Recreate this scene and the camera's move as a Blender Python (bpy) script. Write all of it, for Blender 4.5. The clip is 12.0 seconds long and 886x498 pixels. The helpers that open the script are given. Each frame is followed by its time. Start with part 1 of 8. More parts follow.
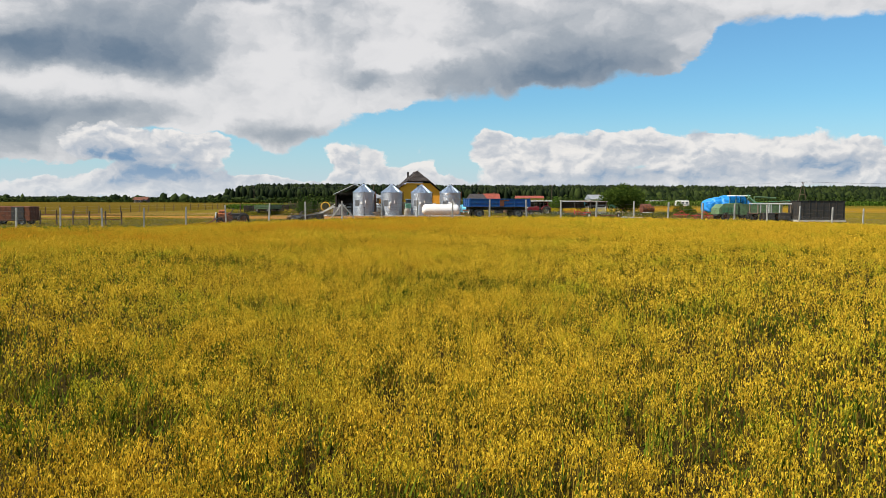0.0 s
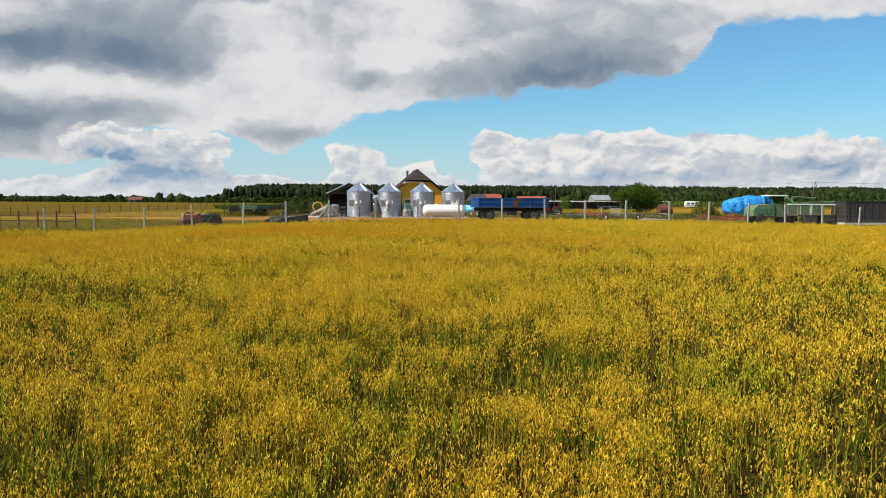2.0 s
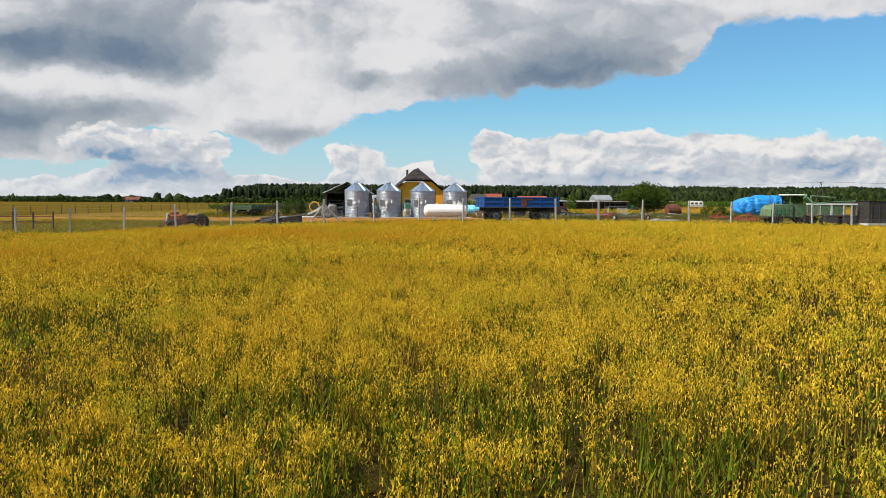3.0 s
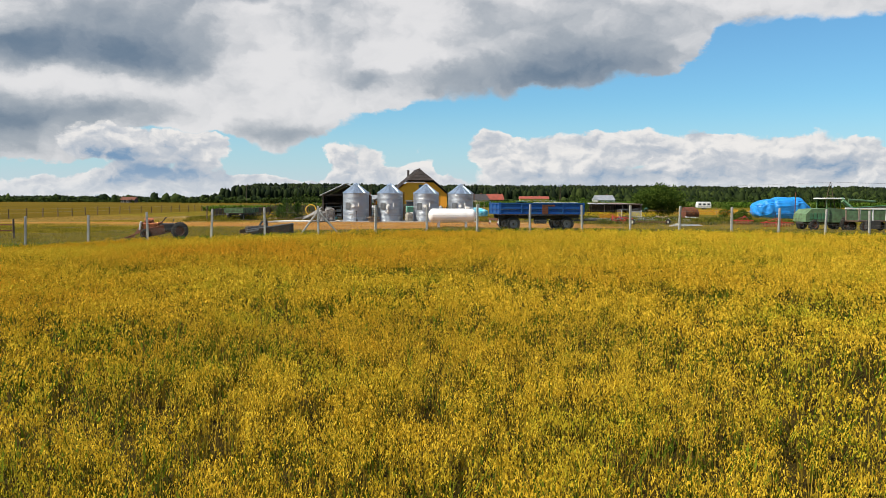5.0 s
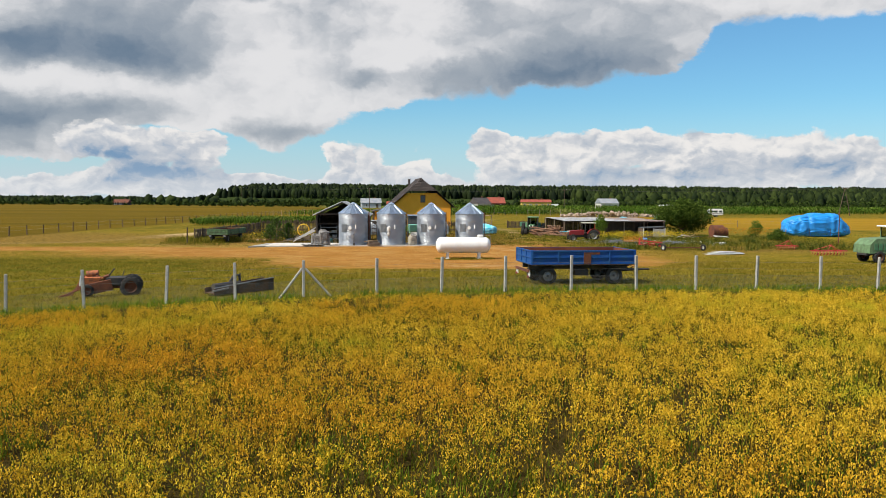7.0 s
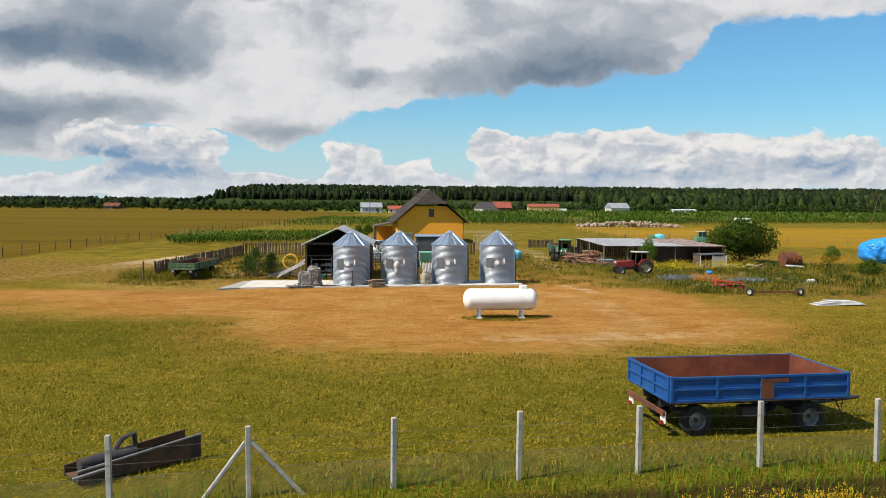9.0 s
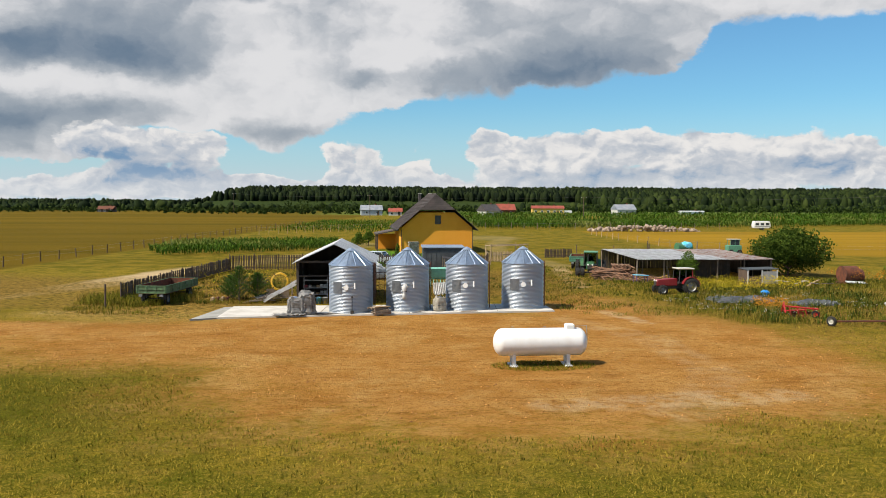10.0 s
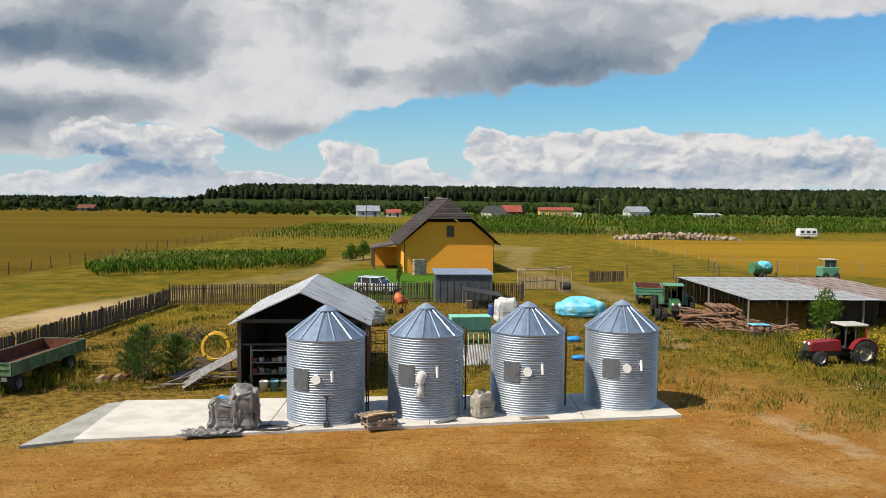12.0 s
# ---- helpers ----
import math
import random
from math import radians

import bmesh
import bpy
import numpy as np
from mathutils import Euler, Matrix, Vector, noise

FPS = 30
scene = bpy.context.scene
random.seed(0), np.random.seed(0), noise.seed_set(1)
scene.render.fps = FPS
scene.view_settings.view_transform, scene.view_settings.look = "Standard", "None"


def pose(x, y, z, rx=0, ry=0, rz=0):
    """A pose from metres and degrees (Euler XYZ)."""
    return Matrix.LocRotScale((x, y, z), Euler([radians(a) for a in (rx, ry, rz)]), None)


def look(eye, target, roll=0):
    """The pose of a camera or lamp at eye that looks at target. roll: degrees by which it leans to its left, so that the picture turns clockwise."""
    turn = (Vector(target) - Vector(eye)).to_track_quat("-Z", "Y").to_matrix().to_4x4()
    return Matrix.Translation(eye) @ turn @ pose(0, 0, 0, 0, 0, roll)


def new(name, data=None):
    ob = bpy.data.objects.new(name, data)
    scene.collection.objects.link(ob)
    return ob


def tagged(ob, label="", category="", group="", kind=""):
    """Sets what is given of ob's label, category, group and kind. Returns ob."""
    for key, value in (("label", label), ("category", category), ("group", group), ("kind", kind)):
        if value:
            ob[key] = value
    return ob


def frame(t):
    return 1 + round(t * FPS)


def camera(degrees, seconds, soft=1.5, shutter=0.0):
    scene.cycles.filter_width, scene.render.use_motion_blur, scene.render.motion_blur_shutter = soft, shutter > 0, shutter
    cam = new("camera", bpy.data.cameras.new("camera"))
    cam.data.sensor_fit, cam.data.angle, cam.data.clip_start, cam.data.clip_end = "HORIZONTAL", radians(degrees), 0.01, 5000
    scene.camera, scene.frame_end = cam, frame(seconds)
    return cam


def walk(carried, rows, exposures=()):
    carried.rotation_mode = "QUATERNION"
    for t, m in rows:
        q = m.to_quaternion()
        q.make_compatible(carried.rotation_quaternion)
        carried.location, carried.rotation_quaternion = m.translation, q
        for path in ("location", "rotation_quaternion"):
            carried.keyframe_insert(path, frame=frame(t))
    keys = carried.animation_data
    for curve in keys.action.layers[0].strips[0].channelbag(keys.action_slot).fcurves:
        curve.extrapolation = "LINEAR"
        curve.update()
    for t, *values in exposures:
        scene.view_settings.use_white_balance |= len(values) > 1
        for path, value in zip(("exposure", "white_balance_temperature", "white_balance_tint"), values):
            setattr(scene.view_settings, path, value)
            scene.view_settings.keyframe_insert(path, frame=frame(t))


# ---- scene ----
cam = camera(55.6, 12.0, soft=0.8)
PATH = [
    (0, (1.263, 10.508, 2.239), (1.356, 12.502, 2.122), 0.2),
    (1.5, (1.403, 17.867, 2.187), (1.496, 19.862, 2.071), 0.3),
    (3, (1.318, 24.055, 2.122), (1.413, 26.05, 2.006), 0.3),
    (5, (0.973, 30.52, 2.504), (1.07, 32.514, 2.387), 0.3),
    (5.8, (0.832, 33.65, 3.09), (0.931, 35.644, 2.971), 0.4),
    (6.5, (0.687, 37.182, 4.049), (0.787, 39.176, 3.93), 0.3),
    (7.2, (0.455, 41.777, 4.979), (0.557, 43.77, 4.859), 0.4),
    (8.8, (-0.235, 55.994, 6.763), (-0.133, 57.987, 6.642), 0.5),
    (9.5, (-0.624, 63.061, 7.228), (-0.522, 65.055, 7.11), 0.2),
    (10.5, (-1.218, 74.286, 7.87), (-1.114, 76.28, 7.75), 0.3),
    (11.2, (-1.49, 82.837, 8.096), (-1.383, 84.831, 7.977), 0.3),
    (12, (-1.544, 92.964, 8.377), (-1.434, 94.957, 8.255), 0.6),
]
walk(cam, [(t, look(eye, target, roll)) for t, eye, target, roll in PATH], [(0, 0.45), (7, 0.45), (10.5, 0.39), (12, 0.35)])

# ---------- world: summer sky with cumulus, one sun ----------
SUN_DIR = Vector((-0.92 * math.cos(radians(51)), -0.39 * math.cos(radians(51)), math.sin(radians(51)))).normalized()


def mth(tree, op, a, b=None, c=None, clamp=False):
    n = tree.nodes.new("ShaderNodeMath")
    n.operation, n.use_clamp = op, clamp
    for i, v in enumerate((a, b, c)):
        if v is None:
            continue
        if isinstance(v, (int, float)):
            n.inputs[i].default_value = v
        else:
            tree.links.new(v, n.inputs[i])
    return n.outputs[0]


def smooth(tree, v, lo, hi):
    n = tree.nodes.new("ShaderNodeMapRange")
    n.interpolation_type = "SMOOTHSTEP"
    tree.links.new(v, n.inputs[0])
    n.inputs[1].default_value, n.inputs[2].default_value = lo, hi
    return n.outputs[0]


def mixc(tree, f, a, b, blend="MIX"):
    n = tree.nodes.new("ShaderNodeMix")
    n.data_type, n.blend_type = "RGBA", blend
    for sock, v in ((n.inputs[0], f), (n.inputs[6], a), (n.inputs[7], b)):
        if isinstance(v, (int, float)):
            sock.default_value = v
        elif isinstance(v, tuple):
            sock.default_value = (*v[:3], 1)
        else:
            tree.links.new(v, sock)
    return n.outputs[2]


def noise_tex(tree, vec, scale, detail=4.0, rough=0.55, dist=0.0):
    n = tree.nodes.new("ShaderNodeTexNoise")
    n.inputs["Scale"].default_value, n.inputs["Detail"].default_value = scale, detail
    n.inputs["Roughness"].default_value, n.inputs["Distortion"].default_value = rough, dist
    if vec is not None:
        tree.links.new(vec, n.inputs["Vector"])
    return n.outputs["Fac"]


# cloud banks of the sky: azimuth and height of the middle, half width and half height (degrees), weight
DECK = [(-25, 10.5, 16, 5.6, 1.0), (-11, 10.3, 9, 5.4, 1.0), (2.0, 11.5, 9, 4.7, 1.0), (9.5, 11.4, 7.5, 3.6, 1.0), (14.6, 11.0, 2.6, 2.6, 0.9), (24, 13.6, 14, 2.6, 1.0), (-27.5, 4.6, 6.5, 2.2, 1.0), (-11.0, 5.2, 3.6, 1.9, 0.95), (-17, 6.2, 8, 1.6, 0.7), (-5.5, 6.9, 3.2, 0.9, 0.8), (-24, 2.6, 5, 0.5, 0.55)]
HEAPS = [(-18.0, 2.9, 4.0, 1.6, 0.9), (-22.5, 3.6, 2.4, 1.3, 0.9), (-16.5, 3.5, 2.2, 1.1, 0.5), (-6.2, 2.6, 2.3, 1.25, 0.95), (-1.4, 2.9, 1.3, 1.1, 0.8), (-2.6, 1.4, 3.2, 0.8, 0.7), (3.2, 3.5, 1.7, 1.7, 0.95), (7.2, 2.9, 4.4, 1.7, 1.0), (14.2, 3.2, 5.0, 1.85, 1.0), (19.5, 2.7, 4.2, 1.75, 1.0), (24.4, 2.9, 2.6, 1.7, 0.95), (28.2, 2.3, 3.4, 1.5, 0.8), (-20, 0.7, 13, 1.0, 0.95), (6, 0.7, 23, 1.0, 0.95)]
# heavier, darker bodies of the high deck, and lighter ones
HEAVY = [(-22, 9.7, 6.5, 1.5, 0.62), (-18.5, 8.6, 3.6, 0.8, 0.35), (-27, 8.9, 5, 0.9, 0.35), (-20, 12.0, 7, 1.7, 0.3), (-28, 4.9, 4.6, 1.25, 0.75), (-22, 5.6, 3.5, 0.7, 0.3), (5.0, 8.0, 5.2, 1.0, 0.62), (9.5, 8.9, 4.2, 1.2, 0.5), (13.5, 10.2, 3.0, 1.8, 0.25), (5.5, 11.0, 7.5, 1.7, 0.22), (-5.2, 8.2, 1.7, 0.6, 0.4), (-10.3, 4.4, 2.6, 0.6, 0.5), (-13, 13.0, 2.4, 0.5, 0.25),
         (-12.5, 9.0, 3.2, 3.4, -0.3), (-23, 7.0, 7, 0.9, -0.28), (-2.2, 10.7, 2.7, 2.3, -0.3), (-27.5, 11.1, 1.9, 0.9, -0.45), (19, 12.4, 3, 1.0, -0.1)]
# blue-grey undersides of the low heaps
BASES = [(-18.0, 1.75, 3.0, 0.75, 0.75), (-21.5, 2.9, 1.6, 0.9, 0.3), (-27, 2.7, 4, 0.5, 0.45), (12.5, 1.7, 4.4, 0.3, 0.5), (24.6, 2.4, 1.9, 0.5, 0.45), (-6, 1.6, 1.5, 0.4, 0.2), (8.0, 1.2, 3.5, 0.3, 0.25), (20, 1.2, 4, 0.3, 0.2)]


def bumps(tree, az, e, banks, total, soft=False):
    for a, h, w, hh, k in banks:
        dx = mth(tree, "DIVIDE", mth(tree, "SUBTRACT", az, float(a)), float(w))
        dy = mth(tree, "DIVIDE", mth(tree, "SUBTRACT", e, float(h)), float(hh))
        r2 = mth(tree, "MULTIPLY_ADD", dx, dx, mth(tree, "MULTIPLY", dy, dy))
        g = mth(tree, "EXPONENT", mth(tree, "MULTIPLY", r2 if soft else mth(tree, "MULTIPLY", r2, r2), -0.75))
        total = mth(tree, "MULTIPLY_ADD", g, float(k), total)
    return total


def puffs(tree, vec, scale):
    """Round heads of cloud, one over every cell: 0 at the seams, about 1 on top."""
    n = tree.nodes.new("ShaderNodeTexVoronoi")
    n.feature = "SMOOTH_F1"
    n.inputs["Scale"].default_value, n.inputs["Smoothness"].default_value = scale, 0.35
    tree.links.new(vec, n.inputs["Vector"])
    return mth(tree, "SUBTRACT", 1.0, n.outputs["Distance"])


def sky_place(tree, az, el, shift=0.0, lift=0.0):
    vec = tree.nodes.new("ShaderNodeCombineXYZ")
    tree.links.new(mth(tree, "ADD", az, shift), vec.inputs[0])
    tree.links.new(mth(tree, "MULTIPLY", mth(tree, "ADD", el, lift), 1.4), vec.inputs[1])
    return vec.outputs[0]


def heads(tree, az, el, shift, lift):
    """Cauliflower relief of the heaps: round heads on round heads."""
    place = sky_place(tree, az, el, shift, lift)
    total = mth(tree, "MULTIPLY", puffs(tree, place, 0.36), 0.55)
    total = mth(tree, "MULTIPLY_ADD", puffs(tree, place, 1.0), 0.3, total)
    return mth(tree, "MULTIPLY_ADD", noise_tex(tree, place, 2.2, 4.0, 0.6), 0.3, total)


def make_world():
    world = bpy.data.worlds.new("summer_sky")
    scene.world = world
    world.use_nodes = True
    tree = world.node_tree
    tree.nodes.clear()
    out = tree.nodes.new("ShaderNodeOutputWorld")
    bg = tree.nodes.new("ShaderNodeBackground")
    tree.links.new(bg.outputs[0], out.inputs[0])
    sky = tree.nodes.new("ShaderNodeTexSky")
    sky.sky_type, sky.sun_disc = "NISHITA", False
    sky.sun_elevation, sky.sun_rotation = math.asin(SUN_DIR.z), math.atan2(SUN_DIR.x, SUN_DIR.y)
    sky.air_density, sky.dust_density, sky.ozone_density = 1.0, 0.4, 2.0
    co = tree.nodes.new("ShaderNodeTexCoord")
    sep = tree.nodes.new("ShaderNodeSeparateXYZ")
    tree.links.new(co.outputs["Generated"], sep.inputs[0])
    az = mth(tree, "MULTIPLY_ADD", mth(tree, "ARCTAN2", sep.outputs[0], sep.outputs[1]), 57.2958, -2.7)
    el = mth(tree, "MULTIPLY", mth(tree, "ARCSINE", sep.outputs[2]), 57.2958)
    # ragged outlines: every bank is looked up a little aside
    warp = tree.nodes.new("ShaderNodeTexNoise")
    warp.inputs["Scale"].default_value, warp.inputs["Detail"].default_value, warp.inputs["Roughness"].default_value = 0.3, 6.0, 0.6
    tree.links.new(sky_place(tree, az, el), warp.inputs["Vector"])
    ws = tree.nodes.new("ShaderNodeSeparateColor")
    tree.links.new(warp.outputs["Color"], ws.inputs[0])
    wx, wy = mth(tree, "SUBTRACT", ws.outputs[0], 0.5), mth(tree, "SUBTRACT", ws.outputs[1], 0.5)
    az2, el2 = mth(tree, "MULTIPLY_ADD", wx, 4.5, az), mth(tree, "MULTIPLY_ADD", wy, 2.2, el)
    here = sky_place(tree, az2, el2)
    broad = noise_tex(tree, here, 0.16, 4.0, 0.5)
    # high soft deck; round the rest of the sky scattered cloud goes on
    rest = smooth(tree, mth(tree, "MAXIMUM", mth(tree, "ABSOLUTE", az), mth(tree, "MULTIPLY", el, 2.0)), 32.0, 44.0)
    deck = bumps(tree, az2, el2, DECK, mth(tree, "MULTIPLY", rest, mth(tree, "MULTIPLY_ADD", noise_tex(tree, here, 0.045, 4.0, 0.5), 3.0, -1.0)))
    deck = mth(tree, "MINIMUM", deck, 1.15)
    deck = mth(tree, "MULTIPLY_ADD", broad, 0.5, mth(tree, "MULTIPLY_ADD", puffs(tree, here, 0.6), 0.22, mth(tree, "SUBTRACT", deck, 0.93)))
    deck_mask = smooth(tree, deck, -0.08, 0.2)
    mottle = mth(tree, "SUBTRACT", noise_tex(tree, sky_place(tree, az2, el2, -0.5, 0.9), 0.3, 5.0, 0.5), noise_tex(tree, here, 0.3, 5.0, 0.5))
    dark = bumps(tree, az2, el2, HEAVY, mth(tree, "MULTIPLY_ADD", mottle, 0.75, mth(tree, "MULTIPLY_ADD", broad, 0.9, -0.22)), True)
    deck_col = mixc(tree, smooth(tree, dark, 0.0, 0.62), (0.79, 0.78, 0.785), (0.40, 0.435, 0.48))
    deck_col = mixc(tree, smooth(tree, dark, 0.42, 1.3), deck_col, (0.14, 0.20, 0.28))
    # low heaps with round white heads
    az3, el3 = mth(tree, "MULTIPLY_ADD", wx, 3.4, az), mth(tree, "MULTIPLY_ADD", wy, 1.8, el)
    relief = heads(tree, az3, el3, 0.0, 0.0)
    heap = mth(tree, "MINIMUM", bumps(tree, az3, el3, HEAPS, 0.0), 1.1)
    heap = mth(tree, "MULTIPLY_ADD", relief, 0.95, mth(tree, "SUBTRACT", heap, 1.2))
    heap_mask = smooth(tree, heap, -0.04, 0.15)
    lit = mth(tree, "SUBTRACT", heads(tree, az3, el3, -0.22, 0.28), relief)
    low = bumps(tree, az3, el3, BASES, mth(tree, "MULTIPLY_ADD", lit, 1.5, mth(tree, "MULTIPLY_ADD", smooth(tree, heap, 0.0, 0.5), 0.2, mth(tree, "MULTIPLY_ADD", noise_tex(tree, sky_place(tree, az3, el3), 0.5, 3.0, 0.5), 0.9, -0.36))), True)
    heap_col = mixc(tree, smooth(tree, low, -0.05, 0.55), (0.86, 0.84, 0.82), (0.52, 0.56, 0.62))
    heap_col = mixc(tree, smooth(tree, low, 0.45, 1.05), heap_col, (0.2, 0.33, 0.50))
    blue = mixc(tree, 1.0, sky.outputs[0], SKY_TINT, "MULTIPLY")
    haze = smooth(tree, el, 7.0, -0.5)
    base = mixc(tree, mth(tree, "MULTIPLY", haze, 0.7), blue, (0.56, 0.68, 0.80))
    col = mixc(tree, mth(tree, "MULTIPLY", deck_mask, 0.97), base, deck_col)
    col = mixc(tree, heap_mask, col, heap_col)
    veil = mth(tree, "MULTIPLY", smooth(tree, el, 2.6, 0.2), 0.4)
    tree.links.new(mixc(tree, veil, col, (0.62, 0.68, 0.75)), bg.inputs["Color"])
    bg.inputs["Strength"].default_value = 0.72


SKY_TINT = (0.068, 0.112, 0.132)
make_world()
sun_data = bpy.data.lights.new("sun", "SUN")
sun_data.energy, sun_data.angle, sun_data.color = 5.0, radians(0.6), (1.0, 0.91, 0.77)
sun = new("sun", sun_data)
sun.matrix_world = look(SUN_DIR * 100, (0, 0, 0))

# ---------- materials ----------
MATS = {}


def mat(name, base, rough=0.8, metal=0.0, second=None, scale=2.0, fine=30.0, vary=0.3, bump=0.25, dist=0.02, island=0.0, each=0.0, spec=0.5, coat=0.0, stretch=(1, 1, 1)):
    """A surface with stains at one scale and grain at another; second: the colour of the stains."""
    if name in MATS:
        return MATS[name]
    m = bpy.data.materials.new(name)
    m.use_nodes = True
    tree = m.node_tree
    bsdf = tree.nodes["Principled BSDF"]
    co = tree.nodes.new("ShaderNodeTexCoord")
    mp = tree.nodes.new("ShaderNodeMapping")
    mp.inputs["Scale"].default_value = stretch
    tree.links.new(co.outputs["Object"], mp.inputs[0])
    big = noise_tex(tree, mp.outputs[0], scale, 5.0, 0.6)
    small = noise_tex(tree, mp.outputs[0], fine, 3.0, 0.6)
    b = base
    second = second or tuple(c * (1 - vary) for c in b)
    col = mixc(tree, smooth(tree, big, 0.38, 0.66), b, second)
    lum = mth(tree, "MULTIPLY_ADD", small, vary * 1.6, 1 - vary * 0.8)
    if island:
        g = tree.nodes.new("ShaderNodeNewGeometry")
        lum = mth(tree, "MULTIPLY", lum, mth(tree, "MULTIPLY_ADD", g.outputs["Random Per Island"], island, 1 - island / 2))
    if each:
        g = tree.nodes.new("ShaderNodeObjectInfo")
        lum = mth(tree, "MULTIPLY", lum, mth(tree, "MULTIPLY_ADD", g.outputs["Random"], each, 1 - each / 2))
    comb = tree.nodes.new("ShaderNodeCombineXYZ")
    for i in range(3):
        tree.links.new(lum, comb.inputs[i])
    tree.links.new(mixc(tree, 1.0, col, comb.outputs[0], "MULTIPLY"), bsdf.inputs["Base Color"])
    tree.links.new(mth(tree, "MULTIPLY_ADD", big, 0.25, rough - 0.12, clamp=True), bsdf.inputs["Roughness"])
    bsdf.inputs["Metallic"].default_value = metal
    bsdf.inputs["Specular IOR Level"].default_value = spec
    bsdf.inputs["Coat Weight"].default_value = coat
    if bump:
        bp = tree.nodes.new("ShaderNodeBump")
        bp.inputs["Strength"].default_value, bp.inputs["Distance"].default_value = bump, dist
        tree.links.new(small, bp.inputs["Height"])
        tree.links.new(bp.outputs[0], bsdf.inputs["Normal"])
    MATS[name] = m
    return m


def plant_mat(name, dark, light, third=None, patch=0.12, trans=0.25, fourth=None):
    """Leaves and stalks: colour by piece and by patch of the field, light through the blade."""
    m = bpy.data.materials.new(name)
    m.use_nodes = True
    tree = m.node_tree
    bsdf = tree.nodes["Principled BSDF"]
    g = tree.nodes.new("ShaderNodeNewGeometry")
    rnd = g.outputs["Random Per Island"]
    col = mixc(tree, rnd, dark, light)
    if third:
        n = noise_tex(tree, g.outputs["Position"], patch, 4.0, 0.65)
        f = smooth(tree, mth(tree, "MULTIPLY_ADD", rnd, 0.12, mth(tree, "SUBTRACT", n, 0.06)), 0.52, 0.68)
        col = mixc(tree, f, col, third)
    if fourth:
        n = noise_tex(tree, g.outputs["Position"], 0.11, 4.0, 0.6)
        f = smooth(tree, mth(tree, "MULTIPLY_ADD", rnd, 0.25, mth(tree, "SUBTRACT", n, 0.12)), 0.46, 0.66)
        sep = tree.nodes.new("ShaderNodeSeparateXYZ")
        tree.links.new(g.outputs["Position"], sep.inputs[0])
        f = mth(tree, "MULTIPLY", f, mth(tree, "MULTIPLY_ADD", smooth(tree, sep.outputs[1], 36.0, 54.0), 0.6, 0.25))
        f = mth(tree, "MULTIPLY", f, mth(tree, "MULTIPLY_ADD", smooth(tree, sep.outputs[0], 14.0, -6.0), 0.75, 0.4), clamp=True)
        col = mixc(tree, f, col, fourth)
    tree.links.new(col, bsdf.inputs["Base Color"])
    bsdf.inputs["Roughness"].default_value = 0.8
    bsdf.inputs["Specular IOR Level"].default_value = 0.04
    if trans:
        tl = tree.nodes.new("ShaderNodeBsdfTranslucent")
        tree.links.new(col, tl.inputs[0])
        mx = tree.nodes.new("ShaderNodeMixShader")
        mx.inputs[0].default_value = trans
        tree.links.new(bsdf.outputs[0], mx.inputs[1])
        tree.links.new(tl.outputs[0], mx.inputs[2])
        tree.links.new(mx.outputs[0], tree.nodes["Material Output"].inputs[0])
    return m


GALV = mat("galvanised_steel", (0.50, 0.54, 0.59), 0.44, 0.84, (0.48, 0.52, 0.57), 0.9, 25, 0.08, 0.0)
ZINC_ROOF = mat("zinc_roof", (0.52, 0.61, 0.72), 0.38, 0.75, (0.42, 0.5, 0.6), 1.5, 40, 0.12, 0.05)
STEEL = mat("grey_steel", (0.3, 0.31, 0.32), 0.5, 0.7, (0.22, 0.2, 0.18), 4, 40, 0.2, 0.1)
DARK = mat("black_paint", (0.025, 0.025, 0.027), 0.6, 0.0, (0.05, 0.04, 0.03), 3, 30, 0.3, 0.2)
RUBBER = mat("tyre_rubber", (0.012, 0.012, 0.012), 0.9, 0.0, (0.028, 0.025, 0.02), 4, 40, 0.3, 0.4)
WHITE = mat("white_enamel", (0.8, 0.8, 0.78), 0.35, 0.0, (0.74, 0.73, 0.7), 1.5, 30, 0.05, 0.03, coat=0.2)
CONCRETE = mat("concrete", (0.56, 0.53, 0.48), 0.85, 0.0, (0.44, 0.41, 0.36), 0.8, 14, 0.18, 0.2)
POSTCON = mat("post_concrete", (0.42, 0.4, 0.36), 0.9, 0.0, (0.3, 0.29, 0.26), 3, 30, 0.25, 0.3, each=0.2)
BLUE = mat("blue_paint", (0.008, 0.066, 0.26), 0.55, 0.0, (0.016, 0.085, 0.23), 1.6, 24, 0.22, 0.1, spec=0.3)
RUST = mat("rust", (0.15, 0.045, 0.018), 0.85, 0.0, (0.08, 0.03, 0.016), 2.2, 30, 0.35, 0.3)
WOOD = mat("weathered_wood", (0.26, 0.2, 0.14), 0.85, 0.0, (0.17, 0.13, 0.1), 3, 30, 0.3, 0.3, each=0.35)
DARKWOOD = mat("dark_stained_wood", (0.11, 0.07, 0.045), 0.85, 0.0, (0.07, 0.05, 0.035), 3, 30, 0.3, 0.3, each=0.4)
PALEWOOD = mat("pale_wood", (0.42, 0.3, 0.17), 0.8, 0.0, (0.3, 0.21, 0.12), 3, 30, 0.3, 0.3, each=0.4)
YELLOW = mat("yellow_render", (0.84, 0.35, 0.03), 0.9, 0.0, (0.81, 0.335, 0.026), 0.7, 25, 0.08, 0.15)
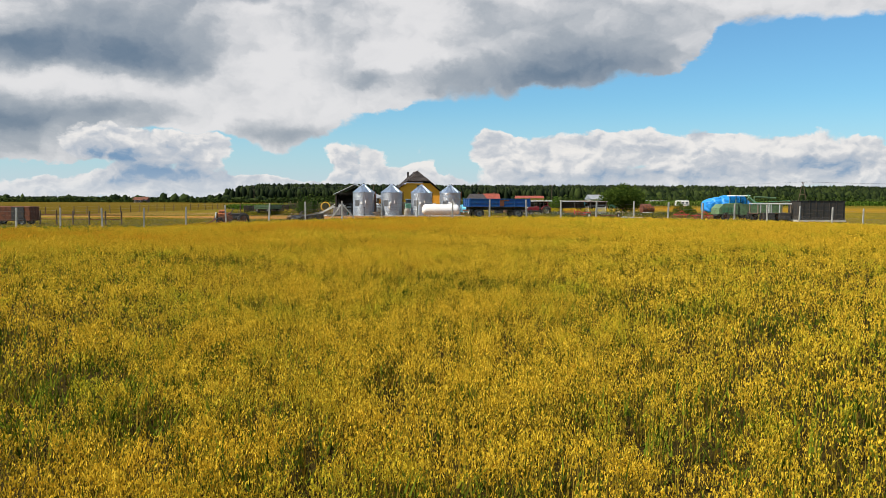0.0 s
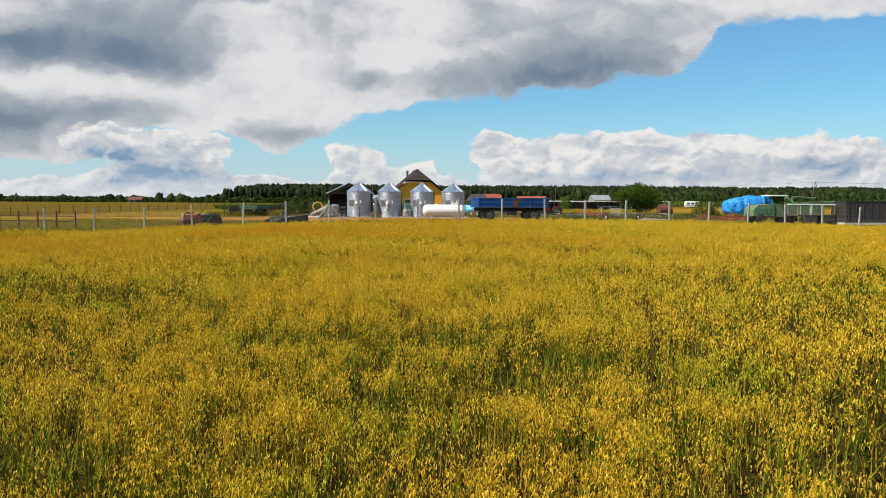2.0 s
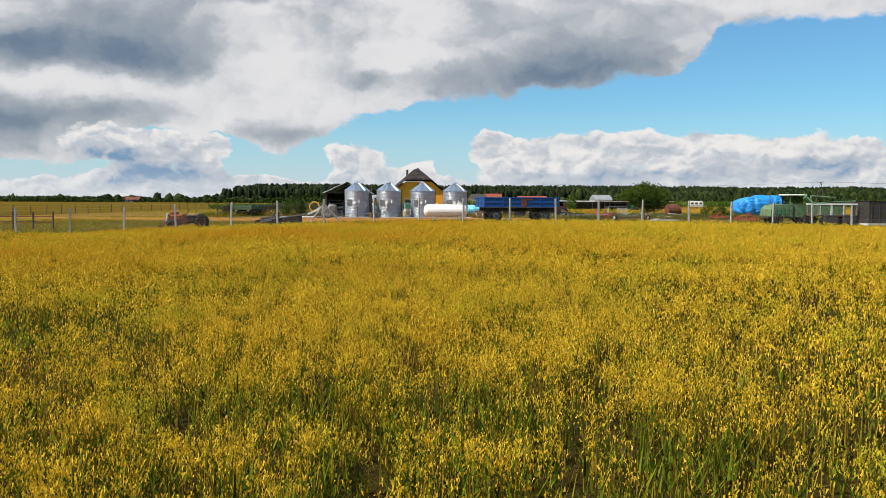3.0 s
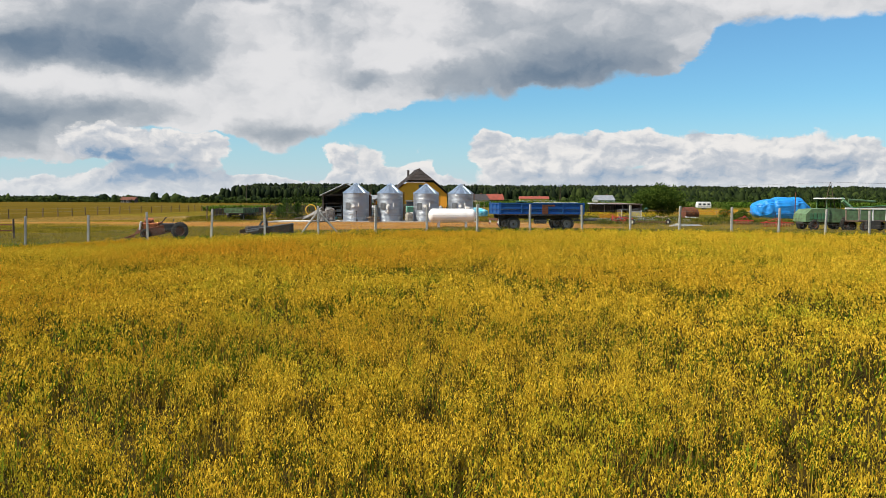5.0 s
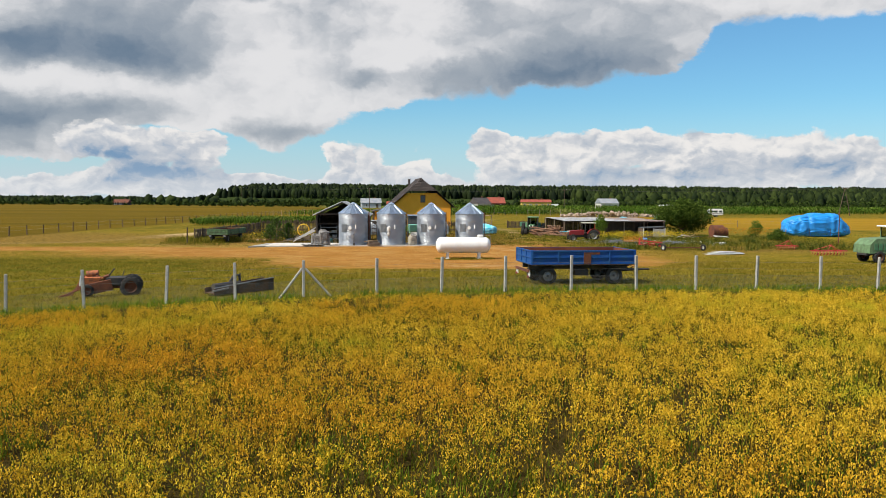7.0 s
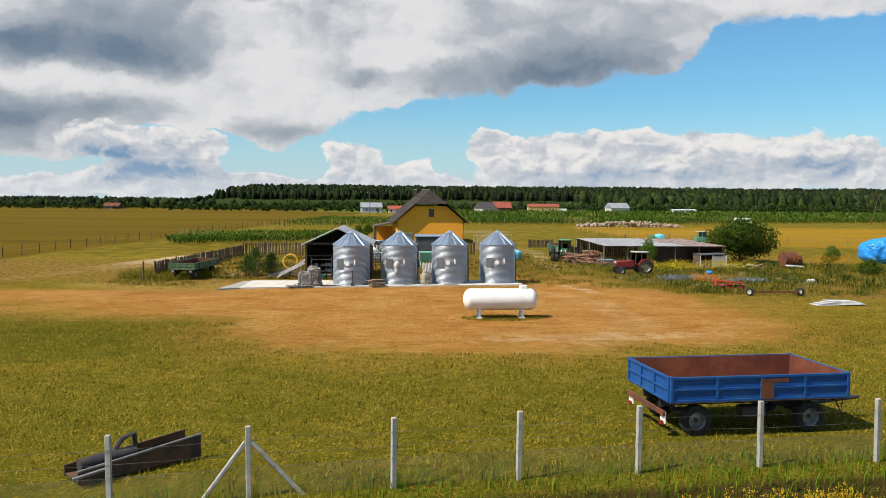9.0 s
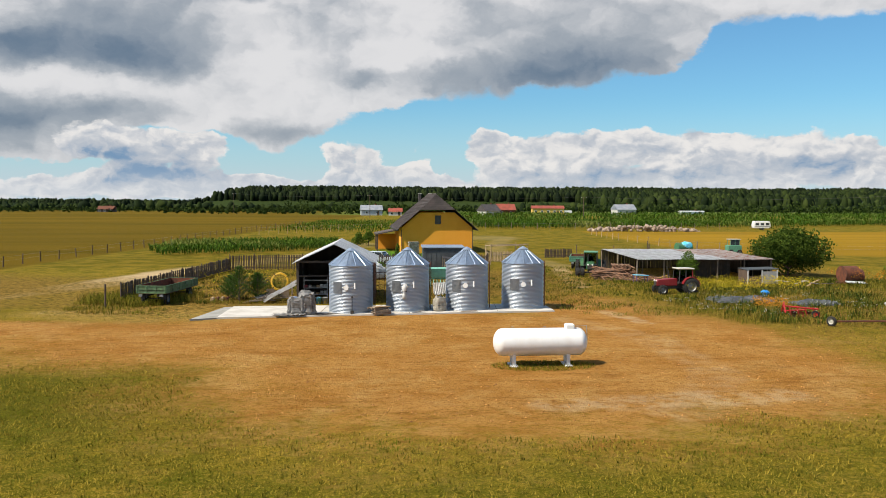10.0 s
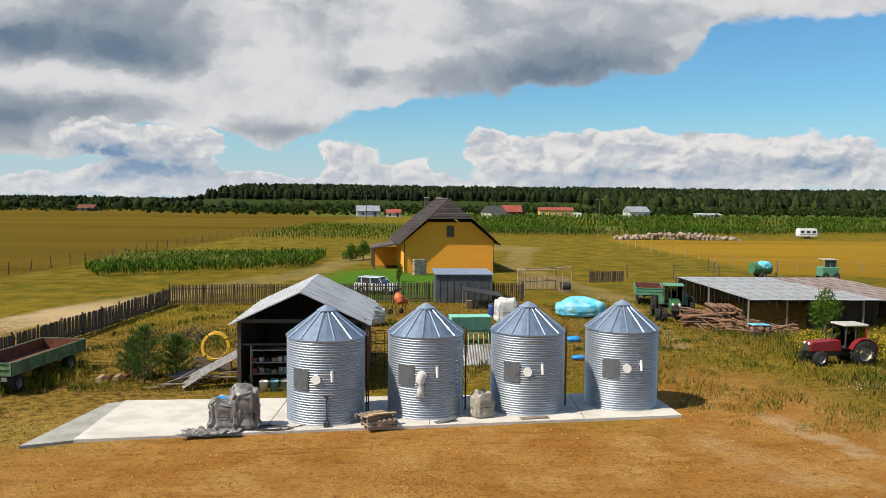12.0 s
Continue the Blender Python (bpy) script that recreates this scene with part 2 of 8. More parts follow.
ROOF = mat("brown_roof_tiles", (0.085, 0.066, 0.06), 0.75, 0.0, (0.06, 0.05, 0.048), 1.2, 20, 0.3, 0.4, each=0.4)
GREEN = mat("green_paint", (0.05, 0.2, 0.09), 0.55, 0.0, (0.06, 0.14, 0.07), 2, 30, 0.25, 0.1)
PALEGREEN = mat("pale_green_paint", (0.12, 0.21, 0.1), 0.65, 0.0, (0.08, 0.12, 0.06), 2, 30, 0.25, 0.1)
RED = mat("red_paint", (0.22, 0.01, 0.014), 0.45, 0.0, (0.22, 0.02, 0.02), 2, 30, 0.2, 0.1)
ORANGE = mat("orange_paint", (0.6, 0.13, 0.03), 0.6, 0.0, (0.35, 0.09, 0.03), 3, 30, 0.3, 0.1)
TARP = mat("blue_tarpaulin", (0.015, 0.26, 0.72), 0.45, 0.0, (0.02, 0.22, 0.62), 1.2, 12, 0.12, 0.2)
GREYTARP = mat("grey_tarpaulin", (0.24, 0.24, 0.23), 0.6, 0.0, (0.34, 0.33, 0.31), 2.5, 14, 0.3, 0.3)
WHITETARP = mat("white_plastic_sheet", (0.6, 0.6, 0.58), 0.5, 0.0, (0.4, 0.4, 0.4), 2.5, 14, 0.2, 0.3)
GLASS = mat("dark_window_glass", (0.03, 0.04, 0.05), 0.12, 0.0, (0.04, 0.05, 0.06), 1, 10, 0.1, 0.0, spec=0.8)

# ---------- mesh helpers ----------
def part(name, bm, material, parent=None, label=""):
    """Links a bmesh as one mesh object under a thing or a part."""
    me = bpy.data.meshes.new(name)
    bm.normal_update()
    bm.to_mesh(me)
    bm.free()
    return mesh_part(name, me, material, parent, label)


def mesh_part(name, me, material, parent=None, label=""):
    if material is not None:
        me.materials.append(material)
    ob = new(name, me)
    if parent is not None:
        ob.parent = parent
    if label:
        ob["label"] = label
    return ob


def thing(name, x, y, z=0.0, rz=0.0, label="", category="", group="", kind=""):
    e = new(name)
    e.matrix_basis = pose(x, y, z, 0, 0, rz)
    e.empty_display_size = 0.2
    return tagged(e, label, category, group, kind)


def box(bm, c, s, rot=(0, 0, 0), bevel=0.0):
    """A box with its middle at c and its sizes s; rot in degrees."""
    m = pose(*c, *rot) @ Matrix.Diagonal((*s, 1))
    got = bmesh.ops.create_cube(bm, size=1, matrix=m)
    if bevel:
        es = {e for v in got["verts"] for e in v.link_edges}
        bmesh.ops.bevel(bm, geom=list(es), offset=bevel, segments=1, affect="EDGES")
    return bm


def B(c, s, rot=(0, 0, 0), bevel=0.0):
    return box(bmesh.new(), c, s, rot, bevel)


def cyl(bm, a, b, r, r2=None, seg=12, caps=True):
    a, b = Vector(a), Vector(b)
    d = b - a
    m = Matrix.Translation((a + b) / 2) @ d.to_track_quat("Z", "Y").to_matrix().to_4x4()
    bmesh.ops.create_cone(bm, cap_ends=caps, segments=seg, radius1=r, radius2=r if r2 is None else r2, depth=d.length, matrix=m)
    return bm


def C(a, b, r, r2=None, seg=12, caps=True):
    return cyl(bmesh.new(), a, b, r, r2, seg, caps)


def shade_smooth(bm, limit=40):
    for f in bm.faces:
        f.smooth = True
    for e in bm.edges:
        if len(e.link_faces) == 2 and e.calc_face_angle(0) > radians(limit):
            e.smooth = False
    return bm


def lathe(bm, prof, seg=24, axis="Z", m=None):
    """Turns a profile of (radius, height) round the z axis."""
    rings = []
    for r, h in prof:
        rings.append([bm.verts.new((r * math.cos(2 * math.pi * i / seg), r * math.sin(2 * math.pi * i / seg), h)) for i in range(seg)])
    for a, b in zip(rings, rings[1:]):
        for i in range(seg):
            bm.faces.new((a[i], a[(i + 1) % seg], b[(i + 1) % seg], b[i]))
    if m is not None:
        bmesh.ops.transform(bm, matrix=m, verts=[v for r in rings for v in r])
    return bm


def tube(bm, pts, r, seg=8, closed=False):
    """A round bar along a line of points."""
    pts = [Vector(p) for p in pts]
    rings = []
    n = len(pts)
    for i, p in enumerate(pts):
        a, b = pts[(i - 1) % n if closed else max(i - 1, 0)], pts[(i + 1) % n if closed else min(i + 1, n - 1)]
        q = (b - a).to_track_quat("Z", "Y")
        rings.append([bm.verts.new(p + q @ Vector((r * math.cos(2 * math.pi * k / seg), r * math.sin(2 * math.pi * k / seg), 0))) for k in range(seg)])
    pairs = list(zip(rings, rings[1:])) + ([(rings[-1], rings[0])] if closed else [])
    for a, b in pairs:
        for k in range(seg):
            bm.faces.new((a[k], a[(k + 1) % seg], b[(k + 1) % seg], b[k]))
    if not closed:
        bm.faces.new(rings[0][::-1])
        bm.faces.new(rings[-1])
    return bm


def prism(bm, pts, a, b, plane="xz"):
    """A flat outline pushed from a to b along the third axis."""
    def at(p, w):
        return (p[0], w, p[1]) if plane == "xz" else (w, p[0], p[1]) if plane == "yz" else (p[0], p[1], w)
    lo, hi = [bm.verts.new(at(p, a)) for p in pts], [bm.verts.new(at(p, b)) for p in pts]
    n = len(pts)
    bm.faces.new(lo)
    bm.faces.new(hi[::-1])
    for i in range(n):
        bm.faces.new((lo[i], hi[i], hi[(i + 1) % n], lo[(i + 1) % n]))
    bmesh.ops.recalc_face_normals(bm, faces=bm.faces)
    return bm


def lump(bm, c, s, seed, rough=0.25, sub=3, flat=0.0):
    """A rumpled closed heap round c with half sizes s; cut flat at height flat."""
    got = bmesh.ops.create_icosphere(bm, subdivisions=sub, radius=1)
    for v in got["verts"]:
        n = noise.noise(v.co * 1.7 + Vector((seed, seed * 2.1, 0))) + 0.6 * noise.noise(v.co * 4.3 + Vector((0, seed, 0)))
        p = v.co * (1 + rough * n)
        v.co = Vector((c[0] + p.x * s[0], c[1] + p.y * s[1], max(c[2] + p.z * s[2], flat)))
    return bm


def corrugated(bm, w, l, pitch=0.15, amp=0.018, thick=0.004):
    """A corrugated sheet w wide (x), l long (y), waves across x, lying at z 0."""
    n = max(4, int(w / pitch * 4))
    rows = []
    for j in range(2):
        rows.append([bm.verts.new((w * i / n, l * j, amp * math.sin(2 * math.pi * w * i / n / pitch))) for i in range(n + 1)])
    for i in range(n):
        bm.faces.new((rows[0][i], rows[0][i + 1], rows[1][i + 1], rows[1][i]))
    return bm


def bulk(name, verts, faces, material, parent=None, label="", category="", smooth_it=False):
    """Very many small faces of one size as one mesh, from arrays."""
    me = bpy.data.meshes.new(name)
    verts, faces = np.asarray(verts, np.float32), np.asarray(faces, np.int32)
    k = faces.shape[1]
    me.vertices.add(len(verts))
    me.vertices.foreach_set("co", verts.ravel())
    me.loops.add(faces.size)
    me.loops.foreach_set("vertex_index", faces.ravel())
    me.polygons.add(len(faces))
    me.polygons.foreach_set("loop_start", np.arange(0, faces.size, k, dtype=np.int32))
    me.update(calc_edges=True)
    if smooth_it:
        me.polygons.foreach_set("use_smooth", np.ones(len(faces), bool))
    ob = mesh_part(name, me, material, parent)
    return tagged(ob, label, category, "", "stuff") if label else ob


rng = np.random.default_rng(7)


def ribbons(root, dirs, length, width, bend, lean):
    """Blades of two quads each: root (n,3), heading angle, length, width, bend over (0..1), lean outwards."""
    n = len(root)
    hx, hy = np.cos(dirs), np.sin(dirs)
    side = np.stack([-hy, hx, np.zeros(n)], 1) * (width / 2)[:, None]
    head = np.stack([hx, hy, np.zeros(n)], 1)
    up = np.array([0, 0, 1.0])
    mid = root + head * (lean * length * 0.5)[:, None] + up * (length * 0.55)[:, None]
    tip = mid + head * ((lean * 0.5 + bend * 0.5) * length)[:, None] + up * (length * (0.45 - bend * 0.5))[:, None]
    v = np.stack([root - side * 0.6, root + side * 0.6, mid - side, mid + side, tip - side * 0.25, tip + side * 0.25], 1).reshape(-1, 3)
    i = np.arange(n)[:, None] * 6
    f = np.concatenate([i + np.array([0, 1, 3, 2]), i + np.array([2, 3, 5, 4])], 0)
    return v, f


def sprays(root, dirs, length, width, bend, lean):
    """Tapered blades of one triangle each, for what is seen small."""
    n = len(root)
    hx, hy = np.cos(dirs), np.sin(dirs)
    side = np.stack([-hy, hx, np.zeros(n)], 1) * (width * 0.75)[:, None]
    tip = root + np.stack([hx, hy, np.zeros(n)], 1) * ((lean + bend * 0.5) * length)[:, None] + np.array([0, 0, 1.0]) * (length * (1 - bend * 0.5))[:, None]
    tip[:, 2] -= bend * length * 0.35
    v = np.stack([root - side, root + side, tip], 1).reshape(-1, 3)
    return v, np.arange(3 * n).reshape(-1, 3)


def spikelets(root, length, width):
    """Slim drooping spikelets of one triangle each, hung by their broad end; some stand up."""
    n = len(root)
    a = rng.uniform(0, 2 * np.pi, n)
    side = np.stack([np.cos(a), np.sin(a), rng.uniform(-0.3, 0.3, n)], 1) * (width * 0.75)[:, None]
    fall = np.where(rng.uniform(0, 1, n) < 0.75, -1.0, 0.8) * rng.uniform(0.6, 1.0, n)
    b = rng.uniform(0, 2 * np.pi, n)
    out = rng.uniform(0.05, 0.55, n)
    tip = root + np.stack([np.cos(b) * out, np.sin(b) * out, fall], 1) * length[:, None]
    return np.stack([root - side, root + side, tip], 1).reshape(-1, 3), np.arange(3 * n).reshape(-1, 3)


def join(parts):
    vs, fs, k = [], [], 0
    for v, f in parts:
        vs.append(v)
        fs.append(f + k)
        k += len(v)
    return np.concatenate(vs), np.concatenate(fs)


def field_noise(x, y, s, seed=0.0):
    """Smooth cheap noise for arrays, about -1..1."""
    a = np.sin(x / s * 1.3 + seed) * np.cos(y / s * 1.7 - seed * 2) + np.sin((x + y) / s * 0.9 + seed * 3 + 1.3) * 0.7
    b = np.sin(x / s * 3.1 - y / s * 2.3 + seed * 5) * 0.5 + np.cos(y / s * 4.2 + x / s * 0.7 + seed) * 0.4
    return (a + b) / 2.2

# ---------- ground: field, meadow, yard and far country in one sheet ----------
def fence_y(x):
    return 75.85 + 0.115 * x


def fence_z(x):
    return np.maximum(0.73 - np.where(x < 7, 0.0013, 0.0006) * (x - 7) ** 2, 0.02)


def sm(v, lo, hi):
    t = np.clip((v - lo) / (hi - lo), 0, 1)
    return t * t * (3 - 2 * t)


def ground_z(x, y):
    x, y = np.asarray(x, float), np.asarray(y, float)
    d = y - fence_y(x)
    hump = fence_z(x)
    z = hump * (1 - sm(d, 2.0, 26.0)) * sm(d, -60, 0) + np.where(d < 0, -0.42 * sm(-d, 0.9, 2.4), 0.0)
    z = z + 0.13 * (1 - sm(d, -70, -5))
    z = z - 7.0 * sm(y, 560, 1000) * (1 - sm(y, 1000, 1400))
    ridge = 0.2 + 0.8 * sm(x, -300, -240)
    z = z + (14.0 * ridge - 6 * (1 - ridge)) * sm(y, 900, 1450) + 0.03 * field_noise(x, y, 3.0, 1.0) * sm(d, -1, 4)
    return z


def gz(x, y):
    return float(ground_z(x, y))


def axis_steps(lo, hi, step, reach, grow=1.22):
    a = list(np.arange(lo, hi + step / 2, step))
    s, p = step, a[-1]
    while p < reach:
        s *= grow
        p += s
        a.append(p)
    s, p = step, a[0]
    while p > -reach:
        s *= grow
        p -= s
        a.insert(0, p)
    return np.array(a)


def ground_material():
    m = bpy.data.materials.new("ground_cover")
    m.use_nodes = True
    t = m.node_tree
    bsdf = t.nodes["Principled BSDF"]
    g = t.nodes.new("ShaderNodeNewGeometry")
    pos = g.outputs["Position"]
    sep = t.nodes.new("ShaderNodeSeparateXYZ")
    t.links.new(pos, sep.inputs[0])
    x, y = sep.outputs[0], sep.outputs[1]
    warp = mth(t, "MULTIPLY_ADD", noise_tex(t, pos, 0.22, 5.0, 0.65), 1.0, -0.5)
    n1 = noise_tex(t, pos, 0.35, 5.0, 0.65)
    n2 = noise_tex(t, pos, 2.4, 4.0, 0.7)
    n3 = noise_tex(t, pos, 14.0, 4.0, 0.7)
    n4 = noise_tex(t, pos, 60.0, 3.0, 0.7)
    # mown meadow: dry straw over green
    grass = mixc(t, smooth(t, mth(t, "MULTIPLY_ADD", n2, 0.5, mth(t, "MULTIPLY", n1, 0.6)), 0.42, 0.68), (0.18, 0.155, 0.010), (0.42, 0.265, 0.025))
    grass = mixc(t, mth(t, "MULTIPLY", smooth(t, n3, 0.46, 0.66), 0.85), grass, (0.52, 0.35, 0.055))
    grass = mixc(t, mth(t, "MULTIPLY", smooth(t, noise_tex(t, pos, 0.7, 6.0, 0.7, 0.4), 0.5, 0.62), 0.75), grass, (0.44, 0.28, 0.05))
    grass = mixc(t, mth(t, "MULTIPLY", smooth(t, noise_tex(t, pos, 1.1, 5.0, 0.65), 0.47, 0.62), 0.5), grass, (0.115, 0.115, 0.007))
    grass = mixc(t, mth(t, "MULTIPLY", smooth(t, noise_tex(t, pos, 5.5, 4.0, 0.7), 0.53, 0.36), 0.7), grass, (0.075, 0.078, 0.005))
    grass = mixc(t, mth(t, "MULTIPLY", smooth(t, n4, 0.58, 0.4), 0.75), grass, (0.05, 0.05, 0.004))
    grass = mixc(t, mth(t, "MULTIPLY", smooth(t, mth(t, "MULTIPLY_ADD", warp, 14.0, y), 99.0, 83.0), smooth(t, n3, 0.66, 0.36)), grass, (0.085, 0.09, 0.006))
    # bare reddish sand
    soil = mixc(t, smooth(t, n1, 0.35, 0.7), (0.36, 0.165, 0.034), (0.46, 0.245, 0.068))
    soil = mixc(t, mth(t, "MULTIPLY", smooth(t, noise_tex(t, pos, 0.28, 6.0, 0.7, 0.5), 0.48, 0.66), 0.6), soil, (0.50, 0.31, 0.105))
    soil = mixc(t, smooth(t, n2, 0.47, 0.75), soil, (0.27, 0.11, 0.02))
    soil = mixc(t, mth(t, "MULTIPLY", smooth(t, n4, 0.56, 0.72), 0.8), soil, (0.44, 0.24, 0.08))
    soil = mixc(t, mth(t, "MULTIPLY", smooth(t, noise_tex(t, pos, 7.0, 5.0, 0.75), 0.5, 0.32), 0.85), soil, (0.16, 0.065, 0.012))
    drag = t.nodes.new("ShaderNodeMapping")
    drag.inputs["Scale"].default_value = (0.35, 1.5, 1.0)
    drag.inputs["Rotation"].default_value = (0, 0, 0.2)
    t.links.new(pos, drag.inputs["Vector"])
    ruts = noise_tex(t, drag.outputs[0], 0.9, 6.0, 0.7, 0.6)
    soil = mixc(t, mth(t, "MULTIPLY", smooth(t, ruts, 0.5, 0.66), 0.45), soil, (0.19, 0.08, 0.016))
    soil = mixc(t, mth(t, "MULTIPLY", smooth(t, ruts, 0.44, 0.3), 0.45), soil, (0.42, 0.245, 0.085))
    pale = (0.58, 0.45, 0.27)

    def blob(cx, cy, rx, ry, edge=0.42, w=0.9):
        dx = mth(t, "DIVIDE", mth(t, "SUBTRACT", x, cx), rx)
        dy = mth(t, "DIVIDE", mth(t, "SUBTRACT", y, cy), ry)
        r = mth(t, "SQRT", mth(t, "MULTIPLY_ADD", dx, dx, mth(t, "MULTIPLY", dy, dy)))
        r = mth(t, "MULTIPLY_ADD", warp, w, r)
        r = mth(t, "MULTIPLY_ADD", n2, 0.9, mth(t, "SUBTRACT", r, 0.45))
        r = mth(t, "MULTIPLY_ADD", n3, 0.9, mth(t, "SUBTRACT", r, 0.45))
        return smooth(t, r, 1 + edge, 1 - edge)

    def line(pts, width):
        f = None
        for (x0, y0), (x1, y1) in zip(pts, pts[1:]):
            ln = math.hypot(x1 - x0, y1 - y0)
            ux, uy = (x1 - x0) / ln, (y1 - y0) / ln
            a = mth(t, "MULTIPLY_ADD", mth(t, "SUBTRACT", x, x0), ux, mth(t, "MULTIPLY", mth(t, "SUBTRACT", y, y0), uy))
            c = mth(t, "MAXIMUM", mth(t, "MINIMUM", a, ln), 0.0)
            px, py = mth(t, "MULTIPLY_ADD", c, ux, x0), mth(t, "MULTIPLY_ADD", c, uy, y0)
            ex, ey = mth(t, "SUBTRACT", x, px), mth(t, "SUBTRACT", y, py)
            d = mth(t, "SQRT", mth(t, "MULTIPLY_ADD", ex, ex, mth(t, "MULTIPLY", ey, ey)))
            f = d if f is None else mth(t, "MINIMUM", f, d)
        f = mth(t, "MULTIPLY_ADD", warp, width * 1.3 + 0.5, f)
        return smooth(t, f, width * 1.25, width * 0.6)

    # greener hollow of the meadow before the track
    grass = mixc(t, mth(t, "MULTIPLY", blob(-19.0, 100.0, 12.0, 8.0, 0.45), 0.8), grass, mixc(t, smooth(t, n3, 0.4, 0.62), (0.055, 0.065, 0.005), (0.15, 0.14, 0.012)))
    # sandy yard in front of the bins, with tracks that leave it
    yard = None
    for b in YARD:
        v = blob(*b)
        yard = v if yard is None else mth(t, "MAXIMUM", yard, v)
    col = mixc(t, yard, grass, soil)
    worn = mth(t, "MULTIPLY", yard, mth(t, "MULTIPLY", smooth(t, n3, 0.52, 0.7), smooth(t, n1, 0.52, 0.4)))
    col = mixc(t, mth(t, "MULTIPLY", worn, 0.25), col, (0.16, 0.13, 0.02))
    for pts, w in TRACKS:
        col = mixc(t, line(pts, w), col, mixc(t, n3, pale, (0.44, 0.3, 0.14)))
    for pts, w, k in STREAKS:
        col = mixc(t, mth(t, "MULTIPLY", mth(t, "MULTIPLY", line(pts, w), k), smooth(t, noise_tex(t, pos, 0.9, 5.0, 0.7), 0.36, 0.62)), col, pale)
    for b in PALE:
        col = mixc(t, mth(t, "MULTIPLY", blob(*b), 0.8), col, pale)
    for b in STRAW:
        col = mixc(t, mth(t, "MULTIPLY", blob(*b), 0.85), col, mixc(t, smooth(t, n3, 0.4, 0.65), (0.3, 0.19, 0.03), (0.56, 0.39, 0.12)))
    # greener pasture behind the yard
    col = mixc(t, mth(t, "MULTIPLY", smooth(t, y, 152, 166), 0.82), col, mixc(t, smooth(t, n1, 0.35, 0.65), (0.085, 0.08, 0.008), (0.20, 0.14, 0.018)))
    # green lawn by the house
    col = mixc(t, blob(-1.5, 176, 8.0, 16.0, 0.15, 0.2), col, mixc(t, n3, (0.05, 0.14, 0.012), (0.1, 0.19, 0.022)))
    # rough weeds on the right and behind the bins
    for b in WEEDS:
        col = mixc(t, blob(*b), col, mixc(t, smooth(t, mth(t, "MULTIPLY_ADD", n3, 0.5, mth(t, "MULTIPLY", n2, 0.6)), 0.42, 0.68), (0.045, 0.045, 0.008), (0.36, 0.21, 0.045)))
    # far grain and stubble fields in bands
    far = smooth(t, y, 178, 200)
    streak = t.nodes.new("ShaderNodeCombineXYZ")
    t.links.new(mth(t, "MULTIPLY", x, 0.12), streak.inputs[0])
    t.links.new(y, streak.inputs[1])
    bands = noise_tex(t, streak.outputs[0], 0.05, 5.0, 0.7)
    straw = mixc(t, smooth(t, bands, 0.35, 0.7), (0.135, 0.088, 0.009), (0.082, 0.061, 0.007))
    left = smooth(t, mth(t, "MULTIPLY_ADD", y, -0.094, mth(t, "ADD", x, 57.5)), 1.0, -1.0)
    right = mth(t, "MULTIPLY", mth(t, "MULTIPLY", smooth(t, x, 40.5, 43.5), smooth(t, mth(t, "MULTIPLY_ADD", x, 0.4, y), 203.0, 206.0)), smooth(t, y, 268, 264))
    col = mixc(t, mth(t, "MULTIPLY", left, smooth(t, y, 95, 110)), col, straw)
    col = mixc(t, right, col, mixc(t, smooth(t, bands, 0.4, 0.65), (0.29, 0.172, 0.016), (0.215, 0.13, 0.013)))
    col = mixc(t, mth(t, "MULTIPLY", smooth(t, y, 440, 470), smooth(t, x, -60, -20)), col, mixc(t, n1, (0.07, 0.11, 0.02), (0.12, 0.14, 0.03)))
    col = mixc(t, smooth(t, y, 560, 640), col, (0.03, 0.045, 0.012))
    # dark soil and litter under the grain, darkened further for the shade between stalks
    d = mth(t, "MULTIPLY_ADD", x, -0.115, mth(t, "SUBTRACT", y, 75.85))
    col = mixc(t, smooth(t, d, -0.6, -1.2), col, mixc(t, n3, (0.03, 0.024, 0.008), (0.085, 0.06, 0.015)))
    t.links.new(col, bsdf.inputs["Base Color"])
    bsdf.inputs["Roughness"].default_value = 0.95
    bsdf.inputs["Specular IOR Level"].default_value = 0.02
    bp = t.nodes.new("ShaderNodeBump")
    bp.inputs["Strength"].default_value, bp.inputs["Distance"].default_value = 0.9, 0.08
    rough = mth(t, "MULTIPLY_ADD", noise_tex(t, pos, 3.6, 6.0, 0.75), 2.2, ruts)
    t.links.new(mth(t, "ADD", mth(t, "MULTIPLY", n4, 0.5), mth(t, "MULTIPLY_ADD", rough, smooth(t, y, 92, 98), n3)), bp.inputs["Height"])
    t.links.new(bp.outputs[0], bsdf.inputs["Normal"])
    return m


# x, y, half width, half depth of the bare sand
YARD = [(-2.0, 119.5, 17.0, 5.5), (-3.0, 113.5, 24.0, 8.0), (3.0, 104.5, 13.5, 11.0), (12.5, 117.0, 7.0, 11.0), (-25.0, 117.5, 30.0, 3.2), (13.5, 106.0, 8.5, 10.0), (12.6, 124.5, 4.6, 10.0), (15.5, 116.0, 5.5, 9.0), (-17.5, 125.5, 5.5, 2.6)]
TRACKS = [([(-75, 112), (-34, 130), (-28, 142), (-25.4, 151), (-22.6, 160), (-17, 171), (-12.2, 182), (-8.8, 196), (-6.2, 211)], 2.6), ([(17, 163), (15, 175), (13, 195), (20, 235)], 1.9), ([(14.5, 140), (17, 163)], 1.0)]
PALE = [(17, 232, 5, 9)]
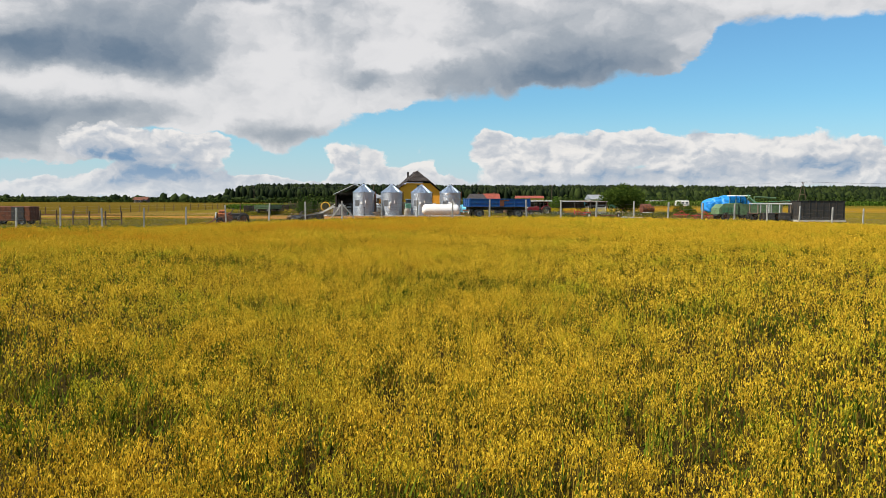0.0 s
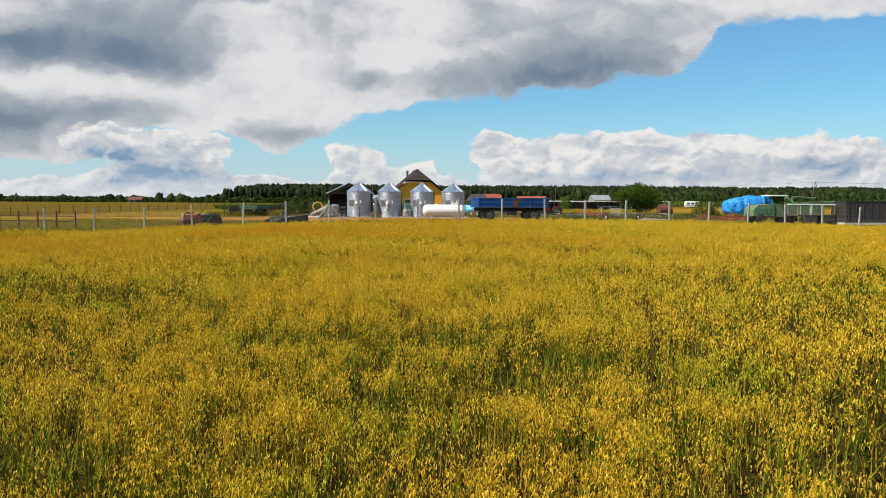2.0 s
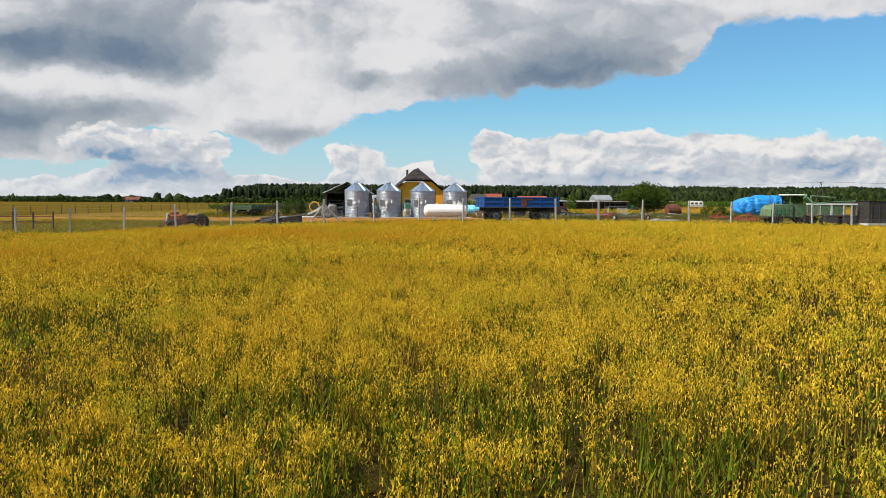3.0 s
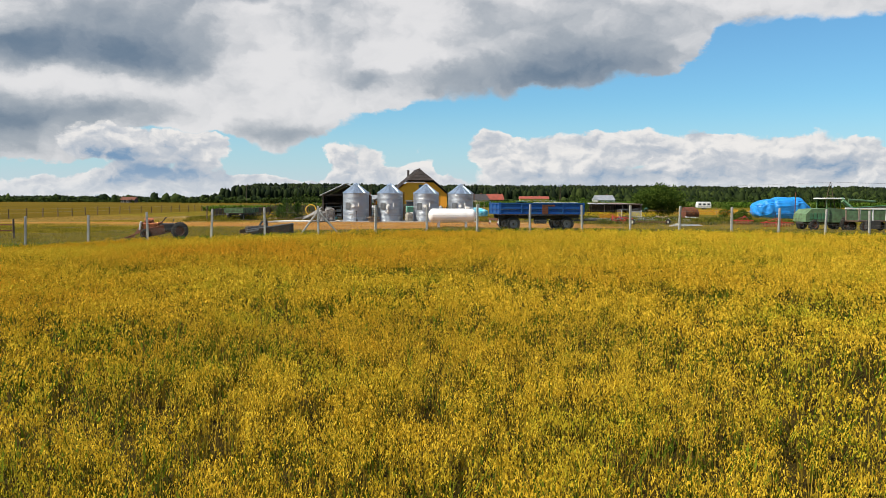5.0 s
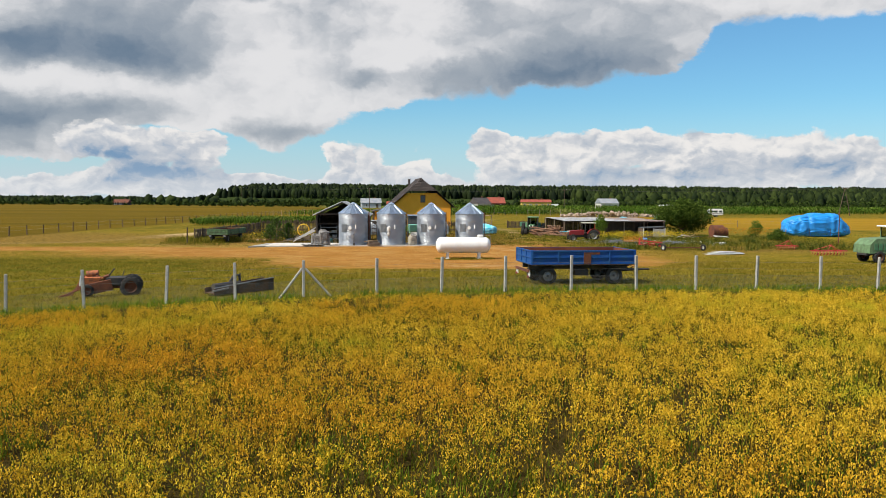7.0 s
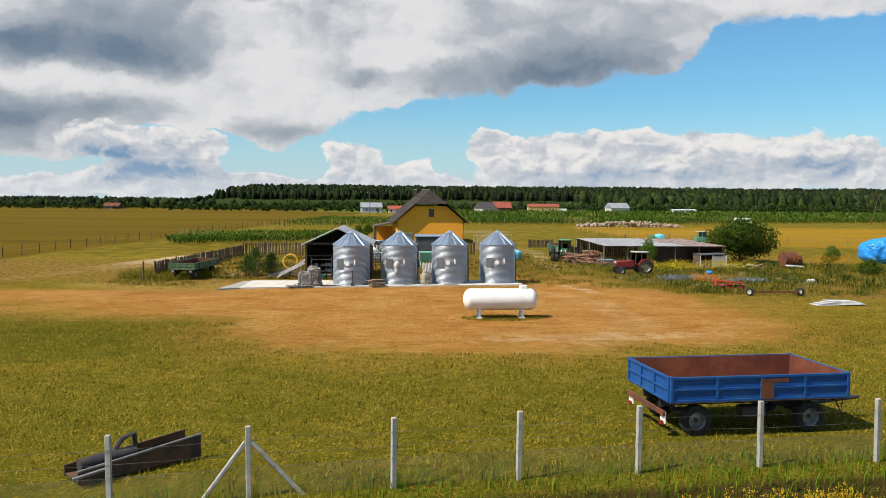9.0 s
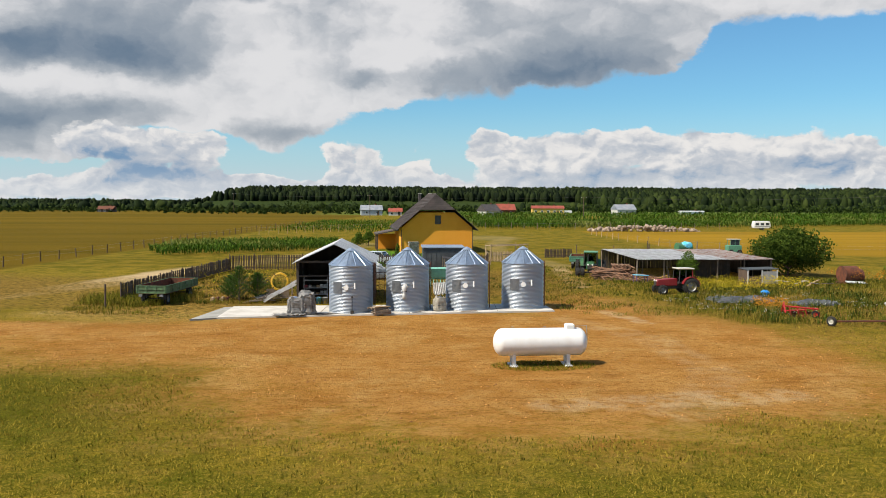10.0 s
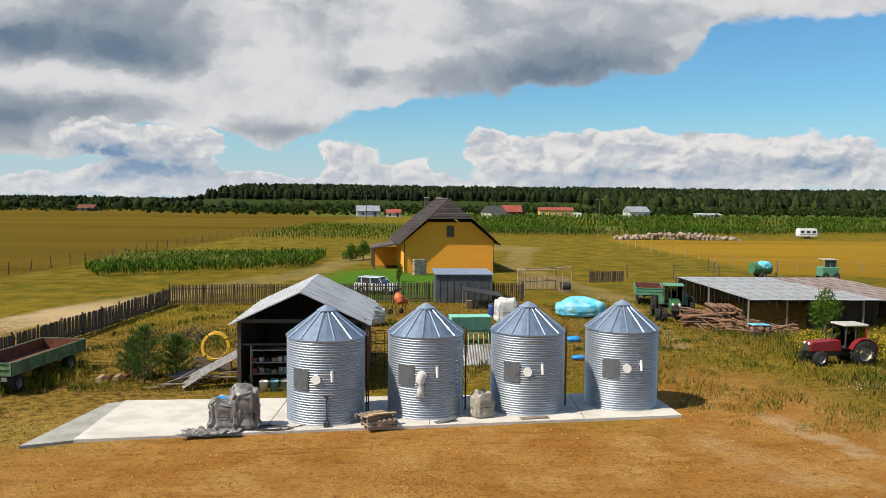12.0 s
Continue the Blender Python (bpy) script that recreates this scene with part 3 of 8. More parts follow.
STREAKS = [([(13.0, 124.6), (13.3, 122.5), (14.2, 119.2)], 0.7, 0.45), ([(9.5, 121), (13.0, 113), (13, 104), (9, 97)], 1.2, 0.18), ([(5, 98.5), (14, 100)], 1.2, 0.35), ([(-24, 124.6), (-15, 123.8)], 1.1, 0.7)]
STRAW = [(-18.0, 124.0, 7.5, 3.4), (-13.5, 128.5, 4.0, 2.2)]
WEEDS = [(-45, 137, 22, 15), (34, 128, 16, 12), (-17, 134, 9, 12), (2, 145, 16, 14), (30, 150, 16, 12)]


def make_ground():
    xs, ys = axis_steps(-40, 60, 1.0, 2600), axis_steps(60, 135, 0.75, 2600)
    gx, gy = np.meshgrid(xs, ys)
    v = np.stack([gx, gy, ground_z(gx, gy)], -1).reshape(-1, 3)
    nx, ny = len(xs), len(ys)
    i = (np.arange(ny - 1)[:, None] * nx + np.arange(nx - 1)[None]).ravel()[:, None]
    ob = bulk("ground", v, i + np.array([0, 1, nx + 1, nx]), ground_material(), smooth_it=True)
    return tagged(ob, "dry summer meadow, sandy yard and stubble fields", "ground", "", "structure")


make_ground()

# ---------- oat field ----------
OAT_GOLD = plant_mat("oat_panicles", (0.385, 0.235, 0.009), (0.96, 0.655, 0.055), (0.50, 0.455, 0.028), 0.5, 0.3, (0.66, 0.33, 0.022))
OAT_STEM = plant_mat("oat_stalks", (0.09, 0.06, 0.008), (0.44, 0.31, 0.035), (0.10, 0.13, 0.01), 0.6, 0.15, (0.30, 0.13, 0.015))
OAT_LEAF = plant_mat("oat_leaves", (0.025, 0.045, 0.004), (0.17, 0.22, 0.014), (0.24, 0.16, 0.012), 0.4, 0.3)


def green_part(x, y):
    """Where the stand is still green, about -1.5..1.5."""
    return field_noise(x, y, 1.1, 6.0) + 0.75 * field_noise(x + 0.4 * y, y, 4.0, 3.0)


def crop_top(x, y):
    """Height of the grain over its soil."""
    return 0.64 + 0.06 * field_noise(x, y, 1.7, 2.0) + 0.075 * field_noise(x, y, 0.3, 4.0) - 0.07 * sm(green_part(x, y), 0.35, 0.9)


def make_crop():
    gold, stem, leaf = [], [], []

    def plants(x, y, tall, a, coarse, fine):
        n = len(x)
        top = crop_top(x, y) * tall * rng.uniform(0.88, 1.08, n)
        base = np.stack([x, y, ground_z(x, y)], 1)
        green = green_part(x, y)
        flat = np.zeros(n)
        # stalk
        some = rng.uniform(0, 1, n) < (0.95 if fine else 0.5)
        low = base + np.stack([flat, flat, top * 0.1], 1)
        stem.append(sprays(low[some], a[some], (top * 0.88)[some], (rng.uniform(0.006, 0.013, n) * coarse)[some], rng.uniform(0.0, 0.2, n)[some], rng.uniform(0.0, 0.2, n)[some]))
        # nodding panicle: spikelets hung along an arched head
        has = rng.uniform(0, 1, n) > 0.8 * sm(green, 0.35, 0.95)
        m, b, tp, w = int(has.sum()), base[has], top[has], coarse[has]
        hx, hy = np.cos(a[has]), np.sin(a[has])
        count = 19 if fine else 10
        for k in range(count):
            u = (k + rng.uniform(0, 1, m)) / count
            reach, drop = 0.15 * u * rng.uniform(0.5, 1.3, m), 0.2 * u * u * rng.uniform(0.4, 1.3, m)
            spread = 0.026 if fine else 0.036
            h = b + np.stack([hx * reach + rng.normal(0, spread, m), hy * reach + rng.normal(0, spread, m), tp * 0.99 - drop + rng.normal(0, 0.03, m)], 1)
            ln = rng.uniform(0.022, 0.055, m) * (0.8 if fine else 0.4 + 0.5 * w)
            gold.append(spikelets(h, ln * 1.25, rng.uniform(0.006, 0.010, m) * (1.0 if fine else (1.15 + 0.75 * sm(b[:, 1], 36, 50)) * w)))
        # leaves, many where the stand is green
        pick = rng.uniform(-1.1, 1.0, n) < green - (0.1 if fine else 0.35)
        m = int(pick.sum())
        for k in range(2):
            h = base[pick] + np.stack([np.zeros(m), np.zeros(m), top[pick] * rng.uniform(0.3, 0.75, m)], 1)
            leaf.append(sprays(h, rng.uniform(0, 6.28, m), rng.uniform(0.16, 0.34, m), rng.uniform(0.01, 0.016, m) * coarse[pick], rng.uniform(0.0, 0.6, m), rng.uniform(0.1, 0.5, m)))
        h = base + np.stack([flat, flat, top * rng.uniform(0.05, 0.4, n)], 1)
        leaf.append(sprays(h, rng.uniform(0, 6.28, n), rng.uniform(0.14, 0.3, n), rng.uniform(0.01, 0.018, n) * coarse, rng.uniform(0.2, 0.9, n), rng.uniform(0.2, 0.6, n)))

    # sown in tussocks of a few stalks, denser and finer along the middle of the field, thinner and broader further off
    each, n = 7, 126000
    cx, cy = rng.uniform(-42, 58, n), rng.uniform(12.5, 82, n)
    x, y = np.repeat(cx, each) + rng.normal(0, 0.085, n * each), np.repeat(cy, each) + rng.normal(0, 0.085, n * each)
    tall = np.repeat(rng.uniform(0.78, 1.12, n), each)
    ang = np.repeat(rng.uniform(0, 2 * np.pi, n), each) + rng.normal(0, 0.8, n * each)
    off = np.abs(x - 1.2)
    d = np.maximum(np.maximum(3.9, off / 0.53), (y - 36) * 0.75)
    dens = np.maximum(112 * (3.9 / d) ** 0.8, np.where((y > 42) & (off < 18), 62, 30))
    field = y < fence_y(x) - 2.1 + 0.3 * field_noise(x, y, 1.1, 9.0)
    core = off < 0.58 * (y - 9.8) + 0.8
    luck = rng.uniform(0, 130.0, n * each)
    ok = core & field & (luck < dens)
    near = ok & (d < 7)
    plants(x[near], y[near], tall[near], ang[near], (118 / dens[near]) ** 0.45, True)
    near = ok & (d >= 7)
    plants(x[near], y[near], tall[near], ang[near], (118 / dens[near]) ** 0.4, False)
    near = ~core & field & (luck < 2.2)
    plants(x[near], y[near], tall[near], ang[near], np.full(int(near.sum()), 5.0), False)
    crop = new("oat_crop")
    tagged(crop, "ripening golden oats with green patches over a large field", "crop", "", "stuff")
    for name, lst, m in (("panicles", gold, OAT_GOLD), ("stalks", stem, OAT_STEM), ("leaves", leaf, OAT_LEAF)):
        ob = bulk(name, *join(lst), m, crop)
        ob["kind"] = "stuff"


make_crop()

# ---------- woods, maize and far trees ----------
WOOD_DARK = plant_mat("far_wood_foliage", (0.007, 0.012, 0.006), (0.022, 0.032, 0.010), (0.030, 0.044, 0.012), 0.02, 0.0)
WOOD_GREEN = plant_mat("mixed_wood_foliage", (0.009, 0.016, 0.006), (0.030, 0.044, 0.011), (0.044, 0.06, 0.014), 0.02, 0.0)
HEDGE_LEAF = plant_mat("hedge_leaves", (0.010, 0.02, 0.005), (0.05, 0.075, 0.014), None, 0.1, 0.15)
BUSH_LEAF = plant_mat("bush_leaves", (0.03, 0.055, 0.008), (0.095, 0.14, 0.02), None, 0.1, 0.25)
MAIZE_LEAF = plant_mat("maize_leaves", (0.02, 0.05, 0.006), (0.1, 0.18, 0.018), (0.2, 0.22, 0.05), 0.05, 0.25)


def crowns(x, y, z, h, r, conic, seg=5, t=(0.0, 0.35, 0.62, 0.86, 1.0)):
    """Ragged crowns, one ring-built body each, with uneven outline."""
    n, lev, t = len(x), len(t), np.array(t)
    round_p, cone_p = np.interp(t, (0, 0.3, 0.7, 0.88, 1), (0.6, 1.0, 0.9, 0.6, 0.12)), np.interp(t, (0, 0.3, 0.7, 1), (0.95, 0.8, 0.38, 0.03))
    prof = round_p[None] * (1 - conic[:, None]) + cone_p[None] * conic[:, None]
    ang = np.linspace(0, 2 * np.pi, seg, endpoint=False)[None, None] + rng.uniform(0, 6.28, (n, 1, 1))
    rad = r[:, None, None] * prof[:, :, None] * rng.uniform(0.62, 1.3, (n, lev, seg))
    vz = z[:, None, None] + h[:, None, None] * (t[None, :, None] + rng.uniform(-0.07, 0.07, (n, lev, seg)))
    v = np.stack([x[:, None, None] + rad * np.cos(ang), y[:, None, None] + rad * np.sin(ang), vz], -1).reshape(-1, 3)
    f = []
    for l in range(lev - 1):
        for s in range(seg):
            f.append((l * seg + s, l * seg + (s + 1) % seg, (l + 1) * seg + (s + 1) % seg, (l + 1) * seg + s))
    f = (np.arange(n)[:, None, None] * lev * seg + np.array(f)[None]).reshape(-1, 4)
    return v, f


def leaf_cloud(n, c, s, leaf, seed, hollow=0.55):
    """Many small leaves in an uneven crown round c."""
    r = np.random.default_rng(seed)
    d = r.normal(size=(n, 3))
    d /= np.linalg.norm(d, axis=1)[:, None]
    lob = 1 + 0.22 * np.sin(d[:, 0] * 5 + seed) * np.cos(d[:, 1] * 6 + seed) + 0.16 * np.sin(d[:, 2] * 9 + d[:, 0] * 7 + seed)
    p = np.array(c) + d * (lob * (hollow + (1 - hollow) * r.uniform(0, 1, n) ** 0.6))[:, None] * np.array(s)
    return leaf_quads(p, leaf, r)


def leaf_quads(p, leaf, r):
    n = len(p)
    a, b = r.normal(size=(n, 3)), r.normal(size=(n, 3))
    a /= np.linalg.norm(a, axis=1)[:, None]
    b -= a * (a * b).sum(1)[:, None]
    b /= np.linalg.norm(b, axis=1)[:, None]
    L = leaf * r.uniform(0.6, 1.4, n)
    a, b = a * L[:, None], b * (L * 0.55)[:, None]
    v = np.stack([p - a, p + b, p + a, p - b], 1).reshape(-1, 3)
    return v, np.arange(n * 4).reshape(-1, 4)


def make_woods():
    def stand(n, x0, x1, y0, y1, h0, h1, conic, rr=0.33):
        x, y = rng.uniform(x0, x1, n), rng.uniform(y0, y1, n)
        h = rng.uniform(h0, h1, n) + 1.6 * field_noise(x, y, 60.0, 2.0)
        con = (rng.uniform(0, 1, n) < conic) * rng.uniform(0.4, 0.9, n)
        return crowns(x, y, ground_z(x, y) - 0.3, h, h * rr * rng.uniform(0.7, 1.25, n), con)

    # pine wood on the ridge and along the low country; the nearer mixed wood and copses before it
    dark = [stand(3900, -246, 1000, 1180, 1460, 11, 14.5, 0.2, 0.3), stand(1500, -1100, -236, 1200, 1500, 5, 8.5, 0.3, 0.4)]
    bulk("woodland", *join(dark), WOOD_DARK, None, "dark pine woodland along the skyline", "forest")
    green = [stand(2300, 230, 1100, 900, 1180, 12, 20, 0.1, 0.28), stand(2300, -560, 700, 640, 900, 3, 6.5, 0.05, 0.5)]
    bulk("woodland", *join(green), WOOD_GREEN, None, "green mixed woodland below the ridge", "forest")
    lst = []

    def hedge(n, x0, x1, y0, y1, h0, h1, wide, leaves=16):
        """Loose leafy crowns, each of a few dozen leaf clumps."""
        x, y, h = rng.uniform(x0, x1, n), rng.uniform(y0, y1, n), h0 + (h1 - h0) * rng.uniform(0, 1, n) ** 2
        c = np.repeat(np.stack([x, y, ground_z(x, y) + h * 0.5], 1), leaves, 0)
        hh = np.repeat(h, leaves)
        d = rng.normal(size=c.shape)
        d *= (rng.uniform(0.3, 1.05, len(c)) / np.linalg.norm(d, axis=1))[:, None]
        p = c + d * np.stack([hh * wide, hh * wide, hh * 0.5], 1)
        lst.append(leaf_quads(p, 0.75, rng))

    hedge(700, -460, -60, 500, 590, 1.2, 3.6, 0.9, 12)
    hedge(520, -60, 460, 500, 580, 2, 8.0, 0.5, 26)
    hedge(70, -70, 130, 465, 505, 2, 5.5, 0.5, 26)
    hedge(30, -115, -50, 470, 500, 1.5, 4.5, 0.45, 26)
    bulk("hedgerow", *join(lst), HEDGE_LEAF, None, "loose green hedges and trees before the forest", "hedge")


def maize(name, x0, x1, y0, y1, rows, per, h, test, label, leafw=0.09):
    lst = []
    for k, ry in enumerate(np.linspace(y0, y1, rows)):
        n = int((x1 - x0) * per)
        x = np.linspace(x0, x1, n) + rng.uniform(-0.15, 0.15, n)
        y = ry + rng.normal(0, 0.12, n)
        ok = test(x, y)
        x, y = x[ok], y[ok]
        n = len(x)
        z = ground_z(x, y)
        for j in range(5):
            b = np.stack([x, y, z + h * rng.uniform(0.05, 0.62, n)], 1)
            lst.append(ribbons(b, rng.uniform(0, 6.28, n), h * rng.uniform(0.3, 0.6, n), np.full(n, leafw), rng.uniform(0.2, 0.9, n), rng.uniform(0.2, 0.7, n)))
    bulk(name, *join(lst), MAIZE_LEAF, None, label, "crop")


make_woods()
maize("maize_field", 14, 190, 278, 330, 24, 1.6, 2.1, lambda x, y: y > 280 + 0.42 * np.maximum(x - 60, 0) * 0.9 - 0, "tall green maize standing in a long strip", 0.16)
maize("maize_field", 20, 260, 335, 450, 22, 0.8, 2.3, lambda x, y: y > 290 + 0.4 * np.maximum(x - 60, 0), "tall green maize in the depth of the strip", 0.28)
maize("vegetable_rows", -30, 14, 258, 330, 18, 1.6, 1.5, lambda x, y: x > -30 + (y - 258) * 0.08, "green bean and maize rows on stakes", 0.16)
maize("vine_rows", -36, -11.5, 178, 214, 26, 3.2, 1.3, lambda x, y: (y > 178.5 + 0.62 * (x + 32)) & (y < 211 + 0.25 * (x + 20)) & (y > 187 - 1.9 * (x + 36)), "dense green climbing crop in close rows", 0.14)

# ---------- grain bins ----------
SLAB_Z = 0.10
BIN_R, BIN_WALL, BIN_TOP = 1.40, 3.12, 4.2


HATCH = mat("hatch_grey", (0.24, 0.26, 0.29), 0.5, 0.3, (0.3, 0.31, 0.31), 3, 30, 0.15, 0.05)


def grain_bin(x, y, turn, label):
    t = thing("grain_bin", x, y, SLAB_Z, turn, label, "silo", "row of grain bins")
    # corrugated wall: one sheet ring after another
    prof, rings = [(BIN_R, 0.0)], 34
    for i in range(rings):
        z0 = BIN_WALL * i / rings
        s = BIN_WALL / rings
        prof += [(BIN_R + 0.03 - 0.03 * math.cos(2 * math.pi * u), z0 + s * u) for u in (0.04, 0.2, 0.36, 0.5, 0.64, 0.8, 0.96)]
    prof += [(BIN_R, BIN_WALL)]
    part("wall", shade_smooth(lathe(bmesh.new(), prof, 64), 80), GALV, t)
    # conical roof of sheets, each lapped by a rib
    n = 14
    for i in range(n):
        a0, a1 = 2 * math.pi * i / n, 2 * math.pi * (i + 1) / n
        bm = bmesh.new()
        e = BIN_R + 0.09
        vs = [bm.verts.new((e * math.cos(a), e * math.sin(a), BIN_WALL - 0.03)) for a in (a0, (a0 + a1) / 2, a1)]
        ts = [bm.verts.new((0.2 * math.cos(a), 0.2 * math.sin(a), BIN_TOP - 0.14)) for a in (a0, a1)]
        bm.faces.new((vs[0], vs[1], ts[1], ts[0]))
        bm.faces.new((vs[1], vs[2], ts[1]))
        bmesh.ops.solidify(bm, geom=bm.faces[:], thickness=0.006)
        part("roof_sheet", bm, ZINC_ROOF, t)
        bm = bmesh.new()
        p0 = Vector((e * math.cos(a0), e * math.sin(a0), BIN_WALL - 0.005))
        p1 = Vector((0.2 * math.cos(a0), 0.2 * math.sin(a0), BIN_TOP - 0.115))
        tube(bm, [p0, p1], 0.03, 5)
        part("roof_rib", bm, ZINC_ROOF, t)
    cap = bmesh.new()
    lathe(cap, [(0.34, BIN_TOP - 0.2), (0.36, BIN_TOP - 0.16), (0.06, BIN_TOP + 0.02), (0.001, BIN_TOP + 0.03)], 16)
    part("roof_cap", cap, ZINC_ROOF, t)
    part("cap_collar", lathe(bmesh.new(), [(0.25, BIN_TOP - 0.24), (0.25, BIN_TOP - 0.12)], 14), DARK, t)
    part("eave_ring", lathe(bmesh.new(), [(BIN_R + 0.02, BIN_WALL - 0.06), (BIN_R + 0.07, BIN_WALL - 0.06), (BIN_R + 0.07, BIN_WALL - 0.02), (BIN_R + 0.02, BIN_WALL - 0.01)], 48), GALV, t)

    def on_wall(ang, z, out=0.03):
        a = radians(ang)
        return Vector(((BIN_R + out) * math.cos(a), (BIN_R + out) * math.sin(a), z))
    # service hatch, round sight lid, spout
    bm = bmesh.new()
    k0, k1 = radians(-141), radians(-115)
    vs = []
    for a in np.linspace(k0, k1, 4):
        vs.append([bm.verts.new(((BIN_R + 0.085) * math.cos(a), (BIN_R + 0.085) * math.sin(a), z)) for z in (1.28, 2.06)])
    for p, q in zip(vs, vs[1:]):
        bm.faces.new((p[0], q[0], q[1], p[1]))
    bmesh.ops.solidify(bm, geom=bm.faces[:], thickness=0.03)
    part("hatch", bm, HATCH, t, "flat grey steel hatch")
    c = on_wall(-103, 1.70, 0.05)
    d = Vector((c.x, c.y, 0)).normalized()
    part("sight_lid", C(c, c + d * 0.07, 0.17, None, 20), WHITE, t, "round white lid")
    c = on_wall(-81, 1.86, 0.0)
    d = Vector((c.x, c.y, 0)).normalized()
    bm = C(c + d * 0.02, c + d * 0.10, 0.06, None, 10)
    cyl(bm, c + d * 0.09 + Vector((0, 0, 0.16)), c + d * 0.14 - Vector((0, 0, 0.24)), 0.055, None, 10)
    part("spout", bm, WHITE, t, "short white spout")
    part("anchor_ring", lathe(bmesh.new(), [(BIN_R + 0.01, 0.0), (BIN_R + 0.06, 0.0), (BIN_R + 0.06, 0.05), (BIN_R + 0.01, 0.06)], 48), GALV, t)
    # ladder with safety hoops at the back of the wall
    for ang in (2, 16):
        q = on_wall(ang, 0, 0.2)
        part("ladder_rail", C((q.x, q.y, 0.0), (q.x, q.y, BIN_WALL + 0.1), 0.034, None, 6), RUST, t, "rusty brown ladder rail")
    a, b = on_wall(2, 0, 0.2), on_wall(16, 0, 0.2)
    for k in range(10):
        z = 0.4 + 0.29 * k
        part("rung", C((a.x, a.y, z), (b.x, b.y, z), 0.015, None, 5), RUST, t)
    return t


BINS = [(-4.17, 124.45), (-0.40, 125.2), (3.66, 125.75), (7.61, 126.4)]
BIN_LABELS = ["corrugated galvanised steel grain bin beside the open barn", "corrugated galvanised steel grain bin with a spilled-grain streak", "corrugated galvanised steel grain bin with a conical roof", "corrugated galvanised steel grain bin at the slab's end"]
for (bx, by), lab, tn in zip(BINS, BIN_LABELS, (4, 6, 5, 7)):
    grain_bin(bx, by, tn, lab)

# concrete apron under the bins
bm = bmesh.new()
prism(bm, [(-12.4, 121.5), (9.5, 124.4), (9.3, 128.2), (-12.4, 127.0)], -0.1, SLAB_Z, "xy")
apron = tagged(part("pavement", bm, CONCRETE), "pale concrete slab under the grain bins", "slab", "", "structure")
for jx, jy0, jy1 in ((-6.2, 122.35, 127.2), (-0.3, 123.15, 127.6), (5.6, 123.92, 127.9)):
    seam = part("joint", B((0, (jy1 - jy0) / 2, 0.002), (0.025, jy1 - jy0 - 0.05, 0.006)), DARKWOOD, None)
    seam.matrix_basis = pose(jx, jy0, SLAB_Z, 0, 0, -3)
    seam.parent = apron
GREYCON = mat("old_grey_concrete", (0.33, 0.32, 0.29), 0.9, 0.0, (0.25, 0.24, 0.21), 1.2, 16, 0.25, 0.3)
bm = bmesh.new()
prism(bm, [(-13.9, 120.85), (-12.404, 121.48), (-12.404, 126.9), (-13.0, 126.6)], -0.1, SLAB_Z - 0.02, "xy")
tagged(part("pavement", bm, GREYCON), "grey older concrete strip with a crumbled edge", "slab", "", "structure")

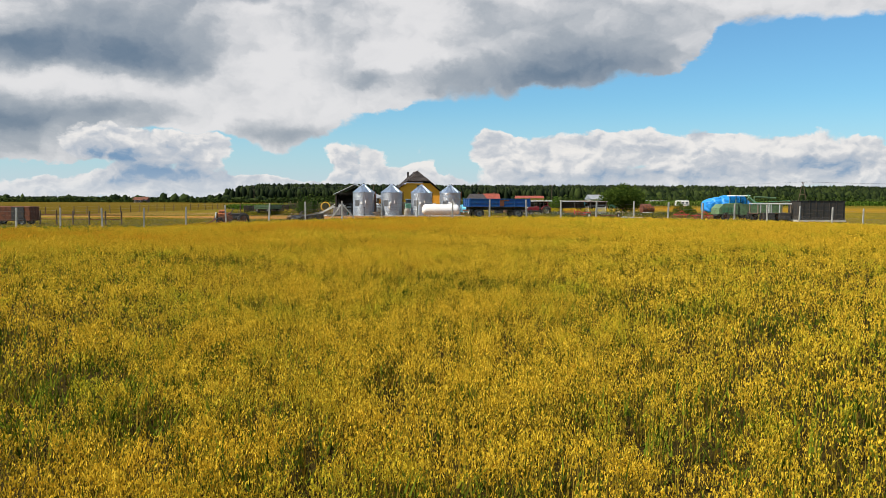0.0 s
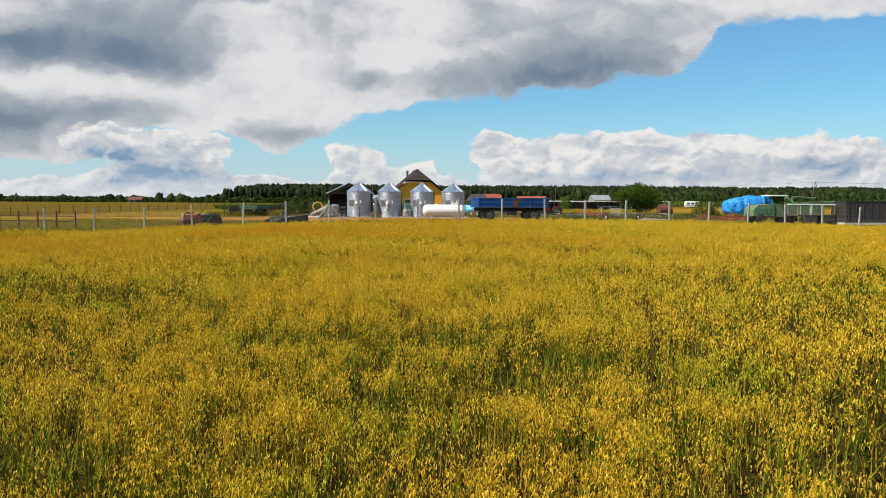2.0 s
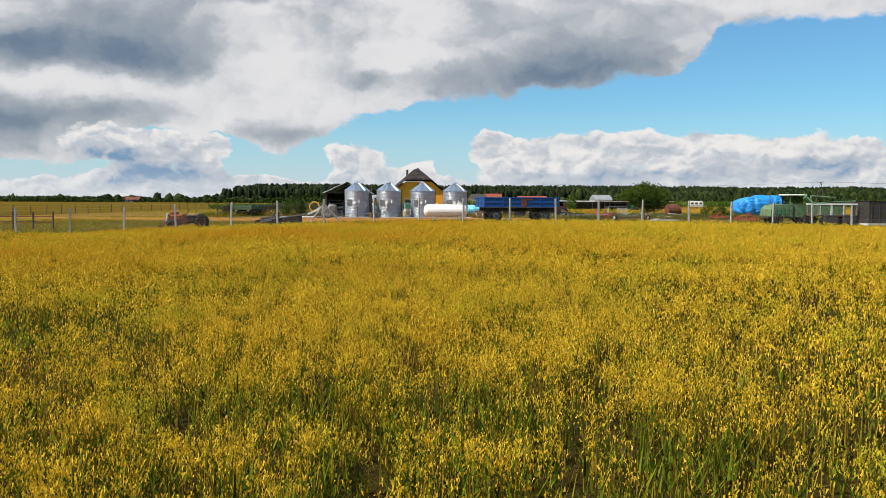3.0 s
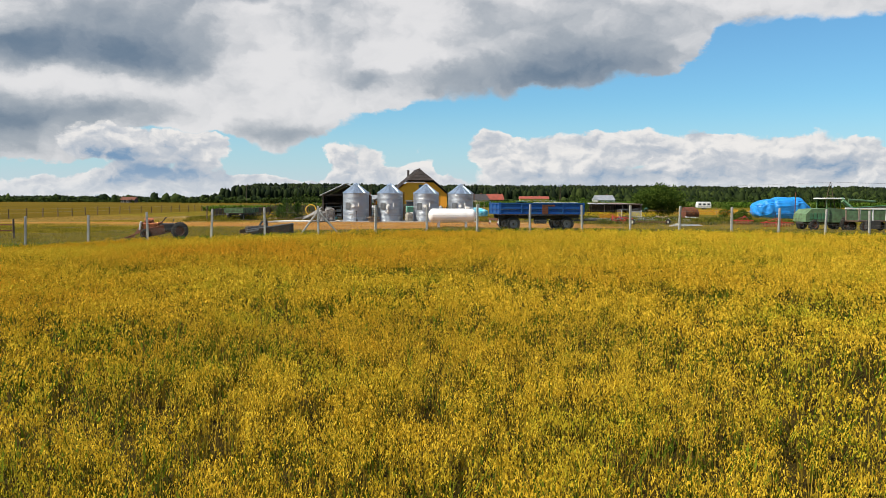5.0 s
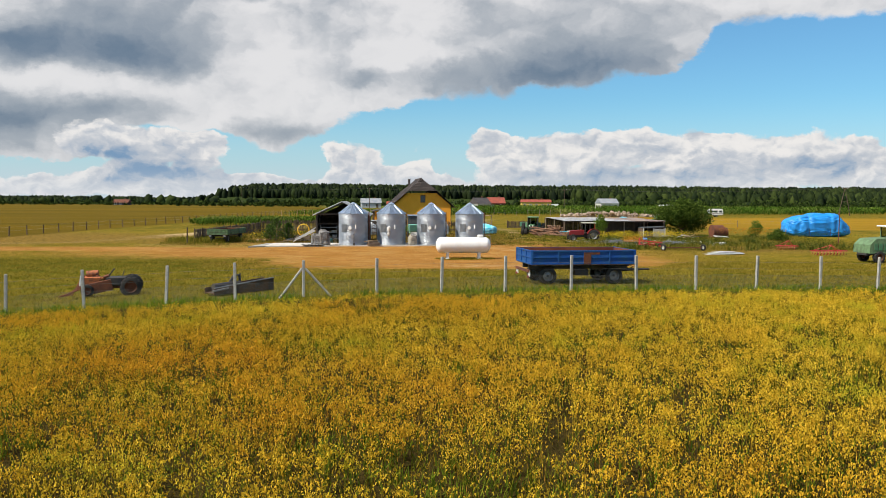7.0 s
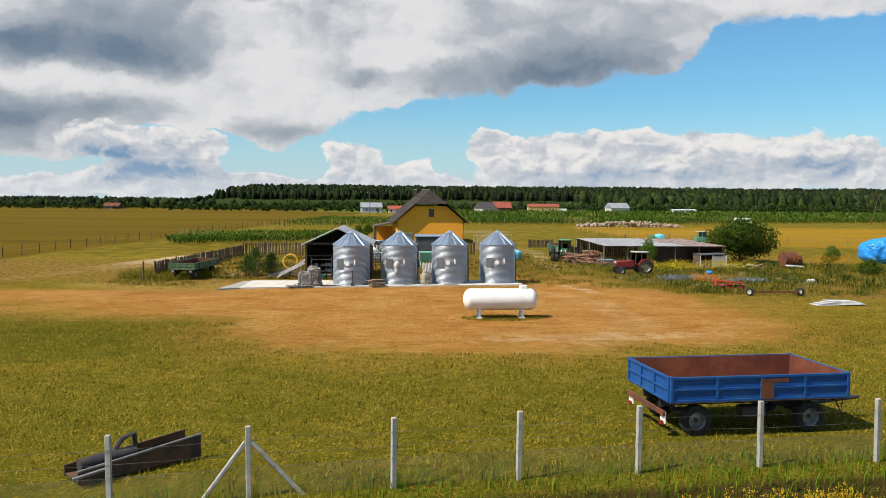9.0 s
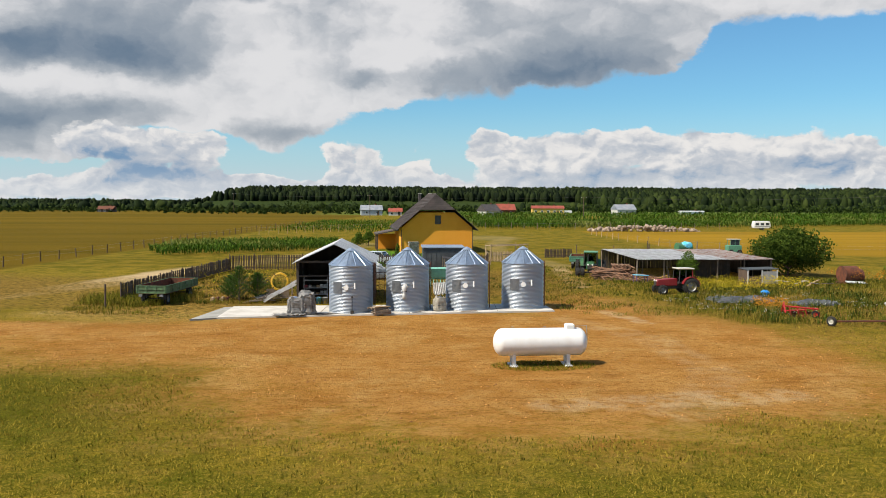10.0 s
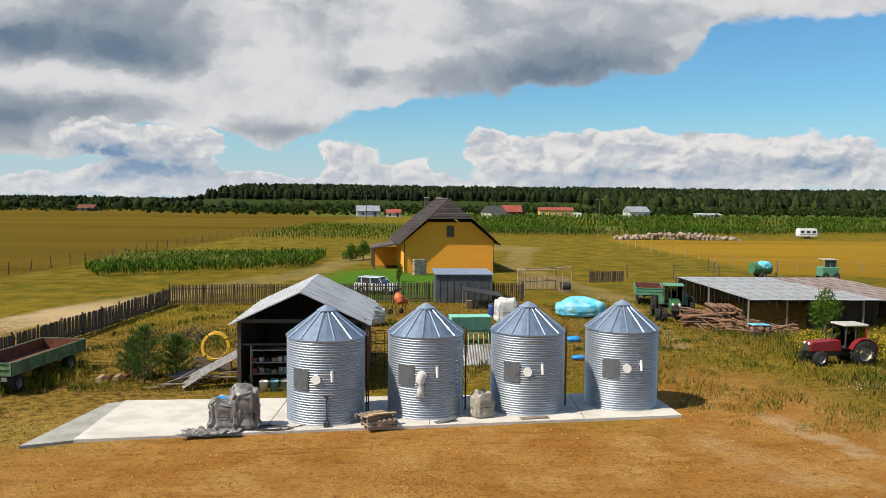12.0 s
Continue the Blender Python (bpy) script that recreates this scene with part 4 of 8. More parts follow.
# ---------- the yellow house ----------
def house():
    hx, hy, L = 4.3, 186.0, 14.0
    W, eave, ridge, hip = 9.9, 3.6, 7.95, 5.8
    t = thing("house", hx, hy, gz(hx, hy), 4.5, "yellow rendered house with a half-hipped brown tiled roof", "house")
    o, oe = 0.75, 0.65
    # walls with the gable outline
    s = (ridge - eave) / (W / 2)
    xh = (ridge - hip) / s
    out = [(-W / 2, 0), (W / 2, 0), (W / 2, eave), (xh, hip - 0.1), (-xh, hip - 0.1), (-W / 2, eave)]
    for name, y0, y1 in (("gable_wall", 0, 0.35), ("gable_wall", L - 0.35, L)):
        part(name, prism(bmesh.new(), out, y0, y1), YELLOW, t)
    for sx in (-1, 1):
        part("side_wall", B((sx * (W / 2 - 0.175), L / 2, eave / 2), (0.35, L - 0.7, eave)), YELLOW, t)
    # roof: two long slopes and two half hips, each a slab with rows of tiles
    zr = ridge + 0.28
    pts = []
    for sx in (-1, 1):
        a = Vector((sx * (W / 2 + oe), -o, eave + 0.28 - oe * s))
        b = Vector((sx * (W / 2 + oe), L + o, a.z))
        hipz = hip + 0.28
        xhip = (zr - hipz) / s
        c, d = Vector((sx * xhip, L + o, hipz)), Vector((sx * xhip, -o, hipz))
        e, f = Vector((0, L + o - 2.0, zr)), Vector((0, -o + 2.0, zr))
        bm = bmesh.new()
        vs = [bm.verts.new(p) for p in (a, b, c, e, f, d)]
        bm.faces.new(vs if sx > 0 else vs[::-1])
        bmesh.ops.solidify(bm, geom=bm.faces[:], thickness=0.16)
        roof = part("roof", bm, ROOF, t, "brown concrete-tile roof slope")
        # courses of tiles
        nrm = (b - a).cross(f - a).normalized()
        if nrm.z < 0:
            nrm = -nrm
        rows = 24
        for k in range(rows):
            u = k / rows
            z = a.z + (zr - a.z) * u
            x = sx * (abs(a.x) * (1 - u))
            if z < hipz:
                y0, y1 = -o, L + o
            else:
                q = 2.0 * (z - hipz) / (zr - hipz)
                y0, y1 = -o + q, L + o - q
            bm = bmesh.new()
            tube(bm, [Vector((x, y0, z)) + nrm * 0.03, Vector((x, y1, z)) + nrm * 0.03], 0.045, 4)
            part("tile_course", bm, ROOF, roof)
    for end in (0, 1):
        y0, y1 = (-o, -o + 2.0) if end == 0 else (L + o, L + o - 2.0)
        hipz = hip + 0.28
        xhip = (zr - hipz) / s
        bm = bmesh.new()
        p, q, r = (bm.verts.new(v) for v in ((-xhip, y0, hipz), (xhip, y0, hipz), (0, y1, zr)))
        bm.faces.new((p, q, r) if end == 0 else (q, p, r))
        bmesh.ops.solidify(bm, geom=bm.faces[:], thickness=0.14)
        hipo = part("hip_roof", bm, ROOF, t, "small half-hip of brown tiles")
        for k in range(1, 8):
            u = k / 8
            bm = bmesh.new()
            y = y0 + (y1 - y0) * u
            tube(bm, [(-xhip * (1 - u), y, hipz + (zr - hipz) * u + 0.02), (xhip * (1 - u), y, hipz + (zr - hipz) * u + 0.02)], 0.04, 4)
            part("tile_course", bm, ROOF, hipo)
    part("ridge_cap", C((0, -o + 2.0, zr + 0.03), (0, L + o - 2.0, zr + 0.03), 0.11, None, 8), ROOF, t)
    for sx in (-1, 1):
        part("gutter", C((sx * (W / 2 + oe + 0.06), -o, eave - oe * s + 0.2), (sx * (W / 2 + oe + 0.06), L + o, eave - oe * s + 0.2), 0.07, None, 8), DARK, t)
        part("downpipe", C((sx * (W / 2 + 0.06), -0.07, 0.0), (sx * (W / 2 + 0.06), -0.07, eave - 0.3), 0.045, None, 8), DARK, t)
    # attic window
    w = part("window", B((0.1, -0.012, 4.67), (0.85, 0.06, 1.25)), DARKWOOD, t, "small dark attic window")
    part("pane", B((0.1, -0.05, 4.67), (0.68, 0.03, 1.05)), GLASS, w)
    # chimneys
    for cx, cy in ((-1.1, 13.4), (0.5, 13.0)):
        c = part("chimney", B((cx, cy, ridge - 0.25), (0.42, 0.42, 1.3)), ROOF, t, "short brown brick chimney")
        part("chimney_cap", B((cx, cy, ridge + 0.44), (0.54, 0.54, 0.08)), CONCRETE, c)
    # low porch on the left with posts
    pr = part("porch_roof", prism(bmesh.new(), [(-8.3, 2.35), (-4.96, 3.0), (-4.96, 3.16), (-8.3, 2.51)], 5.2, 11.0), ROOF, t, "lean-to porch roof of brown tiles")
    for k in range(9):
        u = k / 9
        bm = bmesh.new()
        tube(bm, [(-8.3 + 3.34 * u, 5.2, 2.54 + 0.65 * u), (-8.3 + 3.34 * u, 11.0, 2.54 + 0.65 * u)], 0.04, 4)
        part("tile_course", bm, ROOF, pr)
    for py in (5.4, 8.0, 10.8):
        part("porch_post", B((-8.05, py, 1.2), (0.16, 0.16, 2.4)), DARKWOOD, t)
    part("porch_wall", B((-6.5, 10.9, 1.15), (3.0, 0.2, 2.3)), YELLOW, t)


house()

# ---------- gas tank ----------
def gas_tank():
    t = thing("gas_tank", 5.48, 106.3, gz(5.5, 106.3), 2.5, "white horizontal gas tank on short legs", "tank")
    r, half, zc = 0.63, 2.17, 1.08
    prof = []
    for k in range(9):
        a = math.pi / 2 * k / 8
        prof.append((r * math.sin(a) + 0.0005, -half + 0.42 * (1 - math.cos(a))))
    prof += [(r, half - 0.42)]
    for k in range(1, 9):
        a = math.pi / 2 * (1 - k / 8)
        prof.append((r * math.sin(a) + 0.0005, half - 0.42 * (1 - math.cos(a))))
    bm = lathe(bmesh.new(), prof, 40, m=pose(0, 0, zc, 0, 90, 0))
    part("shell", shade_smooth(bm, 60), WHITE, t)
    for s in (-1.2, -1.199 + 0.6, 0.6, 1.2):
        pass
    for sx in (-1.25, 1.25):
        for sy in (-0.3, 0.3):
            part("leg", B((sx, sy, 0.3), (0.16, 0.1, 0.62), (0, 0, 0), 0.01), WHITE, t)
        part("foot_plate", B((sx, 0, 0.03), (0.36, 0.95, 0.06), (0, 0, 0), 0.01), WHITE, t)
    part("valve_dome", B((1.35, 0, zc + r + 0.06), (0.42, 0.42, 0.26), (0, 0, 0), 0.05), WHITE, t, "white valve cover")
    bm = bmesh.new()
    tube(bm, [(1.55, -0.2, zc + r + 0.1), (2.1, -0.2, zc + r + 0.12), (2.14, -0.2, zc + 0.1)], 0.018, 6)
    part("pipe", bm, STEEL, t, "thin dark pipe bent over the end")
    for lx in (-1.3, 0.2):
        bm = bmesh.new()
        tube(bm, [(lx - 0.06, 0, zc + r - 0.01), (lx - 0.05, 0, zc + r + 0.07), (lx + 0.05, 0, zc + r + 0.07), (lx + 0.06, 0, zc + r - 0.01)], 0.012, 5)
        part("lifting_eye", bm, STEEL, t)


gas_tank()


# ---------- wheels ----------
def wheel(name, parent, c, r, w, hub, rim_mat, side=1, lugs=0):
    """A wheel whose axle runs along local y; side: where its outer face looks."""
    tyre_prof = [(r * 0.58, -w / 2), (r * 0.9, -w / 2), (r * 0.98, -w * 0.38), (r, -w * 0.2), (r, w * 0.2), (r * 0.98, w * 0.38), (r * 0.9, w / 2), (r * 0.58, w / 2), (r * 0.58, -w / 2)]
    m = pose(*c, -90 if side > 0 else 90, 0, 0)
    e = part(name, shade_smooth(lathe(bmesh.new(), tyre_prof, 28, m=m), 50), RUBBER, parent)
    prof = [(0.001, w * 0.12), (hub * 0.35, w * 0.12), (hub * 0.4, w * 0.02), (r * 0.45, -w * 0.05), (r * 0.52, w * 0.3), (r * 0.585, w * 0.42), (r * 0.585, -w * 0.4)]
    part("rim", shade_smooth(lathe(bmesh.new(), prof, 24, m=m), 35), rim_mat, e)
    if lugs:
        bm = bmesh.new()
        for k in range(lugs):
            a = 2 * math.pi * k / lugs
            for sgn in (-1, 1):
                aa = a + (0.5 * math.pi / lugs * 2 if sgn > 0 else 0)
                box(bm, (r * 1.0 * math.cos(aa), r * 1.0 * math.sin(aa), sgn * w * 0.23), (0.05 * r + 0.03, 0.05, w * 0.46), (sgn * 28, 0, math.degrees(aa)))
        bmesh.ops.transform(bm, matrix=m, verts=bm.verts[:])
        part("tread", bm, RUBBER, e)
    return e


# ---------- blue farm trailer ----------
def side_board(name, parent, L, H, material, m, panels, label=""):
    """A pressed drop side of length L along local x, with frame and raised ribs, facing -y."""
    bm = bmesh.new()
    box(bm, (L / 2, 0, H / 2), (L, 0.025, H))
    for z in (0.03, H * 0.5, H - 0.03):
        box(bm, (L / 2, -0.03, z), (L, 0.045, 0.055 if z != H * 0.5 else 0.05))
    for k in range(panels + 1):
        box(bm, (0.03 + (L - 0.06) * k / panels, -0.032, H / 2), (0.06, 0.05, H - 0.004))
    bmesh.ops.transform(bm, matrix=m, verts=bm.verts[:])
    return part(name, bm, material, parent, label)


def blue_trailer():
    x, y = 6.64, 79.05
    L, Wd = 5.05, 2.75
    t = thing("farm_trailer", x, y, gz(x + 2.5, y + 1.2), 6.5, "blue two-axle farm trailer with a rusty empty box", "trailer")
    zf, H = 0.98, 0.66
    part("floor", B((L / 2, Wd / 2, zf), (L - 0.02, Wd - 0.02, 0.08)), mat("rusty_floor", (0.4, 0.24, 0.12), 0.9, 0, (0.13, 0.05, 0.03), 0.9, 12, 0.3, 0.2), t, "rusty floor with old grain stains")
    near = side_board("side_board", t, L, H, BLUE, pose(0, 0, zf), 4, "blue ribbed drop side with a rusty patch")
    part("rust_patch", B((L * 0.53, -0.06, zf + H * 0.45), (0.36, 0.008, H * 0.8)), RUST, near)
    part("rust_patch", B((L * 0.6, -0.06, zf + H * 0.78), (0.5, 0.006, 0.1)), RUST, near)
    side_board("side_board", t, L, H, BLUE, pose(L, Wd, zf, 0, 0, 180), 4)
    side_board("tailboard", t, Wd, H, BLUE, pose(0, Wd, zf, 0, 0, -90), 3, "blue tailboard with stake pockets")
    side_board("headboard", t, Wd, H, BLUE, pose(L, 0, zf, 0, 0, 90), 3)
    # rusty lining inside the boards
    INNER = mat("red_brown_lining", (0.10, 0.022, 0.01), 0.85, 0, (0.16, 0.045, 0.02), 1.2, 20, 0.3, 0.2)
    part("lining", B((L / 2, 0.03, zf + H / 2), (L - 0.1, 0.02, H - 0.03)), INNER, t, "rusty inner face")
    part("lining", B((L / 2, Wd - 0.03, zf + H / 2), (L - 0.1, 0.02, H - 0.03)), INNER, t, "rusty inner face")
    part("lining", B((0.03, Wd / 2, zf + H / 2), (0.02, Wd - 0.1, H - 0.03)), INNER, t, "rusty inner face")
    part("lining", B((L - 0.03, Wd / 2, zf + H / 2), (0.02, Wd - 0.1, H - 0.03)), INNER, t, "rusty inner face")
    for px in (0.02, L - 0.02):
        for py in (0.0, Wd):
            part("corner_post", B((px, py, zf + H / 2), (0.08, 0.08, H + 0.04), (0, 0, 0), 0.01), BLUE, t)
    for py in (Wd * 0.3, Wd * 0.7):
        part("chassis_beam", B((L / 2, py, zf - 0.16), (L - 0.15, 0.1, 0.22)), DARK, t)
    for k in range(6):
        part("cross_member", B((0.3 + k * (L - 0.6) / 5, Wd / 2, zf - 0.07), (0.08, Wd - 0.2, 0.08)), DARK, t)
    for ax in (0.85, L - 0.95):
        part("axle", C((ax, 0.25, 0.42), (ax, Wd - 0.25, 0.42), 0.06, None, 8), DARK, t)
        for py, s in ((0.3, -1), (Wd - 0.3, 1)):
            wheel("wheel", t, (ax, py, 0.42), 0.42, 0.28, 0.2, STEEL, s)
            part("leaf_spring", B((ax, Wd * (0.3 if s < 0 else 0.7), 0.6), (0.9, 0.07, 0.1)), DARK, t)
    part("turntable", C((L - 0.95, Wd / 2, 0.62), (L - 0.95, Wd / 2, 0.72), 0.55, None, 20), DARK, t)
    part("tool_box", B((L * 0.5, 0.45, zf - 0.4), (0.7, 0.35, 0.3), (0, 0, 0), 0.03), DARK, t)
    bm = bmesh.new()
    tube(bm, [(L - 0.5, Wd / 2 - 0.45, 0.6), (L + 1.3, Wd / 2, 0.62)], 0.05, 6)
    tube(bm, [(L - 0.5, Wd / 2 + 0.45, 0.6), (L + 1.3, Wd / 2, 0.62)], 0.05, 6)
    part("drawbar", bm, DARK, t)
    bm = bmesh.new()
    tube(bm, [(L, 0.7, zf - 0.1), (L + 0.35, 0.7, zf - 0.25), (L + 0.3, 0.7, zf - 0.6), (L + 0.1, 0.7, zf - 0.2)], 0.018, 6)
    part("brake_hose", bm, DARK, t)
    part("bumper_bar", B((-0.08, Wd / 2, 0.66), (0.08, Wd - 0.3, 0.12)), RUST, t)
    for py in (0.3, Wd - 0.3):
        b = part("mud_flap", B((-0.05, py, 0.55), (0.03, 0.3, 0.32)), WHITE, t, "dirty white mud flap")
        part("tail_light", B((-0.1, py, 0.4), (0.06, 0.16, 0.1)), RED, b, "red tail light")


blue_trailer()


# ---------- boundary fence ----------
WIRE = mat("dull_wire", (0.22, 0.21, 0.19), 0.7, 0.3, (0.14, 0.12, 0.1), 2, 20, 0.2, 0.0)


def boundary_fence():
    f = tagged(new("wire_fence"), "concrete-post fence with chain-link mesh and wires", "fence")
    xs = [-32.6, -29.7, -26.8, -23.8, -20.9, -18.0, -15.02, -12.11, -8.97, -6.25, -3.49, -0.46, 2.3, 5.07, 8.03, 11.03, 13.84, 16.77, 19.95, 22.88, 25.85, 28.69, 31.6, 34.5, 37.5, 40.4, 43.3, 46.2, 49.1]
    base = bmesh.new()
    box(base, (0, 0, 0.62), (0.11, 0.11, 1.84), (0, 0, 0), 0.012)
    me = bpy.data.meshes.new("post")
    base.to_mesh(me)
    base.free()
    me.materials.append(POSTCON)
    for i, x in enumerate(xs):
        y = float(fence_y(x))
        p = new("post", me)
        p.parent = f
        r = random.Random(i)
        p.matrix_basis = pose(x, y, gz(x, y), r.uniform(-2, 2), r.uniform(-2.5, 2.5), r.uniform(0, 20))
    # braces at the strained post
    for dx in (-1.0, 1.15):
        x, y = -3.49, float(fence_y(-3.49))
        part("brace", C((x + dx * 0.06, y, gz(x, y) + 1.2), (x + dx, y + dx * 0.11, gz(x + dx, y) - 0.05), 0.05, None, 6), POSTCON, f)
    # chain-link: slanting wires both ways, and two strands above
    lst = []
    step = 0.085
    xx = np.arange(-32.6, 49.1, step)
    for sgn in (-1, 1):
        a = np.stack([xx, fence_y(xx), ground_z(xx, fence_y(xx)) + 0.03], 1)
        xb = xx + sgn * 0.62
        b = np.stack([xb, fence_y(xb), ground_z(xb, fence_y(xb)) + 0.66], 1)
        w = np.array([0.0032, 0, 0.0])
        v = np.stack([a - w, a + w, b + w, b - w], 1).reshape(-1, 3)
        lst.append((v, np.arange(len(v)).reshape(-1, 4)))
    bulk("wire_mesh", *join(lst), WIRE, f)
    for h, xa in ((0.67, -32.6), (1.25, -32.6), (0.95, -32.6)):
        bm = bmesh.new()
        tube(bm, [(x, float(fence_y(x)) - 0.06, gz(x, float(fence_y(x))) + h + 0.02 * math.sin(x * 3)) for x in np.arange(xa, 49.2, 1.45)], 0.004, 3)
        part("strand", bm, WIRE, f)


boundary_fence()

# ---------- open barn beside the bins ----------
BARN_ROOF = mat("weathered_roof_sheet", (0.40, 0.42, 0.44), 0.6, 0.15, (0.30, 0.31, 0.33), 0.9, 18, 0.18, 0.08)
# black-brown posts and boards; the dim interior's shade is put into this colour
BARNWOOD = mat("dark_shaded_boards", (0.035, 0.026, 0.02), 0.85, 0.0, (0.055, 0.04, 0.03), 3, 30, 0.3, 0.3, each=0.4)


def open_barn():
    t = thing("open_barn", -8.35, 129.0, 0.0, 0, "open timber barn with a grey sheet-metal gable roof", "barn")
    W, D, eave, ridge = 5.5, 7.3, 3.0, 4.3
    for sx, nm in ((0, 0), (1, 1)):
        x0, x1 = (-0.25, W / 2) if sx == 0 else (W / 2, W + 0.25)
        z0, z1 = (eave - 0.1, ridge) if sx == 0 else (ridge, eave - 0.1)
        bm = prism(bmesh.new(), [(x0, z0), (x1, z1), (x1, z1 + 0.05), (x0, z0 + 0.05)], -0.5, D + 0.3)
        slope = part("roof_slope", bm, BARN_ROOF, t, "grey sheet-metal roof slope")
        for k in range(9):
            y = -0.45 + (D + 0.7) * k / 8
            part("seam", tube(bmesh.new(), [(x0, y, z0 + 0.06), (x1, y, z1 + 0.06)], 0.018, 4), BARN_ROOF, slope)
    for px in (0.1, W - 0.1):
        for py in (0.1, D / 2, D - 0.1):
            part("post", B((px, py, eave / 2), (0.16, 0.16, eave)), BARNWOOD, t)
    part("tie_beam", B((W / 2, 0.1, eave + 0.02), (W, 0.14, 0.16)), BARNWOOD, t)
    part("shelf_beam", B((1.3, 0.15, 2.0), (2.4, 0.1, 0.08)), BARNWOOD, t)
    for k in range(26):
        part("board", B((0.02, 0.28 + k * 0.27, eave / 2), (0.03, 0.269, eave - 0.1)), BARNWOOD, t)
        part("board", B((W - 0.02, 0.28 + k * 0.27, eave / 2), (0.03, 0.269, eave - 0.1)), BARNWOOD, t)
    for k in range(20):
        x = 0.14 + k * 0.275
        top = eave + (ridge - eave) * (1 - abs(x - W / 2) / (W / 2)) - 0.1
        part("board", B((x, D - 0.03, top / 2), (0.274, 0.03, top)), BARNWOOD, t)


open_barn()


def shelf_rack(x, y):
    t = thing("shelf_rack", x, y, 0, 4, "metal rack full of tools and dusty parts", "shelf")
    for px in (0, 1.7):
        for py in (0, 0.6):
            part("upright", B((px, py, 0.9), (0.05, 0.05, 1.8)), STEEL, t)
    for z in (0.55, 1.05, 1.6):
        part("shelf", B((0.85, 0.3, z), (1.75, 0.65, 0.04)), STEEL, t)
    r = random.Random(5)
    for z in (0.57, 1.07):
        for k in range(6):
            s = r.uniform(0.12, 0.26)
            part("tool_box", B((0.15 + k * 0.28, 0.25, z + s / 2), (0.22, 0.35, s), (0, 0, r.uniform(-12, 12)), 0.015), (RED, STEEL, DARK, PALEWOOD, STEEL, GREYTARP)[k], t)


shelf_rack(-7.9, 129.9)
for k, (bx, col) in enumerate(((-7.2, WHITETARP), (-6.75, mat("blue_bucket", (0.1, 0.3, 0.4), 0.5)), (-6.3, GREYTARP))):
    t = thing("bucket", bx, 129.0 + 0.05 * k, 0, 0, "dusty plastic bucket standing at the barn's front", "bucket", "buckets at the barn")
    part("body", shade_smooth(lathe(bmesh.new(), [(0.001, 0.0), (0.17, 0.0), (0.2, 0.42), (0.215, 0.43), (0.19, 0.43), (0.16, 0.03), (0.001, 0.03)], 18)), col, t)
    part("handle", tube(bmesh.new(), [(-0.2, 0, 0.4), (-0.12, 0.0, 0.52), (0.12, 0, 0.52), (0.2, 0, 0.4)], 0.008, 5), STEEL, t)


def tyre_stack(x, y):
    t = thing("tyre_stack", x, y, 0, 0, "stack of three worn black tyres in the barn", "tyres")
    for k in range(3):
        ob = part("tyre", shade_smooth(lathe(bmesh.new(), [(0.2, 0.03), (0.36, 0.0), (0.4, 0.1), (0.36, 0.2), (0.2, 0.17), (0.2, 0.03)], 20)), RUBBER, t)
        ob.matrix_basis = pose(0.03 * k, 0, 0.2 * k)


tyre_stack(-4.2, 129.6)


# ---------- yellow pipe coil, leaning sheets, crates ----------
def pipe_coil(x, y):
    t = thing("pipe_coil", x, y, 0.55, 0, "coil of yellow plastic pipe leaning upright", "hose")
    for k in range(9):
        r = 0.57 + 0.045 * (k % 3)
        yy = 0.06 * (k // 3) + 0.01 * (k % 3)
        pts = [(r * math.cos(a), yy + 0.16 * math.sin(a), 0.66 + r * math.sin(a)) for a in np.linspace(0, 2 * math.pi, 36, endpoint=False)]
        part("turn", shade_smooth(tube(bmesh.new(), pts, 0.028, 6, True)), mat("yellow_pipe", (0.72, 0.42, 0.02), 0.45), t)
    for a in (0.6, 2.2, 3.9, 5.4):
        part("tie", B((0.63 * math.cos(a), 0.05 + 0.16 * math.sin(a), 0.66 + 0.63 * math.sin(a)), (0.16, 0.16, 0.05), (0, -math.degrees(a), 0)), DARK, t)


pipe_coil(-10.1, 133.0)
t = thing("timber_crate", -10.3, 133.5, 0.0, 5, "weathered timber crate behind the coil", "crate")
for z in (0.1, 0.3, 0.5):
    part("slat", B((0, -0.35, z), (1.7, 0.03, 0.15)), WOOD, t)
    part("slat", B((0, 0.35, z), (1.7, 0.03, 0.15)), WOOD, t)
for sx in (-0.82, 0.82):
    part("end_board", B((sx, 0, 0.3), (0.03, 0.7, 0.55)), WOOD, t)
part("bottom", B((0, 0, 0.02), (1.7, 0.7, 0.04)), WOOD, t)
t = thing("timber_bench", -8.9, 134.6, 0.0, 0, "weathered plank bench by the barn", "bench")
part("plank", B((0, 0, 1.0), (1.1, 0.4, 0.08)), WOOD, t)
for sx in (-0.45, 0.45):
    part("leg", B((sx, 0, 0.48), (0.1, 0.3, 0.96)), WOOD, t)

